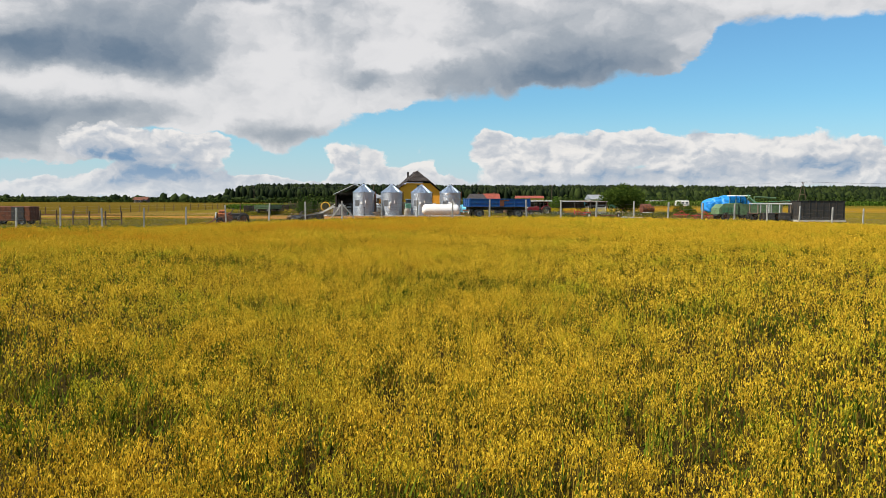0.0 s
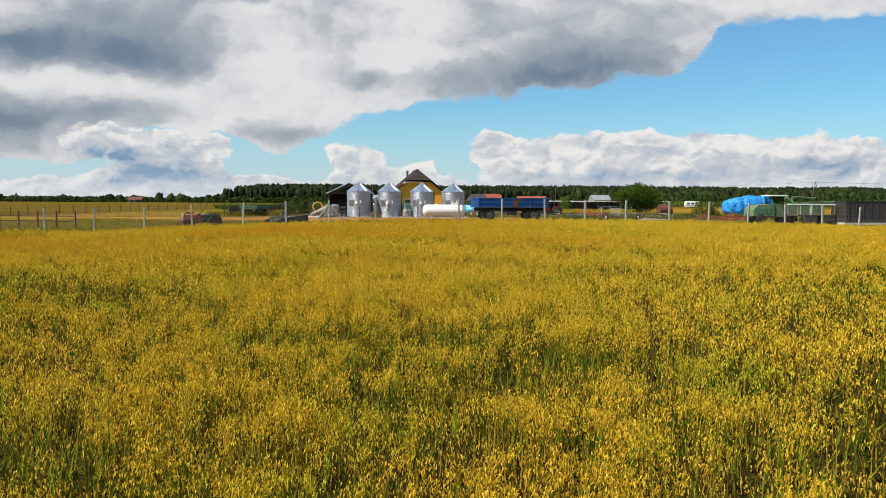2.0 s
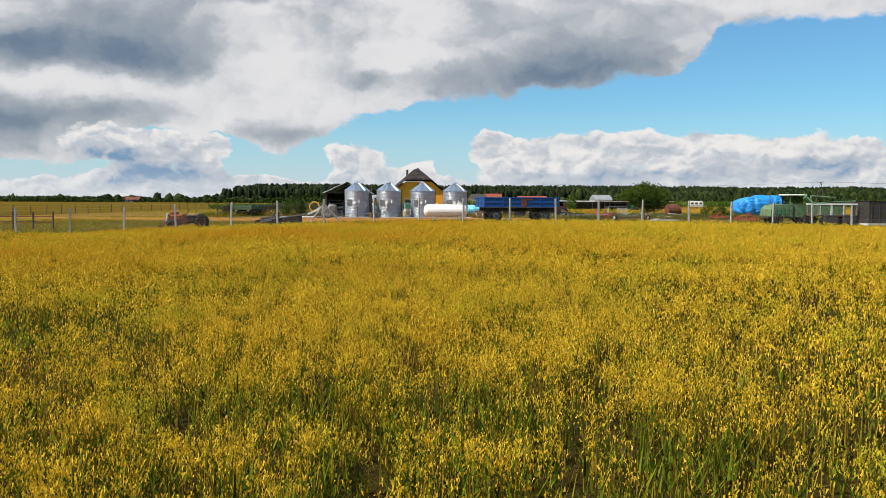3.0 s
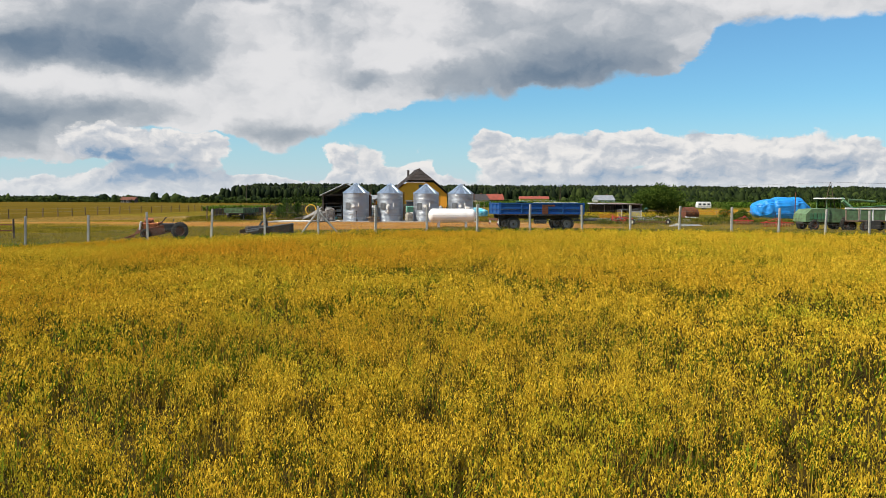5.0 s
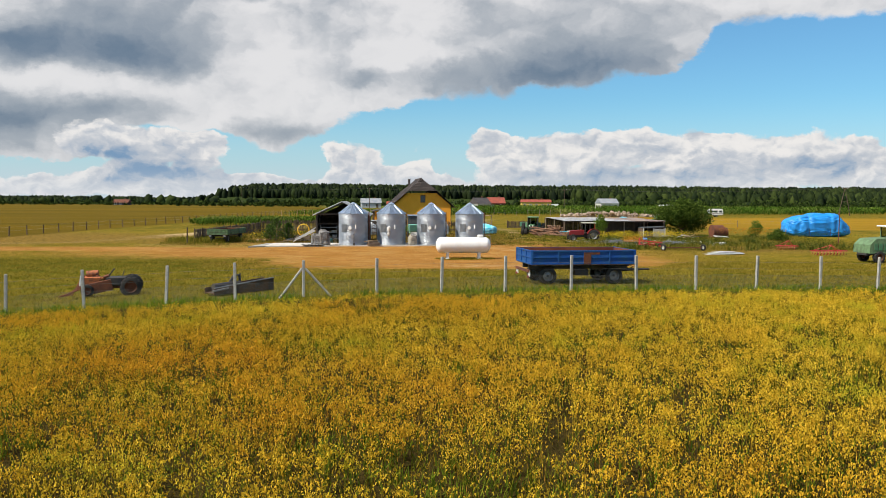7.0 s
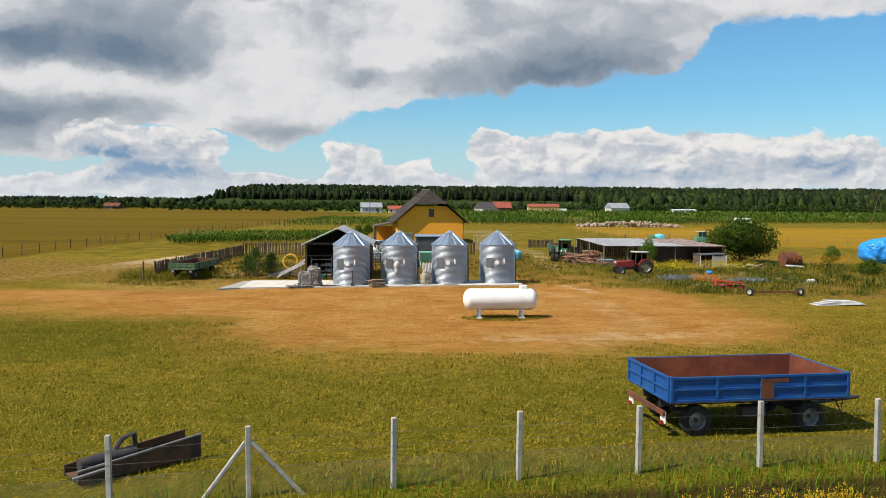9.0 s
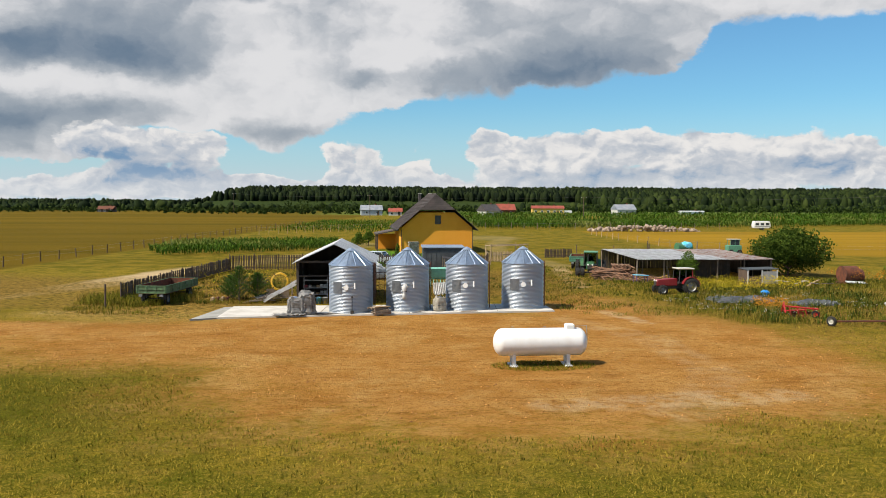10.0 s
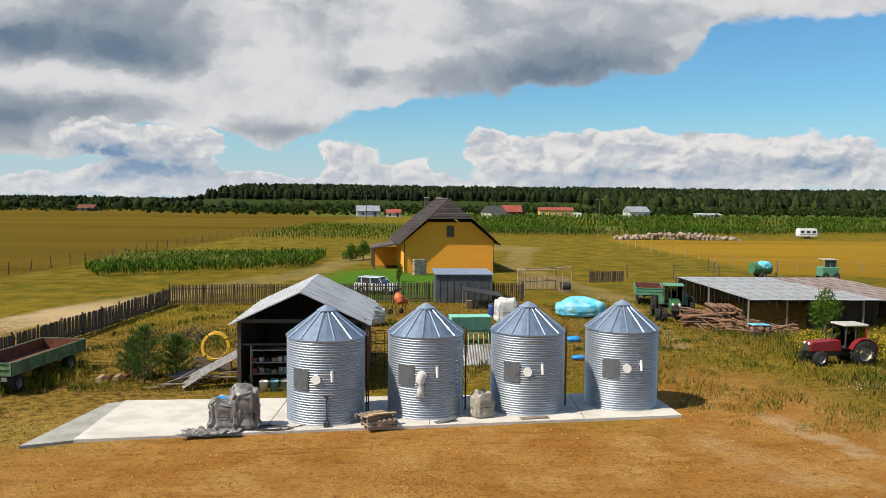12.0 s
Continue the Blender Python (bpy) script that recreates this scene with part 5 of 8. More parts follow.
CORR = mat("weathered_sheet", (0.5, 0.5, 0.49), 0.6, 0.3, (0.36, 0.33, 0.3), 1.5, 20, 0.2, 0.1)
for k, (x, y, z, rx, ry, rz, w, l, c) in enumerate(((-10.6, 128.9, 0.12, 0, -31, 20, 2.9, 0.75, CORR), (-10.7, 129.8, 0.1, 8, -24, 26, 2.7, 0.8, CORR), (-11.2, 130.4, 0.12, 14, -8, 40, 1.4, 0.8, WHITETARP))):
    bm = corrugated(bmesh.new(), w, l, 0.13, 0.014)
    bmesh.ops.solidify(bm, geom=bm.faces[:], thickness=0.004)
    ob = tagged(part("metal_sheet", bm, c), "weathered corrugated sheet leaning on scrap wood", "sheet metal", "leaning sheets")
    ob.matrix_basis = pose(x, y, z, rx, ry, rz)
r = random.Random(11)
for k in range(16):
    x, y = -10.4 + r.uniform(-1.2, 1.4), 130.6 + r.uniform(-1.3, 1.6)
    ob = tagged(part("scrap_plank", B((0, 0, 0), (r.uniform(0.9, 2.2), 0.12, 0.04), (0, 0, 0), 0.005), WOOD), "grey scrap plank lying in a heap", "plank", "scrap heap")
    ob.matrix_basis = pose(x, y, 0.1 + 0.05 * (k % 5), r.uniform(-8, 8), r.uniform(-14, 4), r.uniform(-20, 60))


# ---------- wrapped machines, pallets, cable on the slab ----------
def draped(name, x, y, z, s, seed, material, label, category, folds=0.05, rz=0, sub=5, sq=0.55, crisp=50):
    """A sheet hanging over a boxy load: rounded block with vertical folds, spreading at the foot."""
    bm = bmesh.new()
    got = bmesh.ops.create_icosphere(bm, subdivisions=sub, radius=1)
    for v in got["verts"]:
        d = v.co.normalized()
        p = Vector([math.copysign(abs(c) ** sq, c) for c in d])
        h = (p.z + 1) / 2
        a = math.atan2(d.y, d.x)
        wob = 1.6 * noise.noise(d * 1.6 + Vector((0, seed, 0)))
        drape = abs(math.sin(a * 5 + seed + wob)) + 0.6 * abs(math.sin(a * 9.5 + 2 * seed + 2 * d.z + wob)) - 0.9
        crease = abs(noise.noise(d * 2.6 + Vector((seed, 0, 0)))) + 0.6 * abs(noise.noise(d * 6 + Vector((seed, 3, 0)))) - 0.3
        fold = folds * (drape * (1.25 - h) + 1.3 * crease)
        flare = 1 + 0.22 * max(0, 0.3 - h) / 0.3
        top = 1 + 0.28 * noise.noise(Vector((d.x * 1.9 + seed, d.y * 1.9, seed))) * h
        v.co = Vector((p.x * s[0] * (flare + fold), p.y * s[1] * (flare + fold), max(0.0, (p.z * 1.06 + 1) / 2 * s[2] * top)))
    t = thing(name, x, y, z, rz, label, category)
    c = part("cover", shade_smooth(bm, crisp), material, t)
    part("rope", tube(bmesh.new(), [(s[0] * 1.12 * math.cos(a), s[1] * 1.12 * math.sin(a), s[2] * (0.45 + 0.03 * math.sin(3 * a))) for a in np.linspace(0, 2 * math.pi, 28, endpoint=False)], 0.012, 5, True), DARK, t)
    return t


FOLD = mat("grey_foil", (0.12, 0.115, 0.105), 0.4, 0.0, (0.25, 0.24, 0.225), 3.5, 18, 0.3, 0.35)
BEIGE = mat("beige_foil", (0.34, 0.31, 0.25), 0.55, 0.0, (0.24, 0.22, 0.18), 3.5, 18, 0.3, 0.35)
draped("wrapped_pump", -6.95, 122.95, SLAB_Z, (0.5, 0.45, 1.32), 2.0, FOLD, "machine wrapped in crumpled grey foil on the slab", "wrapped machine", 0.2, 10, 5, 0.42, 30)
wrapped = draped("wrapped_machine", -7.55, 122.9, SLAB_Z, (0.55, 0.46, 1.05), 9.0, FOLD, "lower load under crumpled grey foil with a rope", "wrapped machine", 0.2, 0, 5, 0.42, 30)
part("blue_flap", shade_smooth(lump(bmesh.new(), (-0.2, -0.05, 1.0), (0.26, 0.3, 0.13), 4.0, 0.35), 35), TARP, wrapped, "faded blue plastic flap")
draped("wrapped_motor", 1.72, 124.35, SLAB_Z, (0.42, 0.38, 0.9), 5.0, BEIGE, "motor wrapped in crumpled beige foil between bins", "wrapped machine", 0.06, 20)
t = thing("foil_sheet", -7.9, 122.2, SLAB_Z, 0, "loose grey foil spread at the foot of a load", "foil")
bm = bmesh.new()
bmesh.ops.create_grid(bm, x_segments=40, y_segments=20, size=1)
for v in bm.verts:
    n = noise.noise(Vector((v.co.x * 5, v.co.y * 5, 2)))
    v.co = Vector((v.co.x * 0.95 * (1 + 0.35 * n), v.co.y * 0.42 * (1 + 0.6 * n) + 0.2 * v.co.x, 0.07 + 0.1 * n + 0.08 * noise.noise(Vector((v.co.x * 7, v.co.y * 6, 5)))))
part("sheet", shade_smooth(bm, 60), FOLD, t)


def cable():
    t = thing("black_cable", -5.6, 122.9, SLAB_Z, 0, "loose black cable coiled on the slab", "cable")
    pts = []
    for a in np.linspace(0, 6.5 * math.pi, 110):
        r = 0.5 + 0.16 * math.sin(a * 0.37)
        pts.append((-0.55 + r * 1.25 * math.cos(a) + 0.012 * a, -0.05 + r * 0.55 * math.sin(a) - 0.016 * a, 0.02 + 0.002 * a))
    pts += [(0.4, -0.1, 0.03), (0.8, 0.25, 0.03)]
    part("loop", tube(bmesh.new(), pts, 0.018, 5), DARK, t)


cable()


def pallet(x, y, z, rz, label):
    t = thing("pallet", x, y, z, rz, label, "pallet", "pallets by the bins")
    for k in range(3):
        part("bearer", B((0, -0.36 + 0.36 * k, 0.06), (1.1, 0.09, 0.1)), WOOD, t)
    for k in range(6):
        part("slat", B((-0.5 + 0.2 * k, 0, 0.125), (0.12, 0.8, 0.025)), WOOD, t)
    return t


pallet(-2.15, 123.0, SLAB_Z, 22, "grey weathered wooden pallet lying flat on slab")
pallet(-2.1, 123.05, SLAB_Z + 0.14, 15, "grey weathered wooden pallet stacked on another")
pallet(-2.35, 123.2, SLAB_Z + 0.28, 40, "broken wooden pallet lying on the stack")
for k, (x, y, a, l) in enumerate(((-2.0, 123.0, 30, 1.1), (-2.3, 122.8, 50, 0.9))):
    ob = tagged(part("loose_board", B((0, 0, 0), (l, 0.16, 0.05), (0, 0, 0), 0.006), PALEWOOD), "pale loose board on the pallet stack", "plank", "loose boards")
    ob.matrix_basis = pose(x, y, SLAB_Z + 0.46, 0, 3, a)
ob = tagged(part("loose_board", B((0, 0, 0), (1.1, 0.3, 0.04), (0, 0, 0), 0.006), WOOD), "grey plank lying before a bin", "plank", "loose boards")
ob.matrix_basis = pose(3.7, 124.0, SLAB_Z + 0.02, 0, 0, 10)
ob = tagged(part("metal_plate", B((0, 0, 0), (0.85, 0.3, 0.03), (0, 0, 0), 0.006), STEEL), "bent grey metal plate lying on the slab", "metal plate")
ob.matrix_basis = pose(0.3, 123.55, SLAB_Z + 0.06, 0, -8, 24)
# drain pipe and foot of the first bin
t = thing("drain_pipe", -4.02, 122.98, SLAB_Z, 0, "thin black pipe on a square foot before the bin", "pipe")
part("pipe", C((0, 0, 0.1), (0, 0, 1.12), 0.025, None, 8), DARK, t)
part("foot", B((0, -0.05, 0.1), (0.2, 0.22, 0.2), (0, 0, 0), 0.02), DARK, t)
part("valve", B((0, -0.02, 1.1), (0.14, 0.1, 0.08), (0, 0, 0), 0.01), DARK, t)
# sack hanging from the second bin
t = thing("hanging_sack", -0.62, 123.74, SLAB_Z + 0.85, 0, "white cloth sack hanging below a spout", "sack")
bm = bmesh.new()
lathe(bm, [(0.05, 0.95), (0.15, 0.85), (0.17, 0.62), (0.1, 0.5), (0.13, 0.3), (0.16, 0.06), (0.03, 0.0)], 18)
for v in bm.verts:
    v.co *= 1 + 0.22 * noise.noise(v.co * 6)
part("cloth", shade_smooth(bm, 60), mat("white_cloth", (0.62, 0.62, 0.6), 0.85), t)
part("tie", tube(bmesh.new(), [(0.16 * math.cos(a), 0.16 * math.sin(a), 0.52) for a in np.linspace(0, 6.28, 12, endpoint=False)], 0.012, 4, True), DARK, t)


# ---------- picket fence round the yard ----------
def picket_fence(pts, h, gap, w, material, label, name="picket_fence"):
    f = tagged(new(name), label, "fence", "picket fences")
    bm = bmesh.new()
    prism(bm, [(-w / 2, 0.05), (w / 2, 0.05), (w / 2, h - 0.06), (0, h), (-w / 2, h - 0.06)], -0.012, 0.012)
    me = bpy.data.meshes.new("picket")
    bm.to_mesh(me)
    bm.free()
    me.materials.append(material)
    for (x0, y0), (x1, y1) in zip(pts, pts[1:]):
        L = math.hypot(x1 - x0, y1 - y0)
        a = math.degrees(math.atan2(y1 - y0, x1 - x0))
        n = int(L / gap)
        for k in range(n):
            u = (k + 0.5) / n
            r = random.Random(k * 7 + int(x0))
            p = new("picket", me)
            p.parent = f
            x, y = x0 + (x1 - x0) * u, y0 + (y1 - y0) * u
            p.matrix_basis = pose(x, y, gz(x, y) + r.uniform(-0.03, 0.03), r.uniform(-3, 3), r.uniform(-2, 2), a)
        for z in (0.3, h - 0.3):
            part("rail", tube(bmesh.new(), [(x0, y0 + 0.04, z), (x1, y1 + 0.04, z)], 0.035, 4), material, f)
        for k in range(int(L / 2.5) + 1):
            u = min(1, k * 2.5 / L)
            part("post", C((x0 + (x1 - x0) * u, y0 + (y1 - y0) * u + 0.1, 0), (x0 + (x1 - x0) * u, y0 + (y1 - y0) * u + 0.1, h + 0.1), 0.06, None, 6), material, f)


picket_fence([(-21.4, 131.0), (-18.7, 157.1)], 1.3, 0.15, 0.14, DARKWOOD, "dark weathered close-boarded picket fence along the track")
picket_fence([(-18.7, 157.15), (1.4, 160.0)], 1.6, 0.165, 0.1, DARKWOOD, "brown weathered picket fence before the house lawn")
picket_fence([(6.3, 160.6), (8.9, 161.0)], 1.5, 0.165, 0.1, DARKWOOD, "brown weathered picket fence beside the tin shed")
picket_fence([(9.6, 169.6), (14.6, 169.4)], 1.25, 0.17, 0.12, PALEWOOD, "brownish board fence behind the pole frame")
picket_fence([(17.9, 176.4), (21.5, 176.8)], 1.15, 0.19, 0.14, DARKWOOD, "dark board gate standing by the lane", "field_gate")


# ---------- tin shed, awning, mixer, car ----------
TIN = mat("dull_tin", (0.1, 0.11, 0.115), 0.6, 0.4, (0.07, 0.075, 0.08), 1.2, 20, 0.2, 0.1)
t = thing("tin_shed", 1.6, 159.4, 0, 0, "grey tin shed with a light flat roof", "shed")
part("wall", B((2.23, 0.04, 1.1), (4.46, 0.06, 2.2)), TIN, t)
part("wall", B((2.23, 4.96, 1.1), (4.46, 0.06, 2.2)), TIN, t)
part("wall", B((0.03, 2.5, 1.1), (0.06, 4.86, 2.2)), TIN, t)
part("wall", B((4.43, 2.5, 1.1), (0.06, 4.86, 2.2)), TIN, t)
part("roof", B((2.23, 2.5, 2.3), (4.7, 5.3, 0.1)), ZINC_ROOF, t, "light grey flat metal roof")
for k in range(8):
    part("wall_rib", B((0.3 + k * 0.55, 0.0, 1.1), (0.05, 0.04, 2.15)), TIN, t)
t = thing("awning", 3.6, 155.4, 0, 0, "black tarpaulin awning over stored junk", "awning")
part("canopy", prism(bmesh.new(), [(0.0, 1.4), (2.9, 0.95), (2.9, 1.0), (0.0, 1.45)], 0, 3.4), DARK, t)
for px, pz in ((0.1, 1.4), (2.8, 0.96)):
    for py in (0.1, 3.3):
        part("pole", C((px, py, 0), (px, py, pz), 0.035, None, 6), WOOD, t)
for k in range(5):
    ob = thing("stacked_box", 4.0 + 0.5 * k, 156.0 + 0.2 * (k % 2), 0, 7 * k, "dark wooden box stored under the awning", "box", "boxes under the awning")
    part("body", B((0, 0, 0.3), (0.45, 0.5, 0.6), (0, 0, 0), 0.02), (DARKWOOD, WOOD, DARK)[k % 3], ob)
    part("lid", B((0, 0, 0.62), (0.48, 0.53, 0.04)), WOOD, ob)

t = thing("concrete_mixer", -1.35, 152.6, 0, 30, "orange drum concrete mixer on a wheeled frame", "mixer")
bm = lathe(bmesh.new(), [(0.001, -0.35), (0.25, -0.35), (0.36, -0.1), (0.36, 0.1), (0.2, 0.42), (0.18, 0.42)], 20, m=pose(0, 0, 1.15, -35, 0, 0))
part("drum", shade_smooth(bm), ORANGE, t)
part("frame", tube(bmesh.new(), [(-0.4, -0.4, 0), (-0.42, 0, 1.15), (-0.4, 0.45, 0)], 0.035, 6), RUST, t)
part("frame", tube(bmesh.new(), [(0.4, -0.4, 0), (0.42, 0, 1.15), (0.4, 0.45, 0)], 0.035, 6), RUST, t)
part("motor_box", B((0.52, 0.05, 0.95), (0.3, 0.4, 0.35), (0, 0, 0), 0.02), ORANGE, t)
for sx in (-0.45, 0.45):
    wheel("wheel", t, (sx, 0.45, 0.2), 0.2, 0.1, 0.1, STEEL, 1)


def car(x, y, rz):
    t = thing("parked_car", x, y, 0, rz, "silver estate car parked behind the picket fence", "car")
    paint = mat("silver_paint", (0.66, 0.68, 0.7), 0.3, 0.3, (0.62, 0.64, 0.66), 1, 20, 0.05, 0, coat=0.5)
    W = 1.62
    side = [(-1.85, 0.32), (1.85, 0.32), (1.9, 0.62), (1.8, 0.82), (0.95, 0.92), (-1.8, 0.95), (-1.92, 0.7)]
    bm = prism(bmesh.new(), side, -W / 2, W / 2)
    bmesh.ops.bevel(bm, geom=bm.edges[:], offset=0.06, segments=2, affect="EDGES")
    part("body", shade_smooth(bm), paint, t)
    cab = [(0.95, 0.9), (0.35, 1.4), (-1.45, 1.42), (-1.82, 0.93)]
    bm = prism(bmesh.new(), cab, -W / 2 + 0.1, W / 2 - 0.1)
    part("window_band", shade_smooth(bm), GLASS, t, "dark tinted windows")
    bm = B((-0.55, 0, 1.43), (1.95, W - 0.22, 0.07), (0, 0, 0), 0.03)
    part("roof", bm, paint, t)
    for px in (0.62, -0.35, -1.2):
        for s in (-1, 1):
            part("pillar", B((px - (0.0), s * (W / 2 - 0.095), 1.17), (0.07, 0.03, 0.52), (0, -32 if px > 0.5 else 0, 0)), paint, t)
    for px in (1.2, -1.2):
        for s in (-1, 1):
            wheel("wheel", t, (px, s * (W / 2 - 0.08), 0.31), 0.31, 0.2, 0.1, STEEL, s)
    for s in (-1, 1):
        part("headlight", B((1.82, s * 0.55, 0.68), (0.1, 0.32, 0.14), (0, 0, 0), 0.02), WHITE, t)
        part("tail_light", B((-1.88, s * 0.6, 0.8), (0.06, 0.2, 0.2), (0, 0, 0), 0.01), RED, t)
        part("mirror", B((0.55, s * (W / 2 + 0.08), 0.98), (0.1, 0.16, 0.12), (0, 0, 0), 0.02), paint, t)
    part("bumper", B((1.9, 0, 0.42), (0.1, W - 0.1, 0.16), (0, 0, 0), 0.03), DARK, t)


car(-3.2, 165.9, -24)

# ---------- covered heaps and scrap behind the bins ----------
draped("covered_machine", -3.55, 147.6, 0, (1.25, 0.8, 1.5), 3.0, WHITETARP, "implement under a torn white plastic sheet", "covered machine", 0.17, 12, 5, 0.85)
draped("covered_heap", 5.95, 149.6, 0, (0.78, 0.7, 1.5), 7.0, WHITETARP, "tall load under a dull white tarpaulin", "covered machine", 0.05, 4, 5, 0.45)
LIGHTBLUE = mat("light_blue_sheet", (0.08, 0.5, 0.72), 0.45, 0.0, (0.3, 0.62, 0.7), 1.6, 14, 0.12, 0.25)
draped("covered_heap", 11.6, 152.0, 0, (1.75, 1.2, 1.25), 12.0, LIGHTBLUE, "low heap under a light blue tarpaulin", "covered heap", 0.04, 0, 5, 0.75)
draped("blue_sack", 8.0, 136.0, 0, (0.36, 0.26, 0.22), 4.0, TARP, "crumpled blue plastic sack behind the bins", "sack", 0.08, 0, 4, 0.8)
draped("blue_sack", 8.9, 141.5, 0, (0.42, 0.3, 0.3), 6.0, TARP, "crumpled blue plastic sheet behind the bins", "sack", 0.08, 0, 4, 0.8)
MINT = mat("mint_paint", (0.22, 0.58, 0.45), 0.5, 0.0, (0.18, 0.46, 0.36), 2, 20, 0.15, 0.1)
t = thing("seed_drill", 2.7, 141.0, 0, 5, "mint green seed drill with a long hopper", "seed drill")
part("hopper", prism(bmesh.new(), [(-0.35, 0.8), (0.35, 0.8), (0.55, 1.55), (-0.55, 1.55)], -1.15, 1.15, "yz"), MINT, t)
part("hopper_lid", B((0, 0, 1.58), (2.35, 1.15, 0.06), (0, 0, 0), 0.02), MINT, t)
part("frame", B((0, -0.1, 0.7), (2.5, 0.12, 0.12)), MINT, t)
for k in range(8):
    part("coulter", tube(bmesh.new(), [(-1.05 + 0.3 * k, -0.2, 0.75), (-1.05 + 0.3 * k, -0.45, 0.35), (-1.05 + 0.3 * k, -0.5, 0.02)], 0.03, 5), MINT, t)
for s in (-1, 1):
    wheel("wheel", t, (0, 0, 0.45), 0.45, 0.14, 0.15, MINT, s).matrix_basis = pose(s * 1.3, 0, 0, 0, 0, 90)
for k in range(3):
    bm = corrugated(bmesh.new(), 1.7, 1.1, 0.14, 0.02)
    bmesh.ops.solidify(bm, geom=bm.faces[:], thickness=0.006)
    ob = tagged(part("metal_sheet", bm, CORR), "pale corrugated sheet leaning behind the bins", "sheet metal", "sheets behind the bins")
    ob.matrix_basis = pose(1.75 + 0.05 * k, 134.2 + 0.12 * k, 0.05, 52, 0, 6 + 3 * k)
t = thing("blue_barrel", 5.2, 151.6, 0, 0, "dark blue plastic barrel by the covered load", "barrel", "barrels")
part("body", shade_smooth(lathe(bmesh.new(), [(0.001, 0), (0.27, 0), (0.29, 0.15), (0.3, 0.45), (0.29, 0.75), (0.27, 0.9), (0.001, 0.9)], 18)), mat("navy_plastic", (0.03, 0.06, 0.2), 0.5), t)
part("lid", C((0, 0, 0.9), (0, 0, 0.94), 0.24, None, 16), DARK, t)
# wire cage on posts between the bins
t = thing("wire_cage", -2.3, 133.2, 0, 0, "round rusty wire cage on rusty posts", "cage")
for z in (0.9, 1.4, 1.9):
    part("hoop", tube(bmesh.new(), [(0.42 * math.cos(a), 0.42 * math.sin(a), z) for a in np.linspace(0, 6.28, 20, endpoint=False)], 0.018, 5, True), RUST, t)
for k in range(6):
    a = k * math.pi / 3
    part("bar", C((0.42 * math.cos(a), 0.42 * math.sin(a), 0), (0.42 * math.cos(a), 0.42 * math.sin(a), 1.95), 0.012, None, 5), RUST, t)
t = thing("scrap_harrow", 9.4, 131.6, 0, 20, "rusty red harrow frame behind the last bin", "harrow")
for k in range(4):
    part("bar", B((0, 0.3 * k, 0.35), (1.4, 0.06, 0.06)), RUST, t)
for k in range(5):
    part("tine", tube(bmesh.new(), [(-0.6 + 0.3 * k, 0, 0.35), (-0.6 + 0.3 * k, -0.1, 0.15), (-0.6 + 0.3 * k, 0.05, 0.0)], 0.02, 4), RED, t)


# ---------- pole frame by the house ----------
def pole_frame():
    t = thing("pole_frame", 9.0, 166.2, 0, 0, "bare frame of rough wooden poles", "pergola")
    P = [(0.1, 0.2), (0.55, -1.2), (3.9, 2.2), (5.4, 2.4), (4.0, -0.4)]
    for k, (x, y) in enumerate(P):
        part("pole", C((x, y, 0), (x + 0.05, y, 2.25 + 0.1 * (k % 3)), 0.06, 0.045, 6), PALEWOOD, t)
    for a, b in ((0, 1), (0, 2), (1, 4), (2, 3), (4, 3), (1, 3)):
        part("cross_pole", tube(bmesh.new(), [(*P[a], 2.15), (*P[b], 2.2)], 0.045, 5), PALEWOOD, t)
    part("rail", tube(bmesh.new(), [(*P[0], 1.0), (*P[2], 1.0)], 0.04, 5), WOOD, t)


pole_frame()
t = thing("water_tank_frame", 13.6, 167.6, 0, 0, "dark barrel on a low stand beside the poles", "barrel")
part("barrel", C((-0.4, 0, 0.55), (0.5, 0, 0.55), 0.36, None, 14), DARK, t)
part("stand", B((0, 0, 0.12), (1.1, 0.6, 0.24)), WOOD, t)
t = thing("brick_stack", 0.75, 184.2, 0, 20, "stack of pale bricks against the house", "brick stack")
BRK = mat("pale_brick", (0.42, 0.36, 0.3), 0.9, 0, (0.3, 0.22, 0.17), 3, 30, 0.25, 0.3, each=0.4)
for k in range(9):
    for j in range(4):
        part("brick", B((-0.55 + 0.36 * j + 0.09 * (k % 2), -0.55, 0.1 + 0.19 * k), (0.33, 0.5, 0.17)), BRK, t)


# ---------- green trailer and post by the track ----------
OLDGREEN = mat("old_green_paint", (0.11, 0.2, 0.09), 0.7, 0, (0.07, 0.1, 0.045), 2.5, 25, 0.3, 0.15)


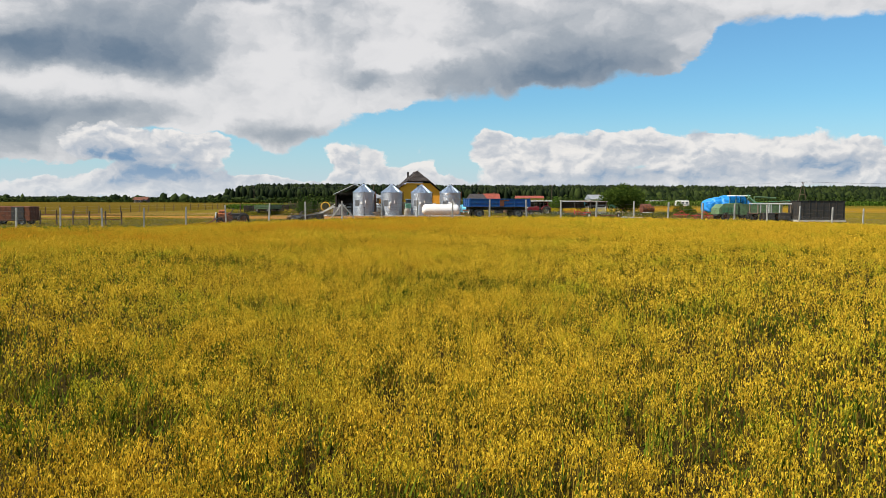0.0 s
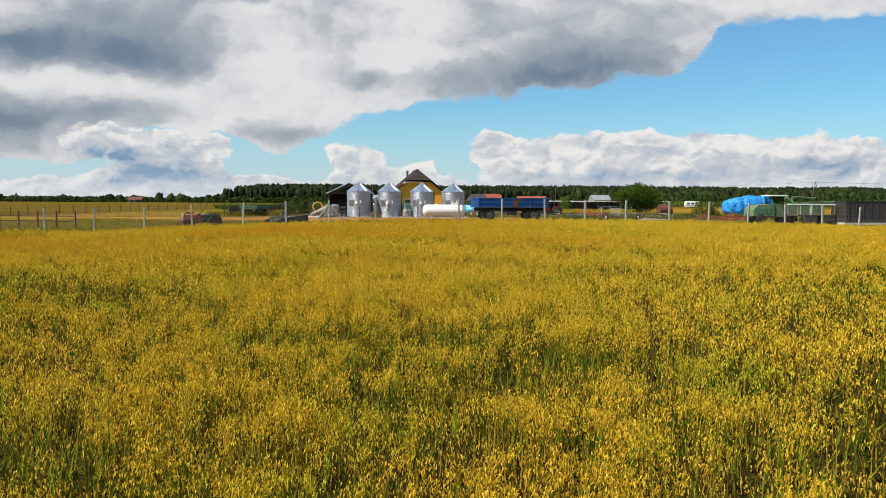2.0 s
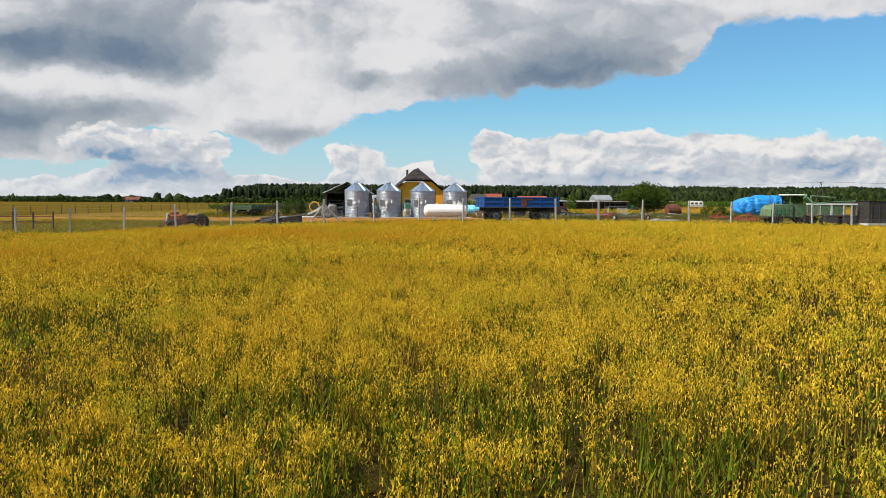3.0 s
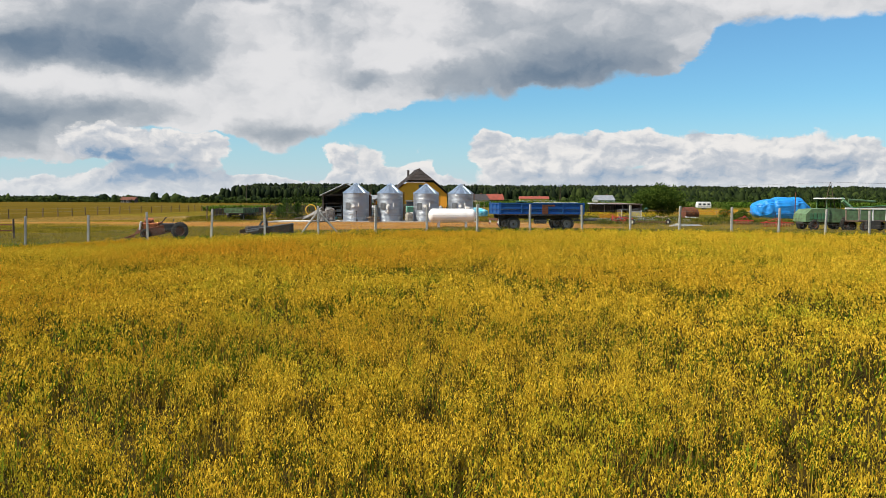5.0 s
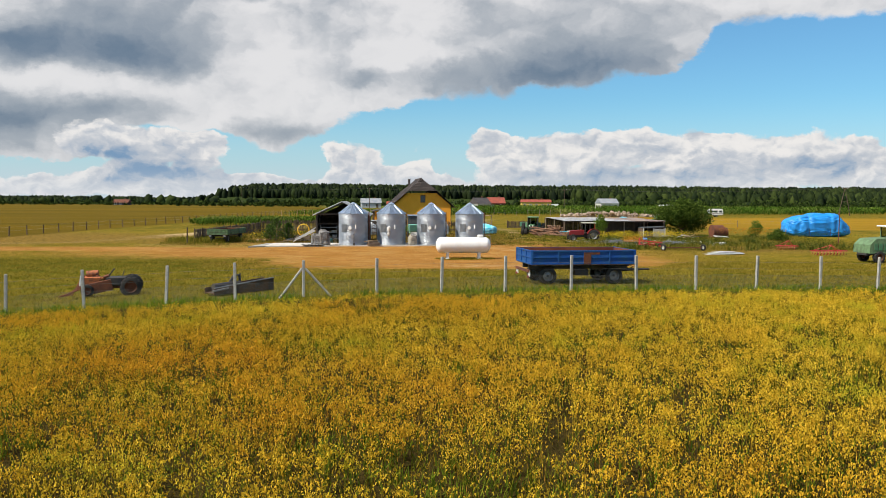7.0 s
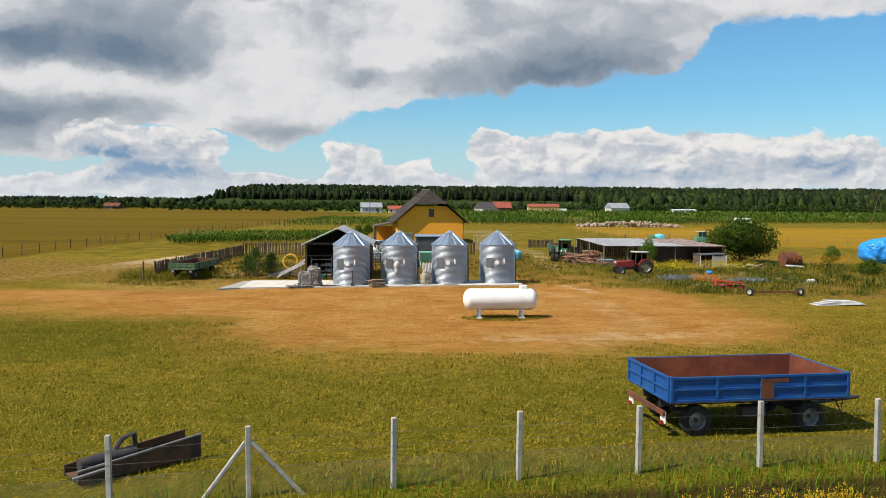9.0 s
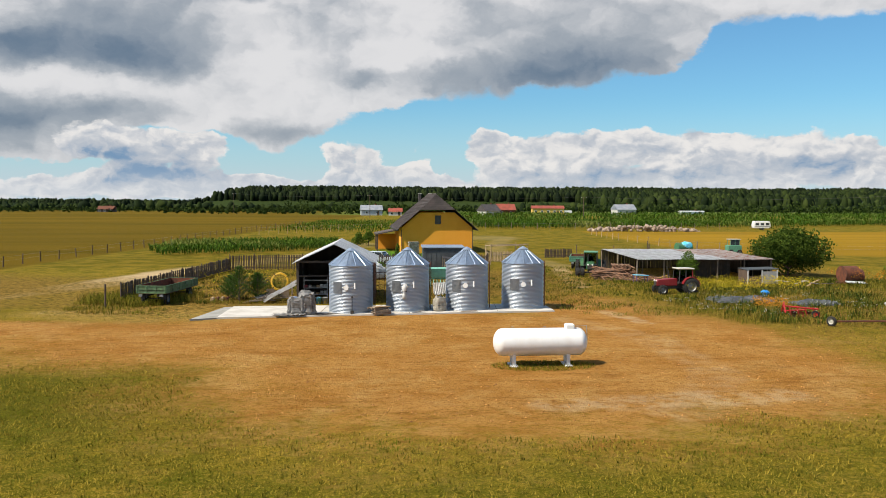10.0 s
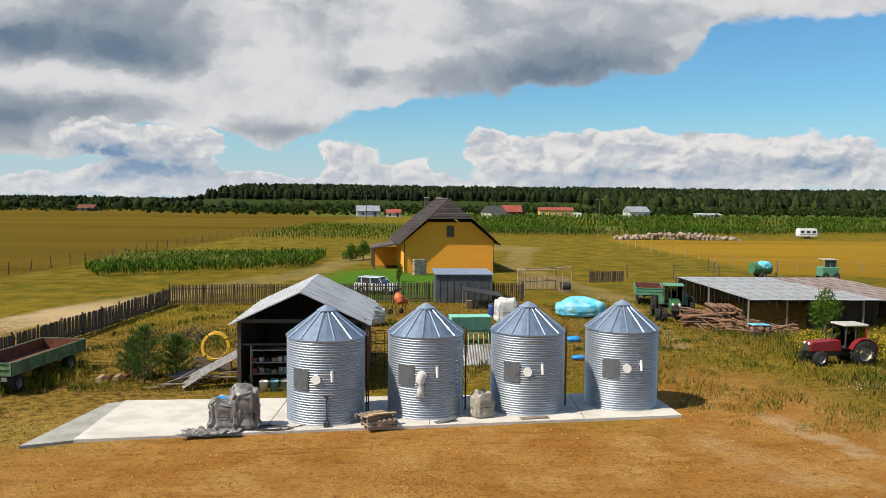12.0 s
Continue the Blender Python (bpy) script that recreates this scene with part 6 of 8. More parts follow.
def green_trailer(x, y, rz, L, label, col=GREEN, name="tipping_trailer"):
    t = thing(name, x, y, gz(x, y), rz, label, "trailer")
    Wd, zf, H = 2.1, 0.86, 0.56
    part("floor", B((Wd / 2, L / 2, zf), (Wd - 0.02, L - 0.02, 0.08)), RUST, t)
    side_board("tailboard", t, Wd, H, col, pose(0, 0, zf), 3)
    side_board("headboard", t, Wd, H, col, pose(Wd, L, zf, 0, 0, 180), 3)
    side_board("side_board", t, L, H, col, pose(0, L, zf, 0, 0, -90), 5)
    side_board("side_board", t, L, H, col, pose(Wd, 0, zf, 0, 0, 90), 5)
    for px in (0.04, Wd - 0.04):
        part("lining", B((px, L / 2, zf + H / 2), (0.02, L - 0.1, H - 0.04)), RUST, t)
    part("lining", B((Wd / 2, L - 0.04, zf + H / 2), (Wd - 0.1, 0.02, H - 0.04)), RUST, t)
    for px in (0.65, Wd - 0.65):
        part("chassis_beam", B((px, L / 2, zf - 0.14), (0.1, L - 0.2, 0.18)), DARK, t)
    for ay in (0.8, L - 1.0):
        part("axle", C((0.3, ay, 0.42), (Wd - 0.3, ay, 0.42), 0.05, None, 6), DARK, t)
        for s, px in ((-1, 0.28), (1, Wd - 0.28)):
            w = wheel("wheel", t, (0, 0, 0.42), 0.42, 0.26, 0.15, STEEL, s)
            w.matrix_basis = pose(px, ay, 0, 0, 0, -90)
    for px in (0.3, Wd - 0.3):
        part("lamp_bracket", B((px, -0.05, 0.72), (0.25, 0.05, 0.16)), STEEL, t)
        part("mud_flap", B((px, 0.35, 0.55), (0.3, 0.03, 0.3)), DARK, t)
    part("drawbar", tube(bmesh.new(), [(Wd / 2, L - 0.6, 0.6), (Wd / 2, L + 1.2, 0.45)], 0.06, 6), DARK, t)


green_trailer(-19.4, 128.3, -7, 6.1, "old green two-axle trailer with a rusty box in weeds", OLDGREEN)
t = thing("timber_post", -21.2, 127.2, gz(-21.2, 127.2), 0, "dark weathered timber post by the track", "post")
part("post", C((0, 0, -0.2), (0.03, 0, 1.65), 0.075, 0.06, 8), DARKWOOD, t)
part("nail_strip", B((0, -0.075, 1.2), (0.04, 0.01, 0.3)), RUST, t)
t = thing("log_block", -14.2, 130.6, 0, 15, "chopped reddish log blocks in the weeds", "logs")
for k in range(4):
    part("log", C((-0.5 + 0.35 * k, 0.1 * (k % 2), 0.14), (-0.35 + 0.35 * k, 0.6, 0.16), 0.14, None, 9), RUST if k % 2 else PALEWOOD, t)

# ---------- tractors ----------
def tractor(x, y, rz, paint, roof_mat, label, twin=False, s=1.0):
    """A farm tractor whose nose looks along local -x."""
    t = thing("tractor", x, y, gz(x, y), rz, label, "tractor")
    t.scale = (s, s, s)
    bm = prism(bmesh.new(), [(-1.75, 0.75), (0.1, 0.75), (0.1, 1.36), (-0.2, 1.38), (-1.65, 1.28), (-1.78, 1.15)], -0.34, 0.34)
    bmesh.ops.bevel(bm, geom=bm.edges[:], offset=0.04, segments=1, affect="EDGES")
    hood = part("hood", bm, paint, t)
    part("grille", B((-1.77, 0, 0.98), (0.04, 0.5, 0.4)), DARK, hood)
    for sy in (-0.2, 0.2):
        part("headlight", C((-1.8, sy, 1.2), (-1.75, sy, 1.2), 0.08, None, 12), WHITE, hood)
    part("engine", B((-0.8, 0, 0.68), (1.5, 0.46, 0.4), (0, 0, 0), 0.03), DARK, t)
    part("gearbox", B((0.5, 0, 0.75), (1.4, 0.5, 0.5), (0, 0, 0), 0.04), DARK, t)
    part("exhaust", C((-0.5, 0.22, 1.35), (-0.5, 0.22, 2.05), 0.045, None, 8), DARK, t)
    # cab: floor, posts, panes and roof
    part("cab_floor", B((0.75, 0, 1.0), (1.3, 1.25, 0.12)), DARK, t)
    for px, tx in ((0.12, 0.2), (0.75, 0.75), (1.4, 1.32)):
        for sy in (-0.62, 0.62):
            part("cab_post", tube(bmesh.new(), [(px, sy, 1.0), (tx, sy * 0.94, 2.18)], 0.055, 5), paint if px > 1 else DARK, t)
    for sy in (-0.6, 0.6):
        part("side_pane", B((0.45, sy, 1.62), (0.5, 0.012, 1.0)), CAB_GLASS, t)
        part("side_pane", B((1.06, sy, 1.66), (0.52, 0.012, 0.9)), CAB_GLASS, t)
    part("windscreen", B((0.17, 0, 1.62), (0.012, 1.1, 1.0)), CAB_GLASS, t)
    part("rear_pane", B((1.36, 0, 1.66), (0.012, 1.1, 0.9)), CAB_GLASS, t)
    part("cab_roof", B((0.76, 0, 2.22), (1.5, 1.36, 0.12), (0, 0, 0), 0.05), roof_mat, t, "light cab roof")
    part("seat", B((0.85, 0, 1.3), (0.45, 0.5, 0.12), (0, 0, 0), 0.03), DARK, t)
    part("seat_back", B((1.08, 0, 1.55), (0.1, 0.48, 0.45), (0, 10, 0), 0.03), DARK, t)
    part("steering_wheel", tube(bmesh.new(), [(0.42 + 0.06 * math.cos(a), 0.2 * math.sin(a), 1.55 + 0.17 * math.cos(a)) for a in np.linspace(0, 6.28, 14, endpoint=False)], 0.015, 4, True), DARK, t)
    for sy in (-1, 1):
        bm = bmesh.new()
        outer = [(1.15 + 0.83 * math.cos(a), 0.72 + 0.83 * math.sin(a)) for a in np.linspace(radians(10), radians(165), 12)]
        inner = [(1.15 + 0.77 * math.cos(a), 0.72 + 0.77 * math.sin(a)) for a in np.linspace(radians(165), radians(10), 12)]
        prism(bm, outer + inner, sy * 0.5, sy * 0.95)
        part("mudguard", bm, paint, t)
        wheel("rear_wheel", t, (1.15, sy * 0.78, 0.72), 0.72, 0.38, 0.25, STEEL if not twin else paint, sy, 16)
        if twin:
            wheel("rear_wheel", t, (1.15, sy * 1.24, 0.72), 0.72, 0.38, 0.25, paint, sy, 16)
        wheel("front_wheel", t, (-1.35, sy * 0.68, 0.42), 0.42, 0.22 if not twin else 0.34, 0.15, STEEL, sy, 12)
        if twin:
            wheel("front_wheel", t, (-1.35, sy * 1.1, 0.42), 0.42, 0.34, 0.15, STEEL, sy, 12)
    part("front_axle", B((-1.35, 0, 0.45), (0.16, 1.3, 0.14)), DARK, t)
    part("rear_axle", C((1.15, -0.75, 0.72), (1.15, 0.75, 0.72), 0.12, None, 10), DARK, t)
    for sy in (-0.35, 0.35):
        part("lift_arm", tube(bmesh.new(), [(1.4, sy, 0.6), (2.1, sy, 0.5)], 0.04, 5), DARK, t)
    return t


def cab_glass():
    m = bpy.data.materials.new("cab_glass")
    m.use_nodes = True
    b = m.node_tree.nodes["Principled BSDF"]
    b.inputs["Base Color"].default_value = (0.3, 0.36, 0.34, 1)
    b.inputs["Roughness"].default_value = 0.05
    b.inputs["Transmission Weight"].default_value = 1.0
    b.inputs["IOR"].default_value = 1.02
    return m


CAB_GLASS = cab_glass()
CREAM = mat("cream_paint", (0.42, 0.41, 0.36), 0.55, 0, (0.42, 0.4, 0.33), 2, 25, 0.2, 0.1)
MIDGREEN = mat("faded_green_paint", (0.1, 0.28, 0.17), 0.55, 0, (0.08, 0.2, 0.13), 2, 25, 0.2, 0.1)
tractor(21.2, 134.9, 6, RED, CREAM, "red tractor with a cream-roofed cab in the weeds", False, 0.93)
TRACTOR_GREEN = mat("dark_green_paint", (0.035, 0.13, 0.045), 0.5, 0, (0.03, 0.08, 0.03), 2, 25, 0.2, 0.1)
tractor(18.0, 150.9, 76, TRACTOR_GREEN, MIDGREEN, "green tractor with twin wheels and black tyres", True, 1.06)
green_trailer(17.4, 158.2, -14, 4.6, "green farm trailer parked behind the tractor", MIDGREEN)
t = thing("yellow_drum", 22.8, 137.4, 0, 0, "yellow plastic drum standing behind the tractor", "drum")
part("body", shade_smooth(lathe(bmesh.new(), [(0.001, 0), (0.4, 0), (0.46, 0.2), (0.46, 0.9), (0.3, 1.15), (0.001, 1.2)], 18)), mat("yellow_plastic", (0.6, 0.45, 0.05), 0.5), t)
part("cap", C((0, 0, 1.18), (0, 0, 1.26), 0.12, None, 12), DARK, t)


# ---------- long wood shed ----------
def wood_shed():
    x0, x1, y0, y1 = 21.2, 34.2, 146.0, 160.0
    t = thing("wood_shed", x0, y0, 0, 0, "low open wood shed with a patched corrugated roof", "shed")
    L, D = x1 - x0, y1 - y0
    clean = mat("pale_corrugated_roof", (0.68, 0.7, 0.72), 0.55, 0.35, (0.36, 0.36, 0.36), 0.8, 12, 0.2, 0.1)
    rusty = mat("rusty_corrugated_roof", (0.5, 0.47, 0.45), 0.65, 0.2, (0.27, 0.09, 0.04), 0.9, 12, 0.3, 0.1, each=0.3, stretch=(2.2, 0.5, 1))
    n = 12
    w = L / n
    for row in range(3):
        for k in range(n):
            bm = corrugated(bmesh.new(), w + 0.08, D / 3 + 0.25, 0.16, 0.02)
            bmesh.ops.solidify(bm, geom=bm.faces[:], thickness=0.006)
            ob = part("roof_sheet", bm, rusty if k + row * 0.7 > 7.5 else clean, t)
            r = random.Random(k * 5 + row)
            ob.matrix_basis = pose(k * w, -0.45 + row * D / 3, 2.02 + row * 0.04 + 0.012 * ((k + row) % 2), 0.6, r.uniform(-0.4, 0.4), r.uniform(-0.6, 0.6))
    for px in np.linspace(0.1, L - 0.1, 6):
        for py in (0, D / 2, D - 0.1):
            part("post", C((px, py, 0), (px, py, 2.0 + 0.08 * py / D), 0.07, None, 7), WOOD, t)
    part("eave_beam", B((L / 2, 0, 1.95), (L, 0.1, 0.12)), BARNWOOD, t)
    part("eave_beam", B((L / 2, D - 0.1, 2.02), (L, 0.1, 0.12)), BARNWOOD, t)
    # near-black inner boards, the shade under the roof worked into their colour
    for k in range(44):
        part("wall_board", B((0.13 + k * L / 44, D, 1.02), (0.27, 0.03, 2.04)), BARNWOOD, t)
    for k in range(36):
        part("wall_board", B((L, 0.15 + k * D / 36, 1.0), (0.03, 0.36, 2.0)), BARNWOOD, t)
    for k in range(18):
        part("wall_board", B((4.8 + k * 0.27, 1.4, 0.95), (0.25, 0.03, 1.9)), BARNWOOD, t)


wood_shed()
r = random.Random(21)
LOGM = mat("split_logs", (0.26, 0.13, 0.07), 0.9, 0, (0.11, 0.07, 0.045), 4, 30, 0.35, 0.3, each=0.5)


def log_pile(x, y, rz, n, rows, length, label, mess=0.0, girth=(0.07, 0.13)):
    t = thing("log_pile", x, y, 0, rz, label, "log pile")
    for j in range(rows):
        for k in range(n - (j // 2)):
            rr = r.uniform(*girth)
            a = r.uniform(-1, 1) * mess
            c = Vector((k * 0.24 + (j % 2) * 0.1 + r.uniform(-mess, mess) * 0.02, r.uniform(-0.15, 0.15), 0.12 + j * 0.19))
            d = Vector((math.sin(radians(a)), math.cos(radians(a)), r.uniform(-0.006, 0.006) * mess)) * length * r.uniform(0.35, 0.55)
            part("log", C(c - d, c + d, rr, rr * 0.9, 7), LOGM, t)


log_pile(19.7, 148.5, -8, 10, 7, 2.4, "stacked split logs under the shed roof", 3)
log_pile(18.6, 146.4, 64, 13, 5, 3.4, "heap of long brushwood poles before the shed", 34, (0.03, 0.07))
log_pile(19.0, 145.2, 25, 12, 3, 2.2, "tangled heap of thin brown branches", 60, (0.025, 0.06))
log_pile(22.6, 144.7, 60, 7, 2, 2.6, "loose heap of brown boards and poles", 45, (0.03, 0.08))
log_pile(20.4, 144.2, 20, 6, 2, 1.8, "scattered brown branches and logs on grass", 60, (0.03, 0.07))
t = thing("garden_table", 20.9, 143.4, 0, 12, "small table with a bright blue top", "table")
part("tabletop", B((0, 0, 0.75), (1.3, 0.7, 0.05), (0, 3, 0), 0.01), LIGHTBLUE, t)
for px in (-0.55, 0.55):
    for py in (-0.28, 0.28):
        part("leg", B((px, py, 0.36), (0.06, 0.06, 0.72)), mat("purple_legs", (0.08, 0.05, 0.16), 0.6), t)
# little glazed lean-to at the shed's end
t = thing("cold_frame", 30.4, 142.6, 0, 0, "small glazed lean-to with a dark roof", "lean-to")
part("roof", prism(bmesh.new(), [(0, 1.25), (2.9, 1.35), (2.9, 1.42), (0, 1.32)], 0, 2.2), TIN, t)
for px in (0.1, 1.4, 2.8):
    part("post", B((px, 0.05, 0.64), (0.08, 0.08, 1.28)), WHITETARP, t)
    part("post", B((px, 2.1, 0.64), (0.08, 0.08, 1.28)), WOOD, t)
part("front_panel", B((2.1, 0.06, 0.6), (1.3, 0.03, 1.1)), GREYTARP, t)
part("side_panel", B((0.06, 1.1, 0.6), (0.03, 2.0, 1.2)), DARKWOOD, t)
part("sill", B((0.75, 0.06, 0.35), (1.25, 0.06, 0.7)), DARKWOOD, t)
for k in range(9):
    ob = tagged(part("loose_board", B((0, 0, 0), (r.uniform(1.0, 2.4), 0.16, 0.05), (0, 0, 0), 0.006), (PALEWOOD, WOOD, WHITETARP)[k % 3]), "pale loose board in the weeds", "plank", "boards in the weeds")
    ob.matrix_basis = pose(33 + r.uniform(-1.5, 3.5), 141 + r.uniform(-1.5, 2), 0.35, r.uniform(-10, 10), r.uniform(-22, 22), r.uniform(-50, 50))


# ---------- scrap in the weeds ----------
BRIGHTRED = mat("bright_red_paint", (0.5, 0.02, 0.02), 0.5, 0.0, (0.36, 0.03, 0.02), 3, 30, 0.25, 0.1)


def red_plough(x, y, rz, label, n=4):
    t = thing("plough", x, y, gz(x, y), rz, label, "plough")
    part("beam", tube(bmesh.new(), [(0, 0, 0.75), (2.2, 0.1, 0.55)], 0.06, 6), BRIGHTRED, t)
    part("beam", tube(bmesh.new(), [(0, 0, 0.75), (0.2, 0.7, 0.35), (1.6, 0.8, 0.4)], 0.05, 6), BRIGHTRED, t)
    part("headstock", tube(bmesh.new(), [(0, -0.4, 0.35), (0, 0, 1.0), (0, 0.4, 0.35)], 0.045, 6), BRIGHTRED, t)
    for k in range(n):
        x0 = 0.35 + 0.5 * k
        part("leg", tube(bmesh.new(), [(x0, 0, 0.68), (x0 + 0.15, 0.05, 0.1)], 0.04, 5), BRIGHTRED, t)
        bm = bmesh.new()
        vs = [bm.verts.new(p) for p in ((x0, -0.05, 0.02), (x0 + 0.5, 0.2, 0.02), (x0 + 0.55, 0.28, 0.35), (x0 + 0.12, 0.02, 0.4))]
        bm.faces.new(vs)
        bmesh.ops.solidify(bm, geom=bm.faces[:], thickness=0.02)
        part("share", bm, BRIGHTRED if k % 2 else RUST, t)
    wheel("depth_wheel", t, (1.9, -0.25, 0.25), 0.25, 0.1, 0.1, BRIGHTRED, -1)


red_plough(23.9, 121.4, -8, "bright red plough lying in rough grass")


def harrow(x, y, rz, w, label):
    t = thing("harrow", x, y, gz(x, y), rz, label, "harrow")
    for k in range(3):
        part("bar", B((0, 0.4 * k, 0.42), (w, 0.07, 0.07)), BRIGHTRED, t)
    for k in range(int(w / 0.3)):
        for j in range(3):
            part("tine", tube(bmesh.new(), [(-w / 2 + 0.15 + 0.3 * k, 0.4 * j, 0.42), (-w / 2 + 0.15 + 0.3 * k, 0.4 * j - 0.12, 0.22), (-w / 2 + 0.15 + 0.3 * k, 0.4 * j + 0.02, 0.02)], 0.025, 4), BRIGHTRED if j else RUST, t)
    part("headstock", tube(bmesh.new(), [(-0.4, 0, 0.42), (0, 0.1, 0.95), (0.4, 0, 0.42)], 0.04, 5), BRIGHTRED, t)
    for sx in (-0.45, 0.45):
        part("brace", tube(bmesh.new(), [(0, 0.1, 0.92), (sx * w * 0.9, 0.8, 0.42)], 0.025, 4), BRIGHTRED, t)


harrow(37.4, 118.3, 0, 1.9, "red spring-tine harrow in the long grass")
harrow(37.9, 111.3, 4, 3.0, "wide red cultivator frame in the grass")

t = thing("wheel_axle", 25.1, 117.6, gz(27, 117.6), 1, "bare trailer axle with two wheels", "axle")
part("beam", B((1.9, 0, 0.3), (3.6, 0.12, 0.1)), RUST, t)
for sx, s in ((0, -1), (3.8, 1)):
    w = wheel("wheel", t, (0, 0, 0.31), 0.31, 0.16, 0.12, CREAM, s)
    w.matrix_basis = pose(sx, 0, 0, 0, 0, -62)
t = thing("sheet_pile", 29.2, 112.6, gz(29, 112.6), 6, "pale sheets lying flat on the grass", "sheets")
for k in range(4):
    part("sheet", B((0.2 * k - 0.4, 0.15 * k - 0.2, 0.06 + 0.05 * k), (3.3 - 0.4 * k, 1.1, 0.035), (0, 1.5 * k - 2, 6 * k - 8)), WHITETARP, t)
t = thing("rusty_machine", 39.5, 142.0, 0, 0, "round rusty machine drum in weeds", "scrap machine")
part("drum", shade_smooth(C((-0.7, 0, 0.95), (0.7, 0.2, 0.95), 0.75, None, 20)), RUST, t)
part("drum", shade_smooth(C((0.75, 0.3, 0.8), (1.3, 0.35, 0.8), 0.6, None, 18)), RUST, t)
part("frame", B((0.2, 0, 0.2), (2.4, 0.9, 0.16)), RUST, t)
part("white_sheet", B((0.2, -0.9, 0.3), (1.9, 0.5, 0.08), (12, 4, 8)), WHITETARP, t)
draped("blue_sack", 27.9, 133.2, 0, (0.34, 0.26, 0.45), 14.0, TARP, "blue plastic sheet over a stake in weeds", "sack", 0.08, 0, 4, 0.8)
draped("white_sack", 34.4, 127.0, 0, (0.4, 0.26, 0.32), 15.0, WHITETARP, "white plastic sack caught in weeds", "sack", 0.2, 0, 4, 0.9)

# dark netting spread over the weeds
NET = mat("dark_net", (0.045, 0.05, 0.055), 0.85, 0, (0.09, 0.095, 0.1), 1.5, 25, 0.3, 0.3)
for k, (x, y, sx, sy) in enumerate(((24.6, 129.6, 2.4, 1.3), (29.2, 127.6, 1.7, 0.9))):
    bm = bmesh.new()
    bmesh.ops.create_grid(bm, x_segments=44, y_segments=26, size=1)
    for v in bm.verts:
        n = noise.noise(Vector((v.co.x * 2 + k * 9, v.co.y * 2, 1)))
        e = max(abs(v.co.x), abs(v.co.y))
        v.co = Vector((v.co.x * sx * (1 + 0.25 * n), v.co.y * sy * (1 + 0.3 * n), 0.34 * (1 - e * e * 0.9) + 0.22 * n + 0.08 * noise.noise(Vector((v.co.x * 14, v.co.y * 5, 3)))))
    ob = tagged(part("net_sheet", shade_smooth(bm, 70), NET), "dark grey netting spread over tall weeds", "net", "nets over the weeds")
    ob.matrix_basis = pose(x, y, 0.05, 0, 0, 6)


# ---------- big tarpaulin stack, pole, combine, wagon, dark box ----------
def tarp_stack():
    t = thing("covered_stack", 55.4, 149.0, 0, -3, "long stack under a bright blue tarpaulin with straps", "covered stack")
    bm = bmesh.new()
    bmesh.ops.create_icosphere(bm, subdivisions=6, radius=1)
    for v in bm.verts:
        d = v.co.normalized()
        p = Vector([math.copysign(abs(c) ** 0.55, c) for c in d])
        ht = 3.05 if p.x < 0.55 else 3.05 - 1.7 * (p.x - 0.55) / 0.45
        ht *= 0.8 + 0.2 * max(0, min(1, (p.x + 1) * 1.1))
        f = 0.05 * math.sin(p.x * 22 + 2 * p.z) * (1 - abs(p.z)) + 0.06 * noise.noise(d * 3) + 0.05 * noise.noise(d * 9)
        pinch = 1 - 0.06 * math.exp(-((p.x + 0.35) / 0.05) ** 2) - 0.06 * math.exp(-((p.x - 0.3) / 0.05) ** 2)
        v.co = Vector((p.x * 4.25 * (1 + 0.3 * f), p.y * 1.8 * (1 + f) * pinch, max(0, (p.z * 1.04 + 1) / 2 * ht * (1 + 0.4 * f) * pinch)))
    part("tarpaulin", shade_smooth(bm, 60), TARP, t)
    for u in (-0.35, 0.3):
        part("strap", tube(bmesh.new(), [(u * 4.25, -1.74 * math.cos(a), 0.05 + 2.72 * (1 if abs(math.sin(a)) > 0.75 else abs(math.sin(a)) / 0.75)) for a in np.linspace(0.02, math.pi - 0.02, 18)], 0.03, 4), DARK, t)


tarp_stack()
t = thing("steel_pole", 47.6, 128.4, 0, 0, "dark rusty steel pole standing in grass", "pole")
part("shaft", C((0, 0, -0.1), (0.05, 0, 3.6), 0.06, 0.05, 8), RUST, t)
part("cap", C((0.05, 0, 3.6), (0.05, 0, 3.66), 0.08, None, 8), DARK, t)


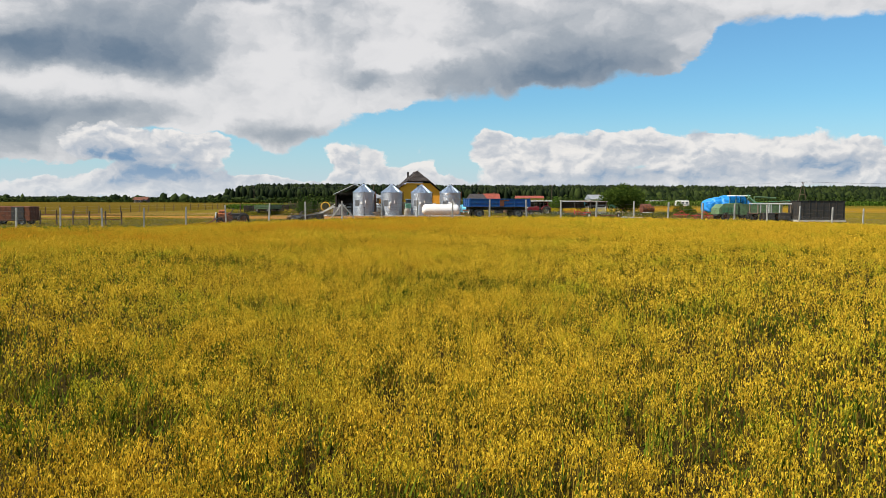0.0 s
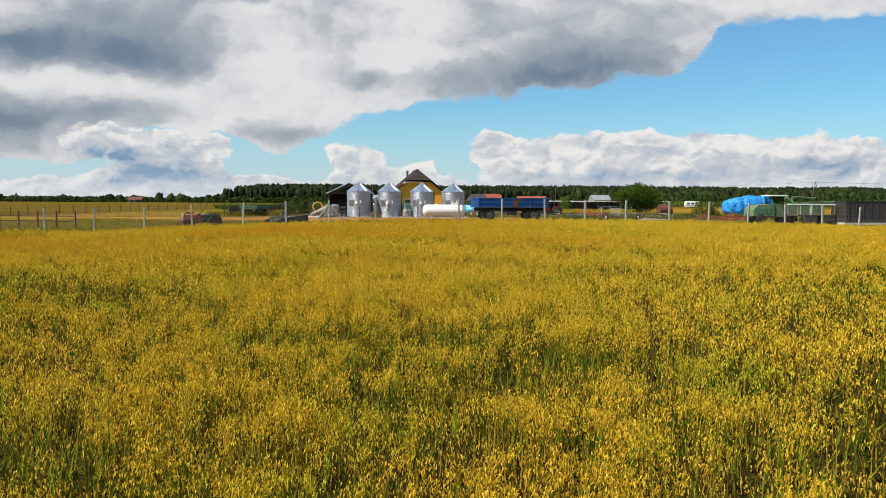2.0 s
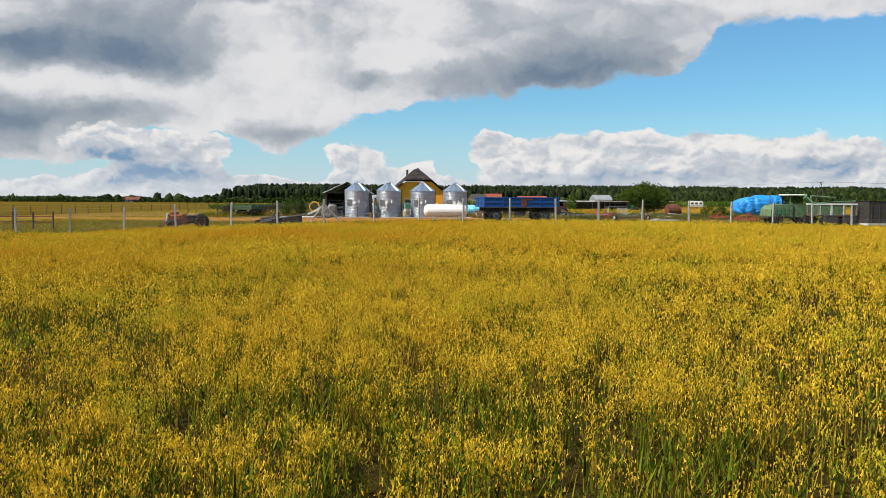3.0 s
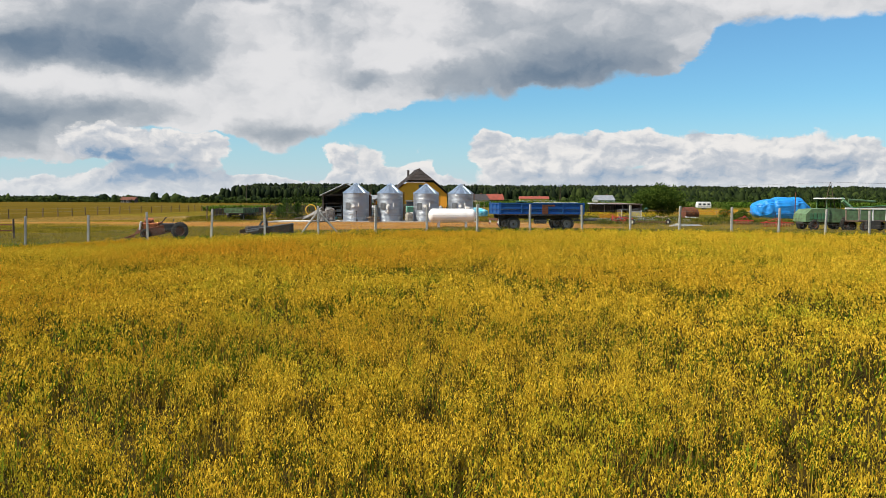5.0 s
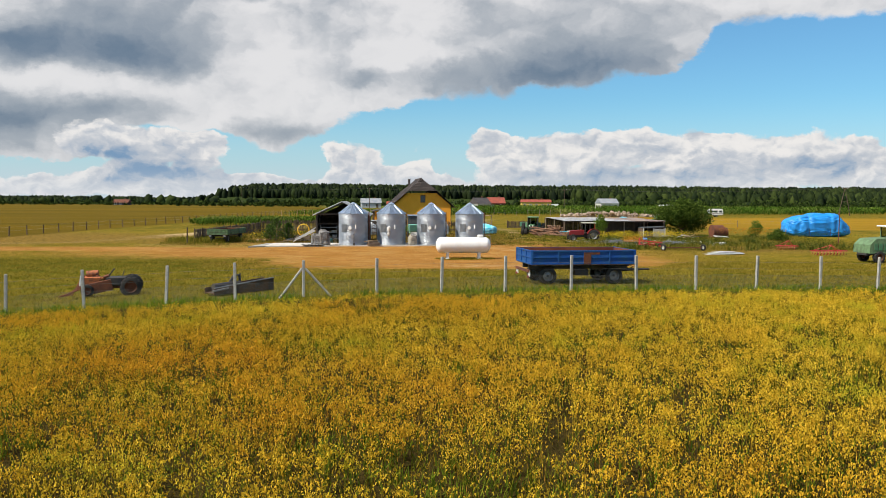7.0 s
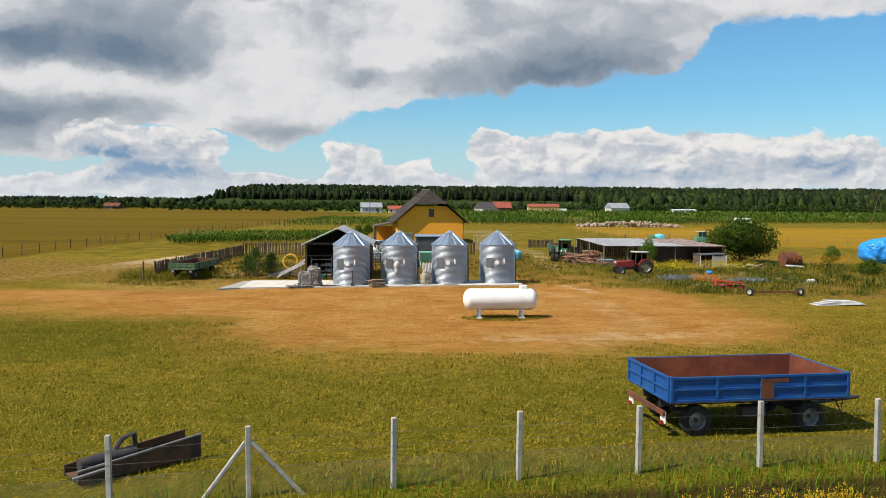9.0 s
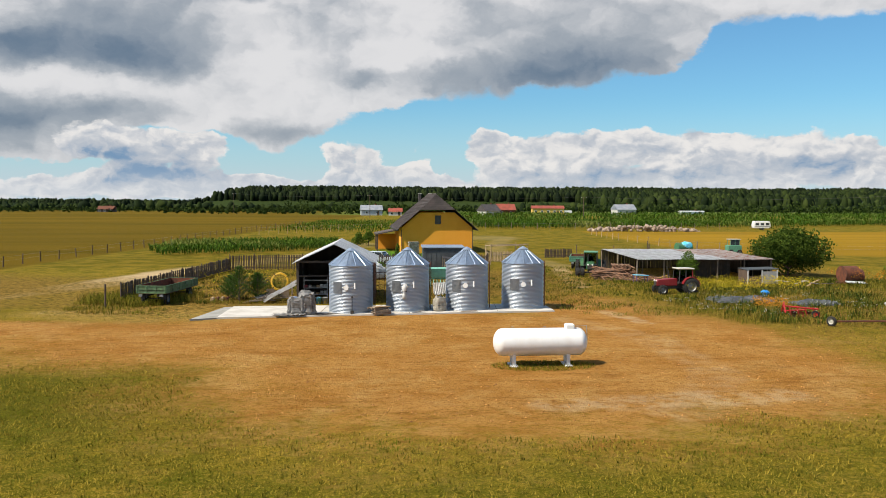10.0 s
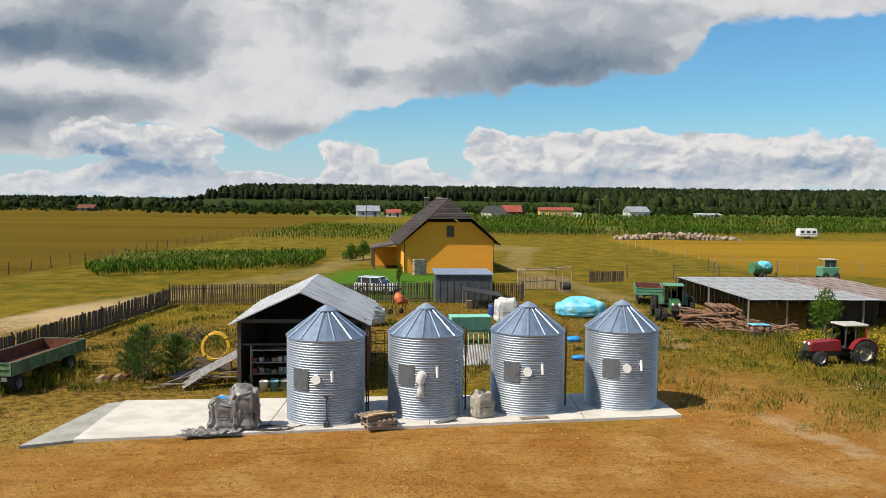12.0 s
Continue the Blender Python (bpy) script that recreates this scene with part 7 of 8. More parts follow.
def old_combine():
    t = thing("old_combine", 36.3, 102.6, gz(38, 103), 4, "pale green old combine with a white-roofed cab", "combine")
    part("rear_hood", prism(bmesh.new(), [(0, 0.75), (2.2, 0.75), (2.2, 1.95), (0.5, 1.85), (0.05, 1.4)], 0, 2.1), PALEGREEN, t)
    part("main_body", prism(bmesh.new(), [(2.2, 0.7), (5.0, 0.7), (5.0, 1.7), (2.2, 2.0)], 0.1, 2.0), PALEGREEN, t)
    for k in range(4):
        part("louvre", B((0.5 + 0.4 * k, -0.02, 1.25), (0.28, 0.03, 0.5)), GREEN, t)
    for px in (2.1, 3.4):
        for py in (0.3, 1.8):
            part("cab_post", B((px, py, 2.2), (0.08, 0.08, 1.1)), PALEGREEN, t)
    part("cab_pane", B((2.75, 0.3, 2.25), (1.2, 0.02, 0.9)), CAB_GLASS, t)
    part("cab_pane", B((2.08, 1.05, 2.25), (0.02, 1.4, 0.9)), CAB_GLASS, t)
    part("cab_roof", B((2.75, 1.05, 2.8), (1.9, 1.9, 0.12), (0, 0, 0), 0.04), WHITE, t, "white cab roof")
    bm = bmesh.new()
    for o in (-0.16, 0.16):
        tube(bm, [(3.3, -0.2 + o, 2.75 + o), (4.2, -0.3 + o, 1.9 + o), (6.0, -0.5 + o, 0.35 + o)], 0.05, 5)
    for k in range(9):
        u = k / 8
        tube(bm, [(3.3 + 2.7 * u, -0.36 - 0.3 * u, 2.6 - 2.4 * u), (3.3 + 2.7 * u, -0.04 - 0.3 * u, 2.92 - 2.4 * u)], 0.03, 4)
    part("elevator", bm, GREEN, t, "green lattice elevator arm")
    part("elevator_trough", tube(bmesh.new(), [(3.4, 0.05, 2.6), (6.1, -0.2, 0.45)], 0.2, 8), PALEGREEN, t)
    part("grain_pipe", tube(bmesh.new(), [(4.6, 1.0, 1.7), (4.6, 1.0, 2.7), (7.4, 1.4, 2.55)], 0.1, 7), PALEGREEN, t)
    for px, rr in ((0.8, 0.45), (3.9, 0.62)):
        for py, s in ((0.05, -1), (2.0, 1)):
            wheel("wheel", t, (px, py, rr), rr, 0.36, 0.2, RUST, s, 12)
    part("axle", B((3.9, 1, 0.55), (0.2, 1.9, 0.16)), DARK, t)
    part("chassis", B((2.4, 1.0, 0.66), (4.8, 1.2, 0.16)), DARK, t)


old_combine()


def hay_wagon():
    t = thing("hay_wagon", 39.4, 99.6, gz(41, 100), 3, "wooden wagon frame with a white top rail", "wagon")
    part("deck", B((1.9, 1.0, 0.85), (3.8, 2.0, 0.12)), DARKWOOD, t)
    for px in (0.05, 1.3, 2.5, 3.75):
        for py in (0.05, 1.95):
            part("stake", B((px, py, 1.35), (0.1, 0.08, 1.1)), WHITETARP if px in (1.3, 2.5) else WOOD, t)
    part("top_rail", B((1.9, 0.05, 1.92), (3.9, 0.12, 0.14)), WHITE, t, "white painted top rail")
    part("top_rail", B((1.9, 1.95, 1.92), (3.9, 0.12, 0.14)), WHITE, t, "white painted top rail")
    part("side_panel", B((1.9, 1.95, 1.35), (3.7, 0.04, 0.9)), PALEGREEN, t)
    part("front_box", B((1.2, -0.05, 0.55), (1.3, 0.4, 0.7), (0, 0, 0), 0.03), DARK, t)
    part("front_box", B((3.0, -0.05, 0.55), (1.2, 0.4, 0.7), (0, 0, 0), 0.03), DARK, t)
    for px in (0.6, 3.2):
        for py, s in ((0.1, -1), (1.9, 1)):
            wheel("wheel", t, (px, py, 0.4), 0.4, 0.2, 0.12, RUST, s)
    for k in range(6):
        part("hay_rake", tube(bmesh.new(), [(-0.6 + 0.3 * k, 0.2 * k, 2.0), (3.6 + 0.2 * k, 0.3 * k, 2.25 - 0.05 * k)], 0.035, 4), WOOD if k % 2 else GREEN, t)


hay_wagon()
t = thing("dark_trailer_box", 43.6, 98.6, gz(45, 99), 5, "black box body standing on a pale base", "container")
part("body", B((2.6, 1.2, 1.22), (5.2, 2.4, 2.0), (0, 0, 0), 0.04), DARK, t)
part("base", B((2.6, 1.2, 0.12), (5.4, 2.5, 0.2)), CONCRETE, t, "pale concrete base strip")
for k in range(7):
    part("rib", B((0.3 + 0.77 * k, -0.03, 1.22), (0.06, 0.06, 1.95)), DARK, t)
part("roof_edge", B((2.6, 1.2, 2.25), (5.3, 2.5, 0.06)), DARK, t)
# black box and pens far to the left of the field
t = thing("cattle_box", -33.2, 81.5, gz(-32, 81), 0, "dark rusty box trailer beside a pen", "box trailer")
part("body", B((1.8, 0.9, 0.95), (3.6, 1.8, 1.2), (0, 0, 0), 0.04), RUST, t)
part("door", B((2.6, -0.02, 0.95), (1.0, 0.04, 1.1)), DARK, t)
for px in (0.6, 2.9):
    wheel("wheel", t, (px, 0.05, 0.35), 0.35, 0.2, 0.12, STEEL, -1)
    wheel("wheel", t, (px, 1.75, 0.35), 0.35, 0.2, 0.12, STEEL, 1)
t = thing("rail_pen", -29.0, 82.0, 0, 0, "low pen of brown rails and posts", "pen")
for k in range(6):
    part("post", C((1.3 * k, 0.1 * k, gz(-29 + 1.3 * k, 82)), (1.3 * k, 0.1 * k, gz(-29 + 1.3 * k, 82) + 1.2), 0.06, None, 6), DARKWOOD, t)
for z in (0.5, 0.85):
    part("rail", tube(bmesh.new(), [(0, 0, gz(-29, 82) + z), (6.5, 0.5, gz(-22.5, 82.5) + z)], 0.04, 5), RUST, t)


# ---------- wrecks by the fence ----------
OLDORANGE = mat("rusted_orange_paint", (0.42, 0.12, 0.03), 0.75, 0.0, (0.14, 0.05, 0.025), 5, 30, 0.3, 0.2)


def tractor_wreck():
    x, y = -13.9, 78.6
    t = thing("tractor_wreck", x, y, gz(x + 1, y), 14, "rusty stripped tractor wreck in the grass", "tractor wreck")
    part("engine", B((0.6, 0.3, 0.62), (0.75, 0.5, 0.55), (0, 0, 0), 0.05), OLDORANGE, t, "faded orange engine block")
    part("tank", shade_smooth(C((0.35, 0.3, 0.98), (0.85, 0.3, 1.02), 0.17, None, 12)), OLDORANGE, t)
    r = random.Random(12)
    for k in range(14):
        a = Vector((r.uniform(0.1, 2.0), r.uniform(-0.1, 0.7), r.uniform(0.35, 0.8)))
        part("broken_rod", tube(bmesh.new(), [a, a + Vector((r.uniform(-0.4, 0.4), r.uniform(-0.2, 0.2), r.uniform(0.05, 0.4)))], r.uniform(0.015, 0.04), 5), (RUST, OLDORANGE, DARK)[k % 3], t)
    for k in range(6):
        part("casting", B((0.3 + 0.3 * k, 0.05 + r.uniform(0, 0.5), 0.5 + r.uniform(0, 0.35)), (r.uniform(0.15, 0.35), 0.2, r.uniform(0.12, 0.3)), (r.uniform(-30, 30), r.uniform(-30, 30), 0), 0.03), (RUST, DARK, OLDORANGE)[k % 3], t)
    part("chassis", B((1.3, 0.3, 0.45), (2.2, 0.36, 0.25), (0, -3, 0), 0.03), RUST, t)
    part("gearbox", B((1.6, 0.3, 0.66), (0.9, 0.5, 0.42), (0, 0, 0), 0.05), DARK, t)
    part("radiator", B((0.12, 0.3, 0.7), (0.1, 0.55, 0.55), (0, 8, 0), 0.02), WHITETARP, t)
    part("steering_column", tube(bmesh.new(), [(1.2, 0.3, 0.8), (1.5, 0.3, 1.2), (1.55, 0.3, 1.22)], 0.03, 5), DARK, t)
    part("lever", tube(bmesh.new(), [(1.85, 0.2, 0.8), (1.95, 0.2, 1.15)], 0.02, 4), DARK, t)
    wheel("rear_wheel", t, (2.25, -0.25, 0.45), 0.45, 0.3, 0.15, RUST, -1, 14)
    wheel("rear_wheel", t, (2.25, 0.95, 0.45), 0.45, 0.3, 0.15, RUST, 1, 14)
    wheel("front_wheel", t, (0.4, -0.1, 0.28), 0.28, 0.15, 0.1, RUST, -1)
    for k in range(5):
        part("linkage_bar", tube(bmesh.new(), [(0.5 - 0.1 * k, 0.05 * k, 0.5 + 0.06 * k), (-0.75 + 0.12 * k, -0.35 + 0.1 * k, 0.06)], 0.03, 5), RUST, t)
    part("belt_guard", B((1.0, -0.02, 0.45), (0.9, 0.05, 0.5), (0, -12, 0), 0.02), RUST, t)


tractor_wreck()


def header_wreck():
    x, y = -7.4, 76.5
    t = thing("header_table", x, y, gz(x + 1.2, y + 0.7), 41, "dark rusty harvester table lying in grass", "harvester part")
    rustd = mat("dark_rust", (0.11, 0.055, 0.025), 0.95, 0, (0.05, 0.04, 0.03), 3, 30, 0.3, 0.3)
    part("panel", prism(bmesh.new(), [(0, 0.02), (2.95, 0.05), (2.95, 0.6), (0, 0.3)], 0.0, 0.05), rustd, t)
    part("panel", prism(bmesh.new(), [(0, 0.02), (2.95, 0.05), (2.95, 0.56), (0, 0.28)], 0.8, 0.85), rustd, t)
    part("floor_sheet", B((1.37, 0.42, 0.08), (2.7, 0.8, 0.04)), rustd, t)
    part("rim", tube(bmesh.new(), [(0, 0, 0.31), (2.95, 0, 0.61)], 0.03, 5), STEEL, t)
    part("auger", shade_smooth(C((0.2, 0.45, 0.3), (1.5, 0.45, 0.36), 0.17, None, 12)), DARK, t)
    part("mount", tube(bmesh.new(), [(0.9, 0.5, 0.3), (1.2, 0.5, 0.72), (1.5, 0.5, 0.8), (1.55, 0.5, 0.3)], 0.06, 6), DARK, t)
    part("cutter_bar", tube(bmesh.new(), [(-0.15, -0.1, 0.2), (0.6, -0.15, 0.3)], 0.04, 5), STEEL, t)


header_wreck()

# ---------- bushes and small trees ----------
PINE_LEAF = plant_mat("pine_needles", (0.025, 0.06, 0.012), (0.11, 0.18, 0.035), None, 0.1, 0.15)
LIGHT_LEAF = plant_mat("young_leaves", (0.05, 0.10, 0.012), (0.13, 0.2, 0.03), None, 0.1, 0.3)
BARK = mat("bark", (0.1, 0.075, 0.05), 0.95, 0, (0.06, 0.045, 0.03), 5, 40, 0.3, 0.5)


def shrub(name, x, y, h, w, material, label, category, n=5000, leaf=0.09, seed=1, lobes=5, foot=0.12):
    z = gz(x, y)
    t = thing(name, x, y, z, 0, label, category)
    q = random.Random(seed)
    part("trunk", C((0, 0, -0.1), (0.05, 0, h * 0.45), 0.02 * h + 0.03, 0.015 * h, 8), BARK, t)
    cl = []
    for k in range(lobes):
        a = 2 * math.pi * k / lobes + q.uniform(-0.4, 0.4)
        rr = w * 0.5 * q.uniform(0.35, 0.62)
        c = (rr * math.cos(a), rr * math.sin(a), h * q.uniform(0.32, 0.66))
        part("limb", tube(bmesh.new(), [(0.02, 0, h * 0.15), (c[0] * 0.6, c[1] * 0.6, c[2] * 0.75), c], 0.012 * h, 5), BARK, t)
        cl.append(leaf_cloud(n // (lobes + 1), c, (w * 0.3, w * 0.3, h * q.uniform(0.24, 0.34)), leaf, seed * 10 + k))
    cl.append(leaf_cloud(n // (lobes + 1), (0.05 * w, 0, h * 0.72), (w * 0.3, w * 0.3, h * 0.3), leaf, seed * 10 + 9))
    v, f = join(cl)
    v[:, 2] = np.maximum(v[:, 2], foot * rng.uniform(0.3, 2.0, len(v)))
    bulk("crown", v, f, material, t)


shrub("shade_bush", 37.9, 150.5, 5.0, 6.8, BUSH_LEAF, "broad dark green bush beside the wood shed", "bush", 14000, 0.13, 3, 8)
shrub("young_tree", 25.4, 144.3, 2.9, 1.9, LIGHT_LEAF, "young leafy tree before the shed front", "tree", 3000, 0.07, 4, 5)


def pine(x, y, h, w, label, seed):
    """A young pine: whorls of rising branches set with needles."""
    t = thing("pine_bush", x, y, gz(x, y), 0, label, "bush", "young pines")
    r = np.random.default_rng(seed)
    part("trunk", C((0, 0, -0.1), (0.03, 0, h * 0.92), 0.05, 0.012, 7), BARK, t)
    lst = []
    for k in range(11):
        z = h * (0.06 + 0.82 * k / 11)
        for j in range(7):
            a = 2 * math.pi * j / 7 + r.uniform(-0.4, 0.4)
            ln = w * 0.62 * (1 - (k / 12) ** 1.5) * r.uniform(0.6, 1.15)
            tip = Vector((ln * math.cos(a), ln * math.sin(a), z + ln * r.uniform(0.35, 0.8)))
            if j % 2 == 0:
                part("limb", tube(bmesh.new(), [(0, 0, z), tip * 0.5 + Vector((0, 0, z * 0.5 - 0.03)), tip], 0.012, 3), BARK, t)
            n = 75
            u = r.uniform(0.2, 1.05, n)
            p = np.array([0, 0, z])[None] * (1 - u[:, None]) + np.array(tip)[None] * u[:, None] + r.normal(0, 0.035, (n, 3))
            lst.append(sprays(p, a + r.normal(0, 1.0, n), r.uniform(0.09, 0.2, n), r.uniform(0.008, 0.018, n), r.uniform(0, 0.5, n), r.uniform(0.2, 1.0, n)))
    bulk("crown", *join(lst), PINE_LEAF, t)


pine(-12.7, 130.5, 2.9, 2.0, "bushy young pine by the scrap heap", 5)
pine(-11.5, 131.3, 2.3, 1.7, "smaller young pine by the scrap heap", 6)
pine(-13.5, 131.6, 2.0, 1.6, "low young pine beside a taller one", 8)
shrub("small_bush", 46.0, 146.0, 2.2, 1.8, LIGHT_LEAF, "small green bush at the field edge", "bush", 2200, 0.08, 7, 5)
shrub("small_bush", 43.5, 134.0, 1.5, 2.2, BUSH_LEAF, "low green bush among the tall weeds", "bush", 2200, 0.08, 8, 5)
shrub("garden_tree", -7.6, 203.0, 2.3, 1.9, LIGHT_LEAF, "small young garden tree by the sandy lane", "tree", 1600, 0.1, 9, 4)
shrub("garden_tree", -6.0, 205.0, 2.6, 1.9, LIGHT_LEAF, "small young garden tree beside the porch", "tree", 1600, 0.1, 10, 4)
shrub("lawn_sapling", -1.3, 176.0, 1.8, 0.7, LIGHT_LEAF, "thin staked sapling on the lawn", "tree", 700, 0.07, 11, 3)
q = random.Random(3)
for k in range(14):
    ob = thing("brush_branch", -13.8 + q.uniform(-1.6, 1.6), 141.5 + q.uniform(-1.2, 1.2), 0, q.uniform(0, 360), "dry dark branch on the brush pile", "branch", "brush pile")
    l = q.uniform(0.8, 1.8)
    part("stem", tube(bmesh.new(), [(-l / 2, 0, 0.1), (0, q.uniform(-0.2, 0.2), 0.3 + q.uniform(0, 0.5)), (l / 2, 0.1, 0.15)], 0.03, 4), BARK, ob)
    part("twig", tube(bmesh.new(), [(0, 0, 0.3), (0.3, 0.3, 0.75)], 0.015, 4), BARK, ob)


# ---------- grasses and weeds ----------
GRASS = plant_mat("meadow_grass", (0.045, 0.055, 0.005), (0.42, 0.30, 0.04), (0.13, 0.135, 0.010), 0.45, 0.3)
TALLGRASS = plant_mat("tall_grass", (0.045, 0.06, 0.006), (0.27, 0.23, 0.028), (0.34, 0.23, 0.045), 0.3, 0.3)
VERGE = plant_mat("verge_grass", (0.035, 0.09, 0.005), (0.17, 0.26, 0.016), (0.27, 0.22, 0.03), 0.3, 0.35)
DRYWEED = plant_mat("dry_weeds", (0.07, 0.055, 0.01), (0.42, 0.26, 0.05), (0.12, 0.13, 0.02), 0.3, 0.3)
YELLOWFLOWER = plant_mat("yellow_flowers", (0.5, 0.36, 0.01), (0.7, 0.55, 0.04), None, 0.3, 0.3)
WHITEFLOWER = plant_mat("white_flowers", (0.5, 0.5, 0.42), (0.75, 0.75, 0.66), None, 0.3, 0.2)
ORANGEFLOWER = plant_mat("orange_flowers", (0.5, 0.16, 0.02), (0.6, 0.3, 0.03), None, 0.3, 0.2)


def yard_bare(x, y):
    """True where the sand is bare."""
    b = np.zeros(len(x), bool)
    for cx, cy, rx, ry in YARD:
        b |= ((x - cx) / rx) ** 2 + ((y - cy) / ry) ** 2 + 0.25 * field_noise(x, y, 2.0, 5.0) < 0.95
    return b


def tufts(n, x0, x1, y0, y1, h0, h1, w, keep, lean=0.5):
    x, y = rng.uniform(x0, x1, n), rng.uniform(y0, y1, n)
    ok = keep(x, y)
    x, y = x[ok], y[ok]
    m = len(x)
    b = np.stack([x, y, ground_z(x, y) - 0.01], 1)
    return (sprays if h1 < 0.21 else ribbons)(b, rng.uniform(0, 6.28, m), rng.uniform(h0, h1, m), w * rng.uniform(0.7, 1.3, m), rng.uniform(0.1, 0.7, m), rng.uniform(0.05, lean, m))


def make_grass():
    meadow = [tufts(330000, -34, 40, 76.5, 104, 0.06, 0.19, 0.024, lambda x, y: (y > fence_y(x) + 0.5) & ~yard_bare(x, y) & (rng.uniform(-0.9, 0.75, len(x)) < field_noise(x, y, 0.34, 3.0) + 0.3 * field_noise(x, y, 1.6, 1.0)), 0.9)]
    meadow.append(tufts(52000, -34, 30, 98, 126, 0.05, 0.16, 0.028, lambda x, y: ~yard_bare(x, y) & ((np.abs(x + 1.5) > 12) | (y < 120)), 0.9))
    meadow.append(tufts(5000, 3.2, 8.0, 104.8, 107.4, 0.06, 0.2, 0.02, lambda x, y: ((x - 5.6) / 2.4) ** 2 + ((y - 106.1) / 1.2) ** 2 < 1, 0.6))
    meadow.append(tufts(2600, -20, 20, 105, 121, 0.04, 0.1, 0.02, lambda x, y: field_noise(x, y, 2.5, 7.0) > 0.45, 0.9))
    bulk("meadow_grass", *join(meadow), GRASS, None, "short dry mown grass between fence and yard", "grass")
    verge = [tufts(56000, -30, 34, 70, 83, 0.12, 0.36, 0.02, lambda x, y: (np.abs(y - fence_y(x) + 0.9) < 1.6 + 0.3 * field_noise(x, y, 1.0, 2.0)), 0.45)]
    bulk("verge_grass", *join(verge), VERGE, None, "fresh green grass strip along the fence foot", "grass")
    tall = []
    tall.append(tufts(40000, 18.5, 52, 118, 147, 0.14, 0.5, 0.022, lambda x, y: (x > 18 + (132 - y) * 0.12) & (field_noise(x, y, 2.2, 3.0) > -0.5), 0.5))
    tall.append(tufts(5000, -24.5, -15.5, 127.5, 135.5, 0.25, 0.75, 0.03, lambda x, y: ((x + 20) / 4.5) ** 2 + ((y - 131.5) / 4.0) ** 2 < 1, 0.5))
    tall.append(tufts(7000, -24, -10, 123.5, 131, 0.1, 0.4, 0.03, lambda x, y: (field_noise(x, y, 1.5, 2.0) > 0.1) & ((x < -16.5) | (y > 129.0)), 0.6))
    tall.append(tufts(22000, 10, 24, 122, 162, 0.08, 0.34, 0.03, lambda x, y: field_noise(x, y, 1.8, 4.0) > 0.0, 0.6))
    dry = []
    dry.append(tufts(34000, -24, 14, 128.5, 159, 0.08, 0.36, 0.022, lambda x, y: ~((x > -8.4) & (x < -2.8) & (y > 129) & (y < 136.4)) & (field_noise(x, y, 2.0, 8.0) > -0.35) & ~((x < -20) & (y > 137)), 0.5))
    bulk("dry_weeds", *join(dry), DRYWEED, None, "dry brown weeds and grass behind the bins", "weeds")
    bulk("tall_grass", *join(tall), TALLGRASS, None, "tall uncut grass and weeds along fence and scrap", "grass")


def flowers(name, n, x0, x1, y0, y1, h, leaf, keep, material, label):
    x, y = rng.uniform(x0, x1, n), rng.uniform(y0, y1, n)
    ok = keep(x, y)
    x, y = x[ok], y[ok]
    p = np.stack([x, y, ground_z(x, y) + h * rng.uniform(0.55, 1.1, len(x))], 1)
    bulk(name, *leaf_quads(p, leaf, rng), material, None, label, "flowers")


WEEDLEAF = plant_mat("broad_weeds", (0.02, 0.035, 0.005), (0.10, 0.13, 0.02), (0.2, 0.16, 0.03), 0.4, 0.25)


def weed_clumps(n, x0, x1, y0, y1, keep, h0, h1):
    """Leafy weeds in separate clumps."""
    x, y = rng.uniform(x0, x1, n), rng.uniform(y0, y1, n)
    ok = keep(x, y)
    x, y = x[ok], y[ok]
    per = 26
    size = np.repeat(rng.uniform(0.16, 0.5, len(x)), per)
    x, y = np.repeat(x, per) + rng.normal(0, 1, len(size)) * size, np.repeat(y, per) + rng.normal(0, 1, len(size)) * size
    p = np.stack([x, y, ground_z(x, y)], 1)
    return ribbons(p, rng.uniform(0, 6.28, len(x)), rng.uniform(h0, h1, len(x)), rng.uniform(0.025, 0.06, len(x)), rng.uniform(0.1, 0.9, len(x)), rng.uniform(0.1, 0.7, len(x)))


def not_barn(x, y):
    return ~((x > -8.8) & (x < -2.4) & (y > 128.4) & (y < 137))


make_grass()
bulk("weed_clumps", *join([
    weed_clumps(300, -20, -9, 129.3, 156, lambda x, y: (x > -19.6 + 0.1 * (y - 131)) & (field_noise(x, y, 2.4, 5.0) > -0.1), 0.12, 0.42),
    weed_clumps(200, -9, 13, 129.5, 156, lambda x, y: not_barn(x, y) & (field_noise(x, y, 2.0, 9.0) > 0.0), 0.1, 0.4),
    weed_clumps(150, 12.5, 21, 126, 158, lambda x, y: field_noise(x, y, 1.6, 6.0) > 0.1, 0.08, 0.3),
    weed_clumps(520, 19, 46, 118, 146, lambda x, y: (x > 19 + (132 - y) * 0.2) & (field_noise(x, y, 2.6, 2.0) > -0.3), 0.15, 0.7)]), WEEDLEAF, None, "dark green leafy weeds in clumps about the yard", "weeds")
flowers("yellow_tansy", 2600, -23, -9, 131, 156, 0.6, 0.04, lambda x, y: field_noise(x, y, 1.9, 4.5) > 0.05, YELLOWFLOWER, "small yellow flowers in the weeds by the fence")
flowers("goldenrod", 4600, 20, 35, 131, 142, 0.95, 0.05, lambda x, y: field_noise(x, y, 2.0, 1.5) + 0.5 - ((x - 27) / 7.5) ** 2 - ((y - 137) / 4.5) ** 2 > -0.35, YELLOWFLOWER, "yellow goldenrod in bloom among the weeds")
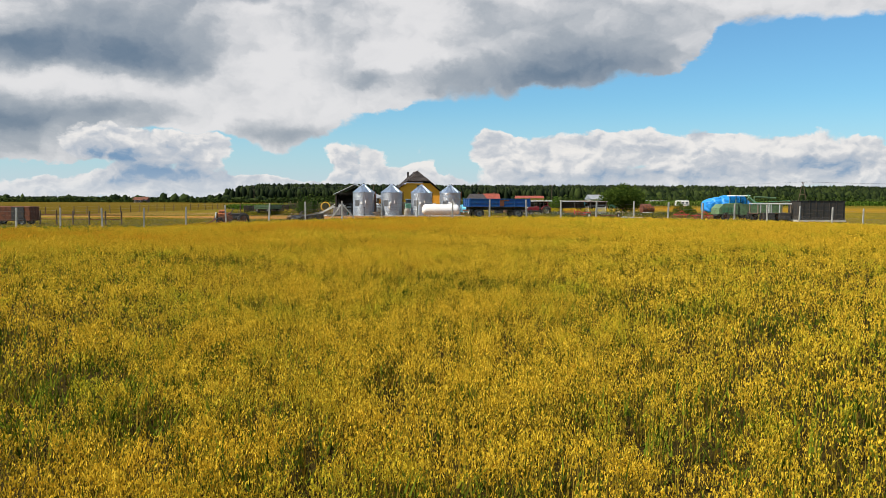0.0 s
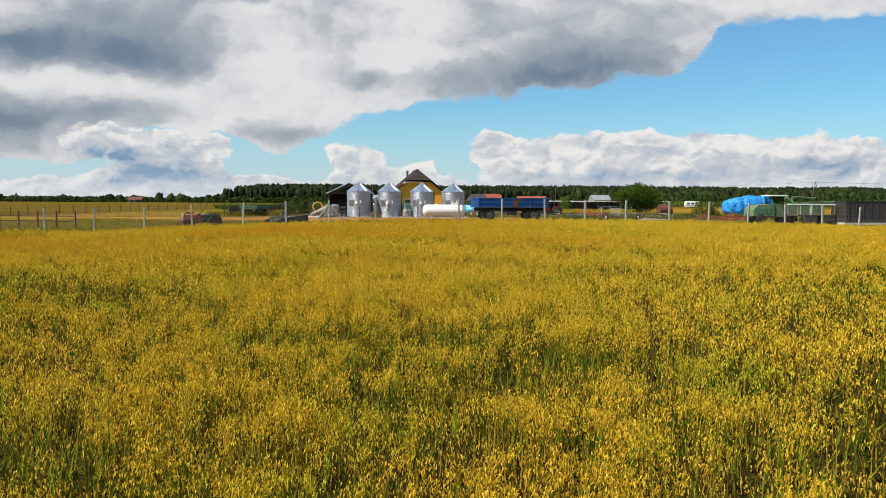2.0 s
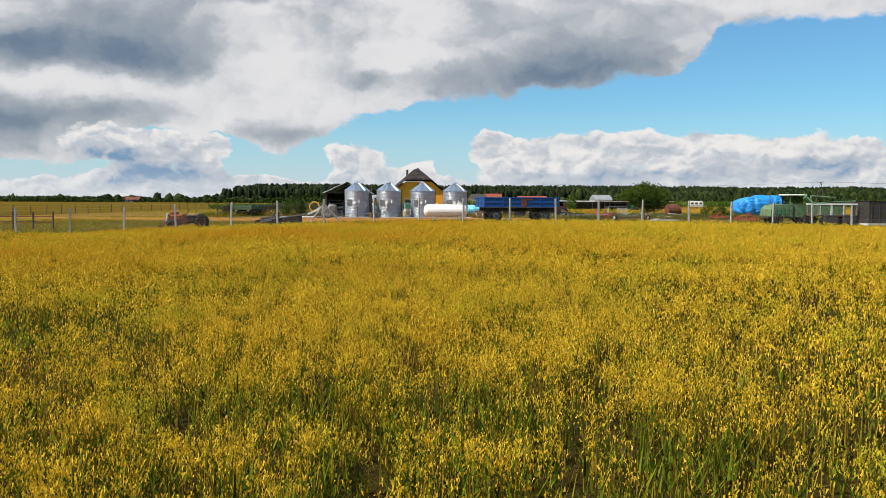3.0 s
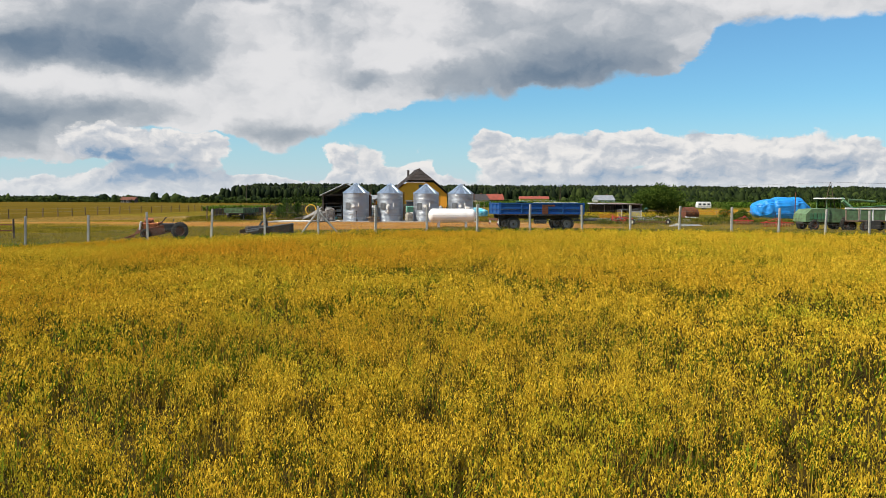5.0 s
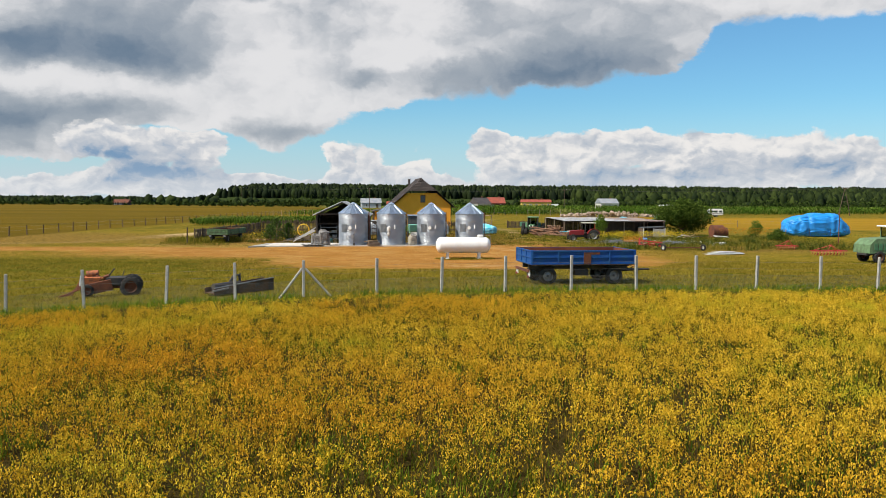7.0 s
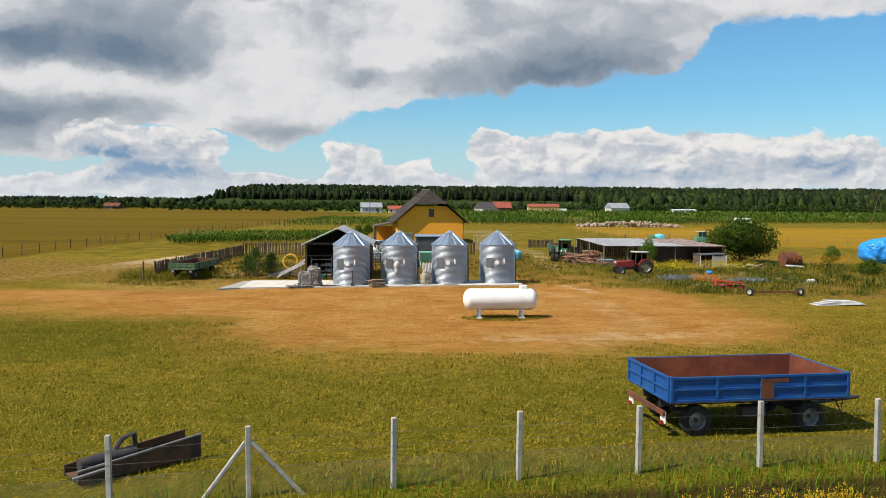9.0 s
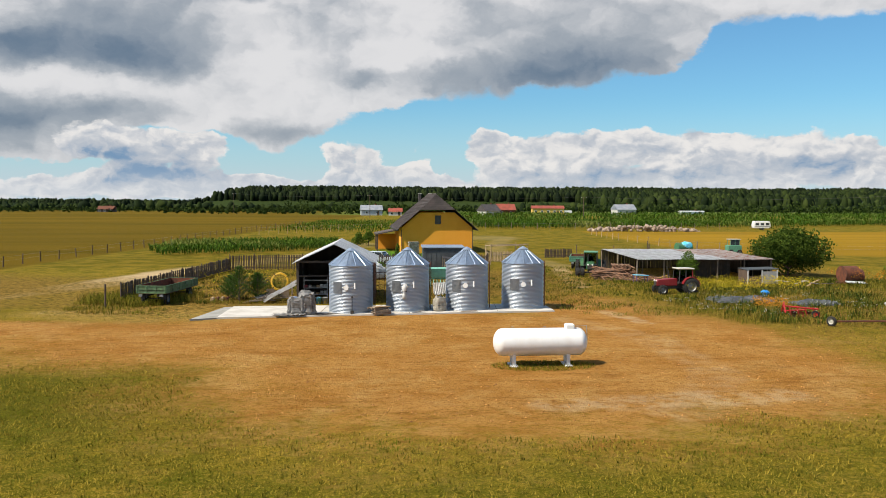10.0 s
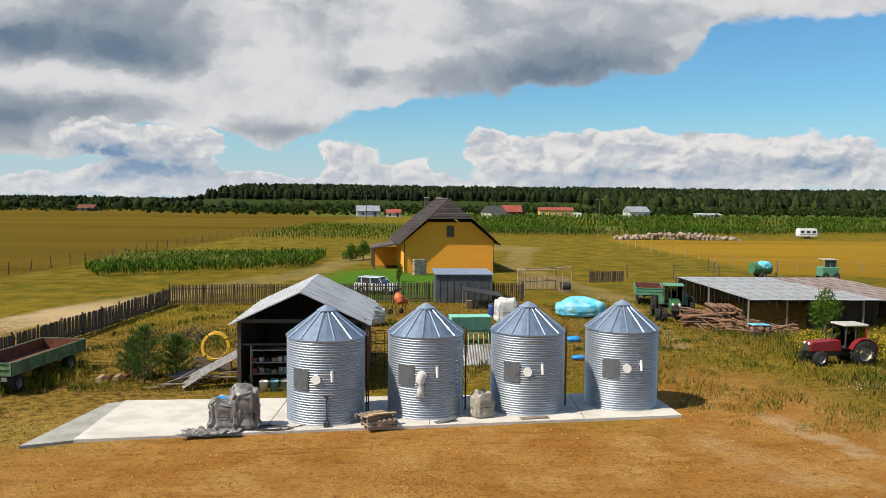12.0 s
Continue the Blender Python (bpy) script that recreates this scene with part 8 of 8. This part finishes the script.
flowers("white_yarrow", 2200, 18, 33, 120, 132, 0.5, 0.035, lambda x, y: field_noise(x, y, 1.4, 2.5) > 0.25, WHITEFLOWER, "small white wildflowers in the rough grass")
flowers("orange_weed", 900, 22.6, 25.2, 122, 125, 1.0, 0.05, lambda x, y: ((x - 23.9) / 1.2) ** 2 + ((y - 123.5) / 1.2) ** 2 < 1, ORANGEFLOWER, "orange-yellow tall weed beside the plough")
flowers("orange_weed", 1600, 39, 47, 138, 146, 1.3, 0.06, lambda x, y: field_noise(x, y, 1.5, 3.5) > 0.0, ORANGEFLOWER, "rusty orange tall weeds by the bush")


# ---------- clods and pebbles on the sand ----------
def clods(n, x0, x1, y0, y1, r0, r1):
    x, y = rng.uniform(x0, x1, n), rng.uniform(y0, y1, n)
    ok = yard_bare(x, y) & (field_noise(x, y, 1.3, 11.0) > rng.uniform(-1.2, 0.9, len(x))) & ~((y > 121 + 0.13 * (x + 12.4)) & (x > -14) & (x < 9.6))
    x, y = x[ok], y[ok]
    r = r0 + (r1 - r0) * rng.uniform(0, 1, len(x)) ** 3
    return crowns(x, y, ground_z(x, y) - r * 0.4, r * 1.3, r, np.zeros(len(x)), 4, (0.0, 0.5, 1.0))


bulk("soil_clods", *clods(13000, -26, 22, 96, 127, 0.015, 0.06), mat("dry_clods", (0.46, 0.22, 0.055), 0.95, 0, (0.28, 0.12, 0.03), 0.5, 8, 0.3, 0.2, island=0.7), None, "small dry clods and pebbles on the sandy yard", "clods")

# ---------- field posts, caravan, stones, distant houses, poles ----------
def post_row(pts, gap, h, rad, material, label):
    f = tagged(new("post_row"), label, "fence", "field post rows")
    me = bpy.data.meshes.new("post")
    bm = C((0, 0, -0.1), (0, 0, h), rad, rad * 0.85, 6)
    bm.to_mesh(me)
    bm.free()
    me.materials.append(material)
    for (x0, y0), (x1, y1) in zip(pts, pts[1:]):
        n = max(1, int(math.hypot(x1 - x0, y1 - y0) / gap))
        for k in range(n):
            u = k / n
            q = random.Random(k * 3 + int(y0))
            p = new("post", me)
            p.parent = f
            x, y = x0 + (x1 - x0) * u, y0 + (y1 - y0) * u
            p.matrix_basis = pose(x, y, gz(x, y) + q.uniform(-0.15, 0.05), q.uniform(-4, 4), q.uniform(-4, 4), 0)
        for z in (0.5 * h, 0.85 * h):
            part("wire", tube(bmesh.new(), [(x0, y0, gz(x0, y0) + z), (x1, y1, gz(x1, y1) + z)], 0.006, 3), STEEL, f)


post_row([(-47, 112), (-43.4, 170), (-40, 194), (-38.7, 220), (-34, 265), (-28, 313)], 4.0, 1.25, 0.07, DARKWOOD, "line of dark wooden posts along the grain field")
post_row([(40, 246), (39.5, 222), (42.4, 201)], 4.2, 1.35, 0.06, PALEWOOD, "row of pale slim field posts")
post_row([(23, 181), (33, 181), (36, 192), (44, 190)], 5.0, 1.5, 0.07, DARKWOOD, "dark leaning posts at the pasture corner")
post_row([(42.4, 201), (47, 192), (60, 186), (76, 180)], 6.5, 1.3, 0.06, WOOD, "grey posts along the stubble edge")
post_row([(-30, 244), (-10, 268), (14, 280)], 2.6, 1.7, 0.05, PALEWOOD, "pale stakes among the garden rows")
post_row([(14, 279), (40, 277.5), (70, 277), (84, 279)], 3.0, 1.8, 0.06, WOOD, "leaning stakes before the maize")


def caravan():
    t = thing("caravan", 90.7, 277.5, 0, -4, "small white touring caravan at the field edge", "caravan")
    bm = prism(bmesh.new(), [(-2.0, 0.5), (2.0, 0.5), (2.15, 1.2), (1.9, 2.3), (-1.9, 2.3), (-2.15, 1.2)], -1.0, 1.0)
    bmesh.ops.bevel(bm, geom=bm.edges[:], offset=0.12, segments=2, affect="EDGES")
    part("body", shade_smooth(bm), WHITE, t)
    for px in (-1.3, 0.0, 1.3):
        w = part("window", B((px, -1.01, 1.55), (0.85, 0.05, 0.55), (0, 0, 0), 0.02), GLASS, t)
    part("stripe", B((0, -1.012, 1.0), (3.9, 0.02, 0.12)), STEEL, t)
    for s in (-1, 1):
        wheel("wheel", t, (0.2, s * 0.9, 0.32), 0.32, 0.2, 0.1, STEEL, s)
    part("drawbar", tube(bmesh.new(), [(-2.0, 0, 0.55), (-3.1, 0, 0.5)], 0.05, 5), STEEL, t)


caravan()
stones = []
for k in range(260):
    x = rng.uniform(44, 70)
    q = 1 - abs((x - 57) / 14) ** 2
    stones.append((x, 267 + rng.normal(0, 1.2), rng.uniform(0, 1.2) * max(q, 0.15), rng.uniform(0.2, 0.55)))
sx, sy, sz, sr = (np.array(c) for c in zip(*stones))
bulk("stone_heap", *crowns(sx, sy, ground_z(sx, sy) + sz - 0.2, sr * 1.5, sr, np.zeros(len(sx))), mat("field_stones", (0.34, 0.26, 0.19), 0.9, 0, (0.24, 0.18, 0.13), 0.6, 8, 0.3, 0.3, island=0.5), None, "long low heap of brown field stones and logs", "stones")

t = thing("water_bowser", 38.4, 183.0, 0, 10, "green tank wagon under a light blue sheet", "tank wagon")
part("tank", shade_smooth(C((-1.1, 0, 1.0), (1.1, 0, 1.0), 0.65, None, 18)), GREEN, t)
bm = bmesh.new()
lump(bm, (0.3, 0, 1.25), (0.95, 0.75, 0.55), 3.0, 0.2, 4, 0.7)
part("sheet", shade_smooth(bm, 60), LIGHTBLUE, t)
for s in (-1, 1):
    wheel("wheel", t, (0, s * 0.65, 0.36), 0.36, 0.2, 0.1, STEEL, s)
part("pump_pole", C((2.0, 0, 0), (2.05, 0, 1.9), 0.12, 0.06, 7), WOOD, t)
t = thing("parked_combine", 42.7, 177.5, 0.15, 0, "green machine cab showing over the shed roof", "combine")
t.scale = (0.6, 0.6, 0.72)
part("body", B((1.3, 1.2, 1.3), (3.0, 2.2, 1.4), (0, 0, 0), 0.08), MIDGREEN, t)
for px in (0.3, 1.3, 2.3):
    for py in (0.3, 2.0):
        part("cab_post", B((px, py, 2.5), (0.1, 0.1, 1.1)), MIDGREEN, t)
part("cab_pane", B((0.8, 0.3, 2.5), (0.9, 0.03, 0.95)), GLASS, t)
part("cab_pane", B((1.8, 0.3, 2.5), (0.9, 0.03, 0.95)), GLASS, t)
part("cab_roof", B((1.3, 1.15, 3.08), (2.5, 2.1, 0.14), (0, 0, 0), 0.04), CREAM, t)
for px, s in ((0.4, -1), (2.3, -1)):
    wheel("wheel", t, (px, 0.1, 0.6), 0.6, 0.4, 0.2, STEEL, s, 12)
    wheel("wheel", t, (px, 2.3, 0.6), 0.6, 0.4, 0.2, STEEL, 1, 12)


def far_house(x, y, rz, w, d, h, rise, wall, roof, label, wins=3, annex=False):
    t = thing("farmhouse", x, y, gz(x, y) - 0.1, rz, label, "house", "village houses")
    part("wall", B((0, 0, h / 2), (w, d, h)), wall, t)
    bm = prism(bmesh.new(), [(-d / 2 - 0.4, h - 0.05), (d / 2 + 0.4, h - 0.05), (0, h + rise)], -w / 2 - 0.3, w / 2 + 0.3, "yz")
    part("roof", bm, roof, t)
    for k in range(wins):
        wx = -w / 2 + w * (k + 0.5) / wins
        win = part("window", B((wx, -d / 2 - 0.02, h * 0.55), (1.1, 0.08, 1.2)), WHITE, t)
        part("pane", B((wx, -d / 2 - 0.07, h * 0.55), (0.85, 0.03, 0.95)), GLASS, win)
    part("door", B((w * 0.3, -d / 2 - 0.03, 1.05), (1.0, 0.08, 2.1)), DARKWOOD, t)
    part("chimney", B((w * 0.2, 0.3, h + rise), (0.6, 0.6, 1.2)), RUST, t)
    if annex:
        part("annex", B((w / 2 + 1.9, -2.2, 1.2), (3.6, 4, 2.4)), WHITE, t, "white flat-roofed annex")
    return t


OFFWHITE = mat("whitewash", (0.62, 0.6, 0.55), 0.9, 0, (0.5, 0.48, 0.43), 0.5, 10, 0.12, 0.1)
BRICKRED = mat("red_roof_tiles", (0.3, 0.06, 0.035), 0.8, 0, (0.2, 0.05, 0.03), 0.5, 8, 0.25, 0.1)
SLATE = mat("grey_roof_sheet", (0.2, 0.22, 0.25), 0.6, 0, (0.28, 0.29, 0.31), 0.5, 8, 0.2, 0.1)
DARKROOF = mat("dark_roof", (0.07, 0.06, 0.06), 0.8, 0, (0.05, 0.045, 0.045), 0.5, 8, 0.2, 0.1)
BARNBLUE = mat("blue_grey_sheet", (0.4, 0.44, 0.47), 0.6, 0, (0.34, 0.37, 0.4), 0.5, 8, 0.1, 0.1)
far_house(-14.0, 455, 6, 9.5, 8, 2.6, 2.2, BARNBLUE, SLATE, "pale blue-grey barn with a sheet roof", 2)
far_house(-3.0, 452, 0, 6.0, 6, 1.8, 1.6, OFFWHITE, BRICKRED, "low cottage with a reddish roof", 2)
far_house(38.0, 436, 30, 7.5, 7, 2.6, 2.8, OFFWHITE, DARKROOF, "white house with a dark steep roof", 2)
far_house(46.5, 446, 4, 8.0, 7, 2.8, 2.8, RUST, BRICKRED, "brown house under a red tiled roof", 2)
far_house(70.0, 470, -4, 15.0, 8, 3.4, 1.3, mat("yellow_plaster", (0.7, 0.48, 0.1), 0.9), BRICKRED, "long yellow house with a red roof", 5, True)
far_house(106.5, 468, 8, 9.5, 8, 3.0, 2.4, OFFWHITE, SLATE, "white house with a grey roof", 3)
far_house(-155, 520, 0, 8, 7, 1.6, 1.7, DARKROOF, RUST, "distant cottage with a red roof", 3)
far_house(144.5, 482, 0, 11.5, 5, 2.0, 0.3, WHITE, WHITE, "long low white building at the wood's edge", 4)


def utility_pole(x, y, h, label, aframe=False):
    t = thing("utility_pole", x, y, gz(x, y), 0, label, "pole", "utility poles")
    if aframe:
        part("leg", C((-1.9, 0, 0), (0, 0, h), 0.13, 0.09, 7), DARKWOOD, t)
        part("leg", C((1.9, 0, 0), (0.1, 0, h), 0.13, 0.09, 7), DARKWOOD, t)
        part("brace", C((-0.9, 0, h * 0.5), (0.95, 0, h * 0.5), 0.07, None, 6), DARKWOOD, t)
    else:
        part("shaft", C((0, 0, 0), (0, 0, h), 0.15, 0.1, 7), DARKWOOD, t)
    part("crossarm", B((0, 0, h - 0.3), (1.8, 0.12, 0.12)), DARKWOOD, t)
    for s in (-0.8, 0, 0.8):
        part("insulator", C((s, 0, h - 0.24), (s, 0, h - 0.02), 0.05, None, 6), WHITE, t)


POLES = [(-85, 500, 10.0), (-12.5, 395, 9.0), (62, 354, 8.5), (142, 302, 9.0), (235, 255, 9.0)]
for k, (x, y, h) in enumerate(POLES):
    utility_pole(x, y, h, "wooden A-frame power pole in the fields" if k == 3 else "single wooden power pole in the fields", k == 3)
t = tagged(new("power_line"), "thin overhead wires between wooden poles", "power line")
for (x0, y0, h0), (x1, y1, h1) in zip(POLES, POLES[1:]):
    for s in (-0.8, 0.8):
        pts = [(x0 + (x1 - x0) * u, y0 + (y1 - y0) * u + s, h0 + (h1 - h0) * u - 4 * 1.1 * u * (1 - u)) for u in np.linspace(0, 1, 13)]
        part("wire", tube(bmesh.new(), pts, 0.02, 3), DARK, t)
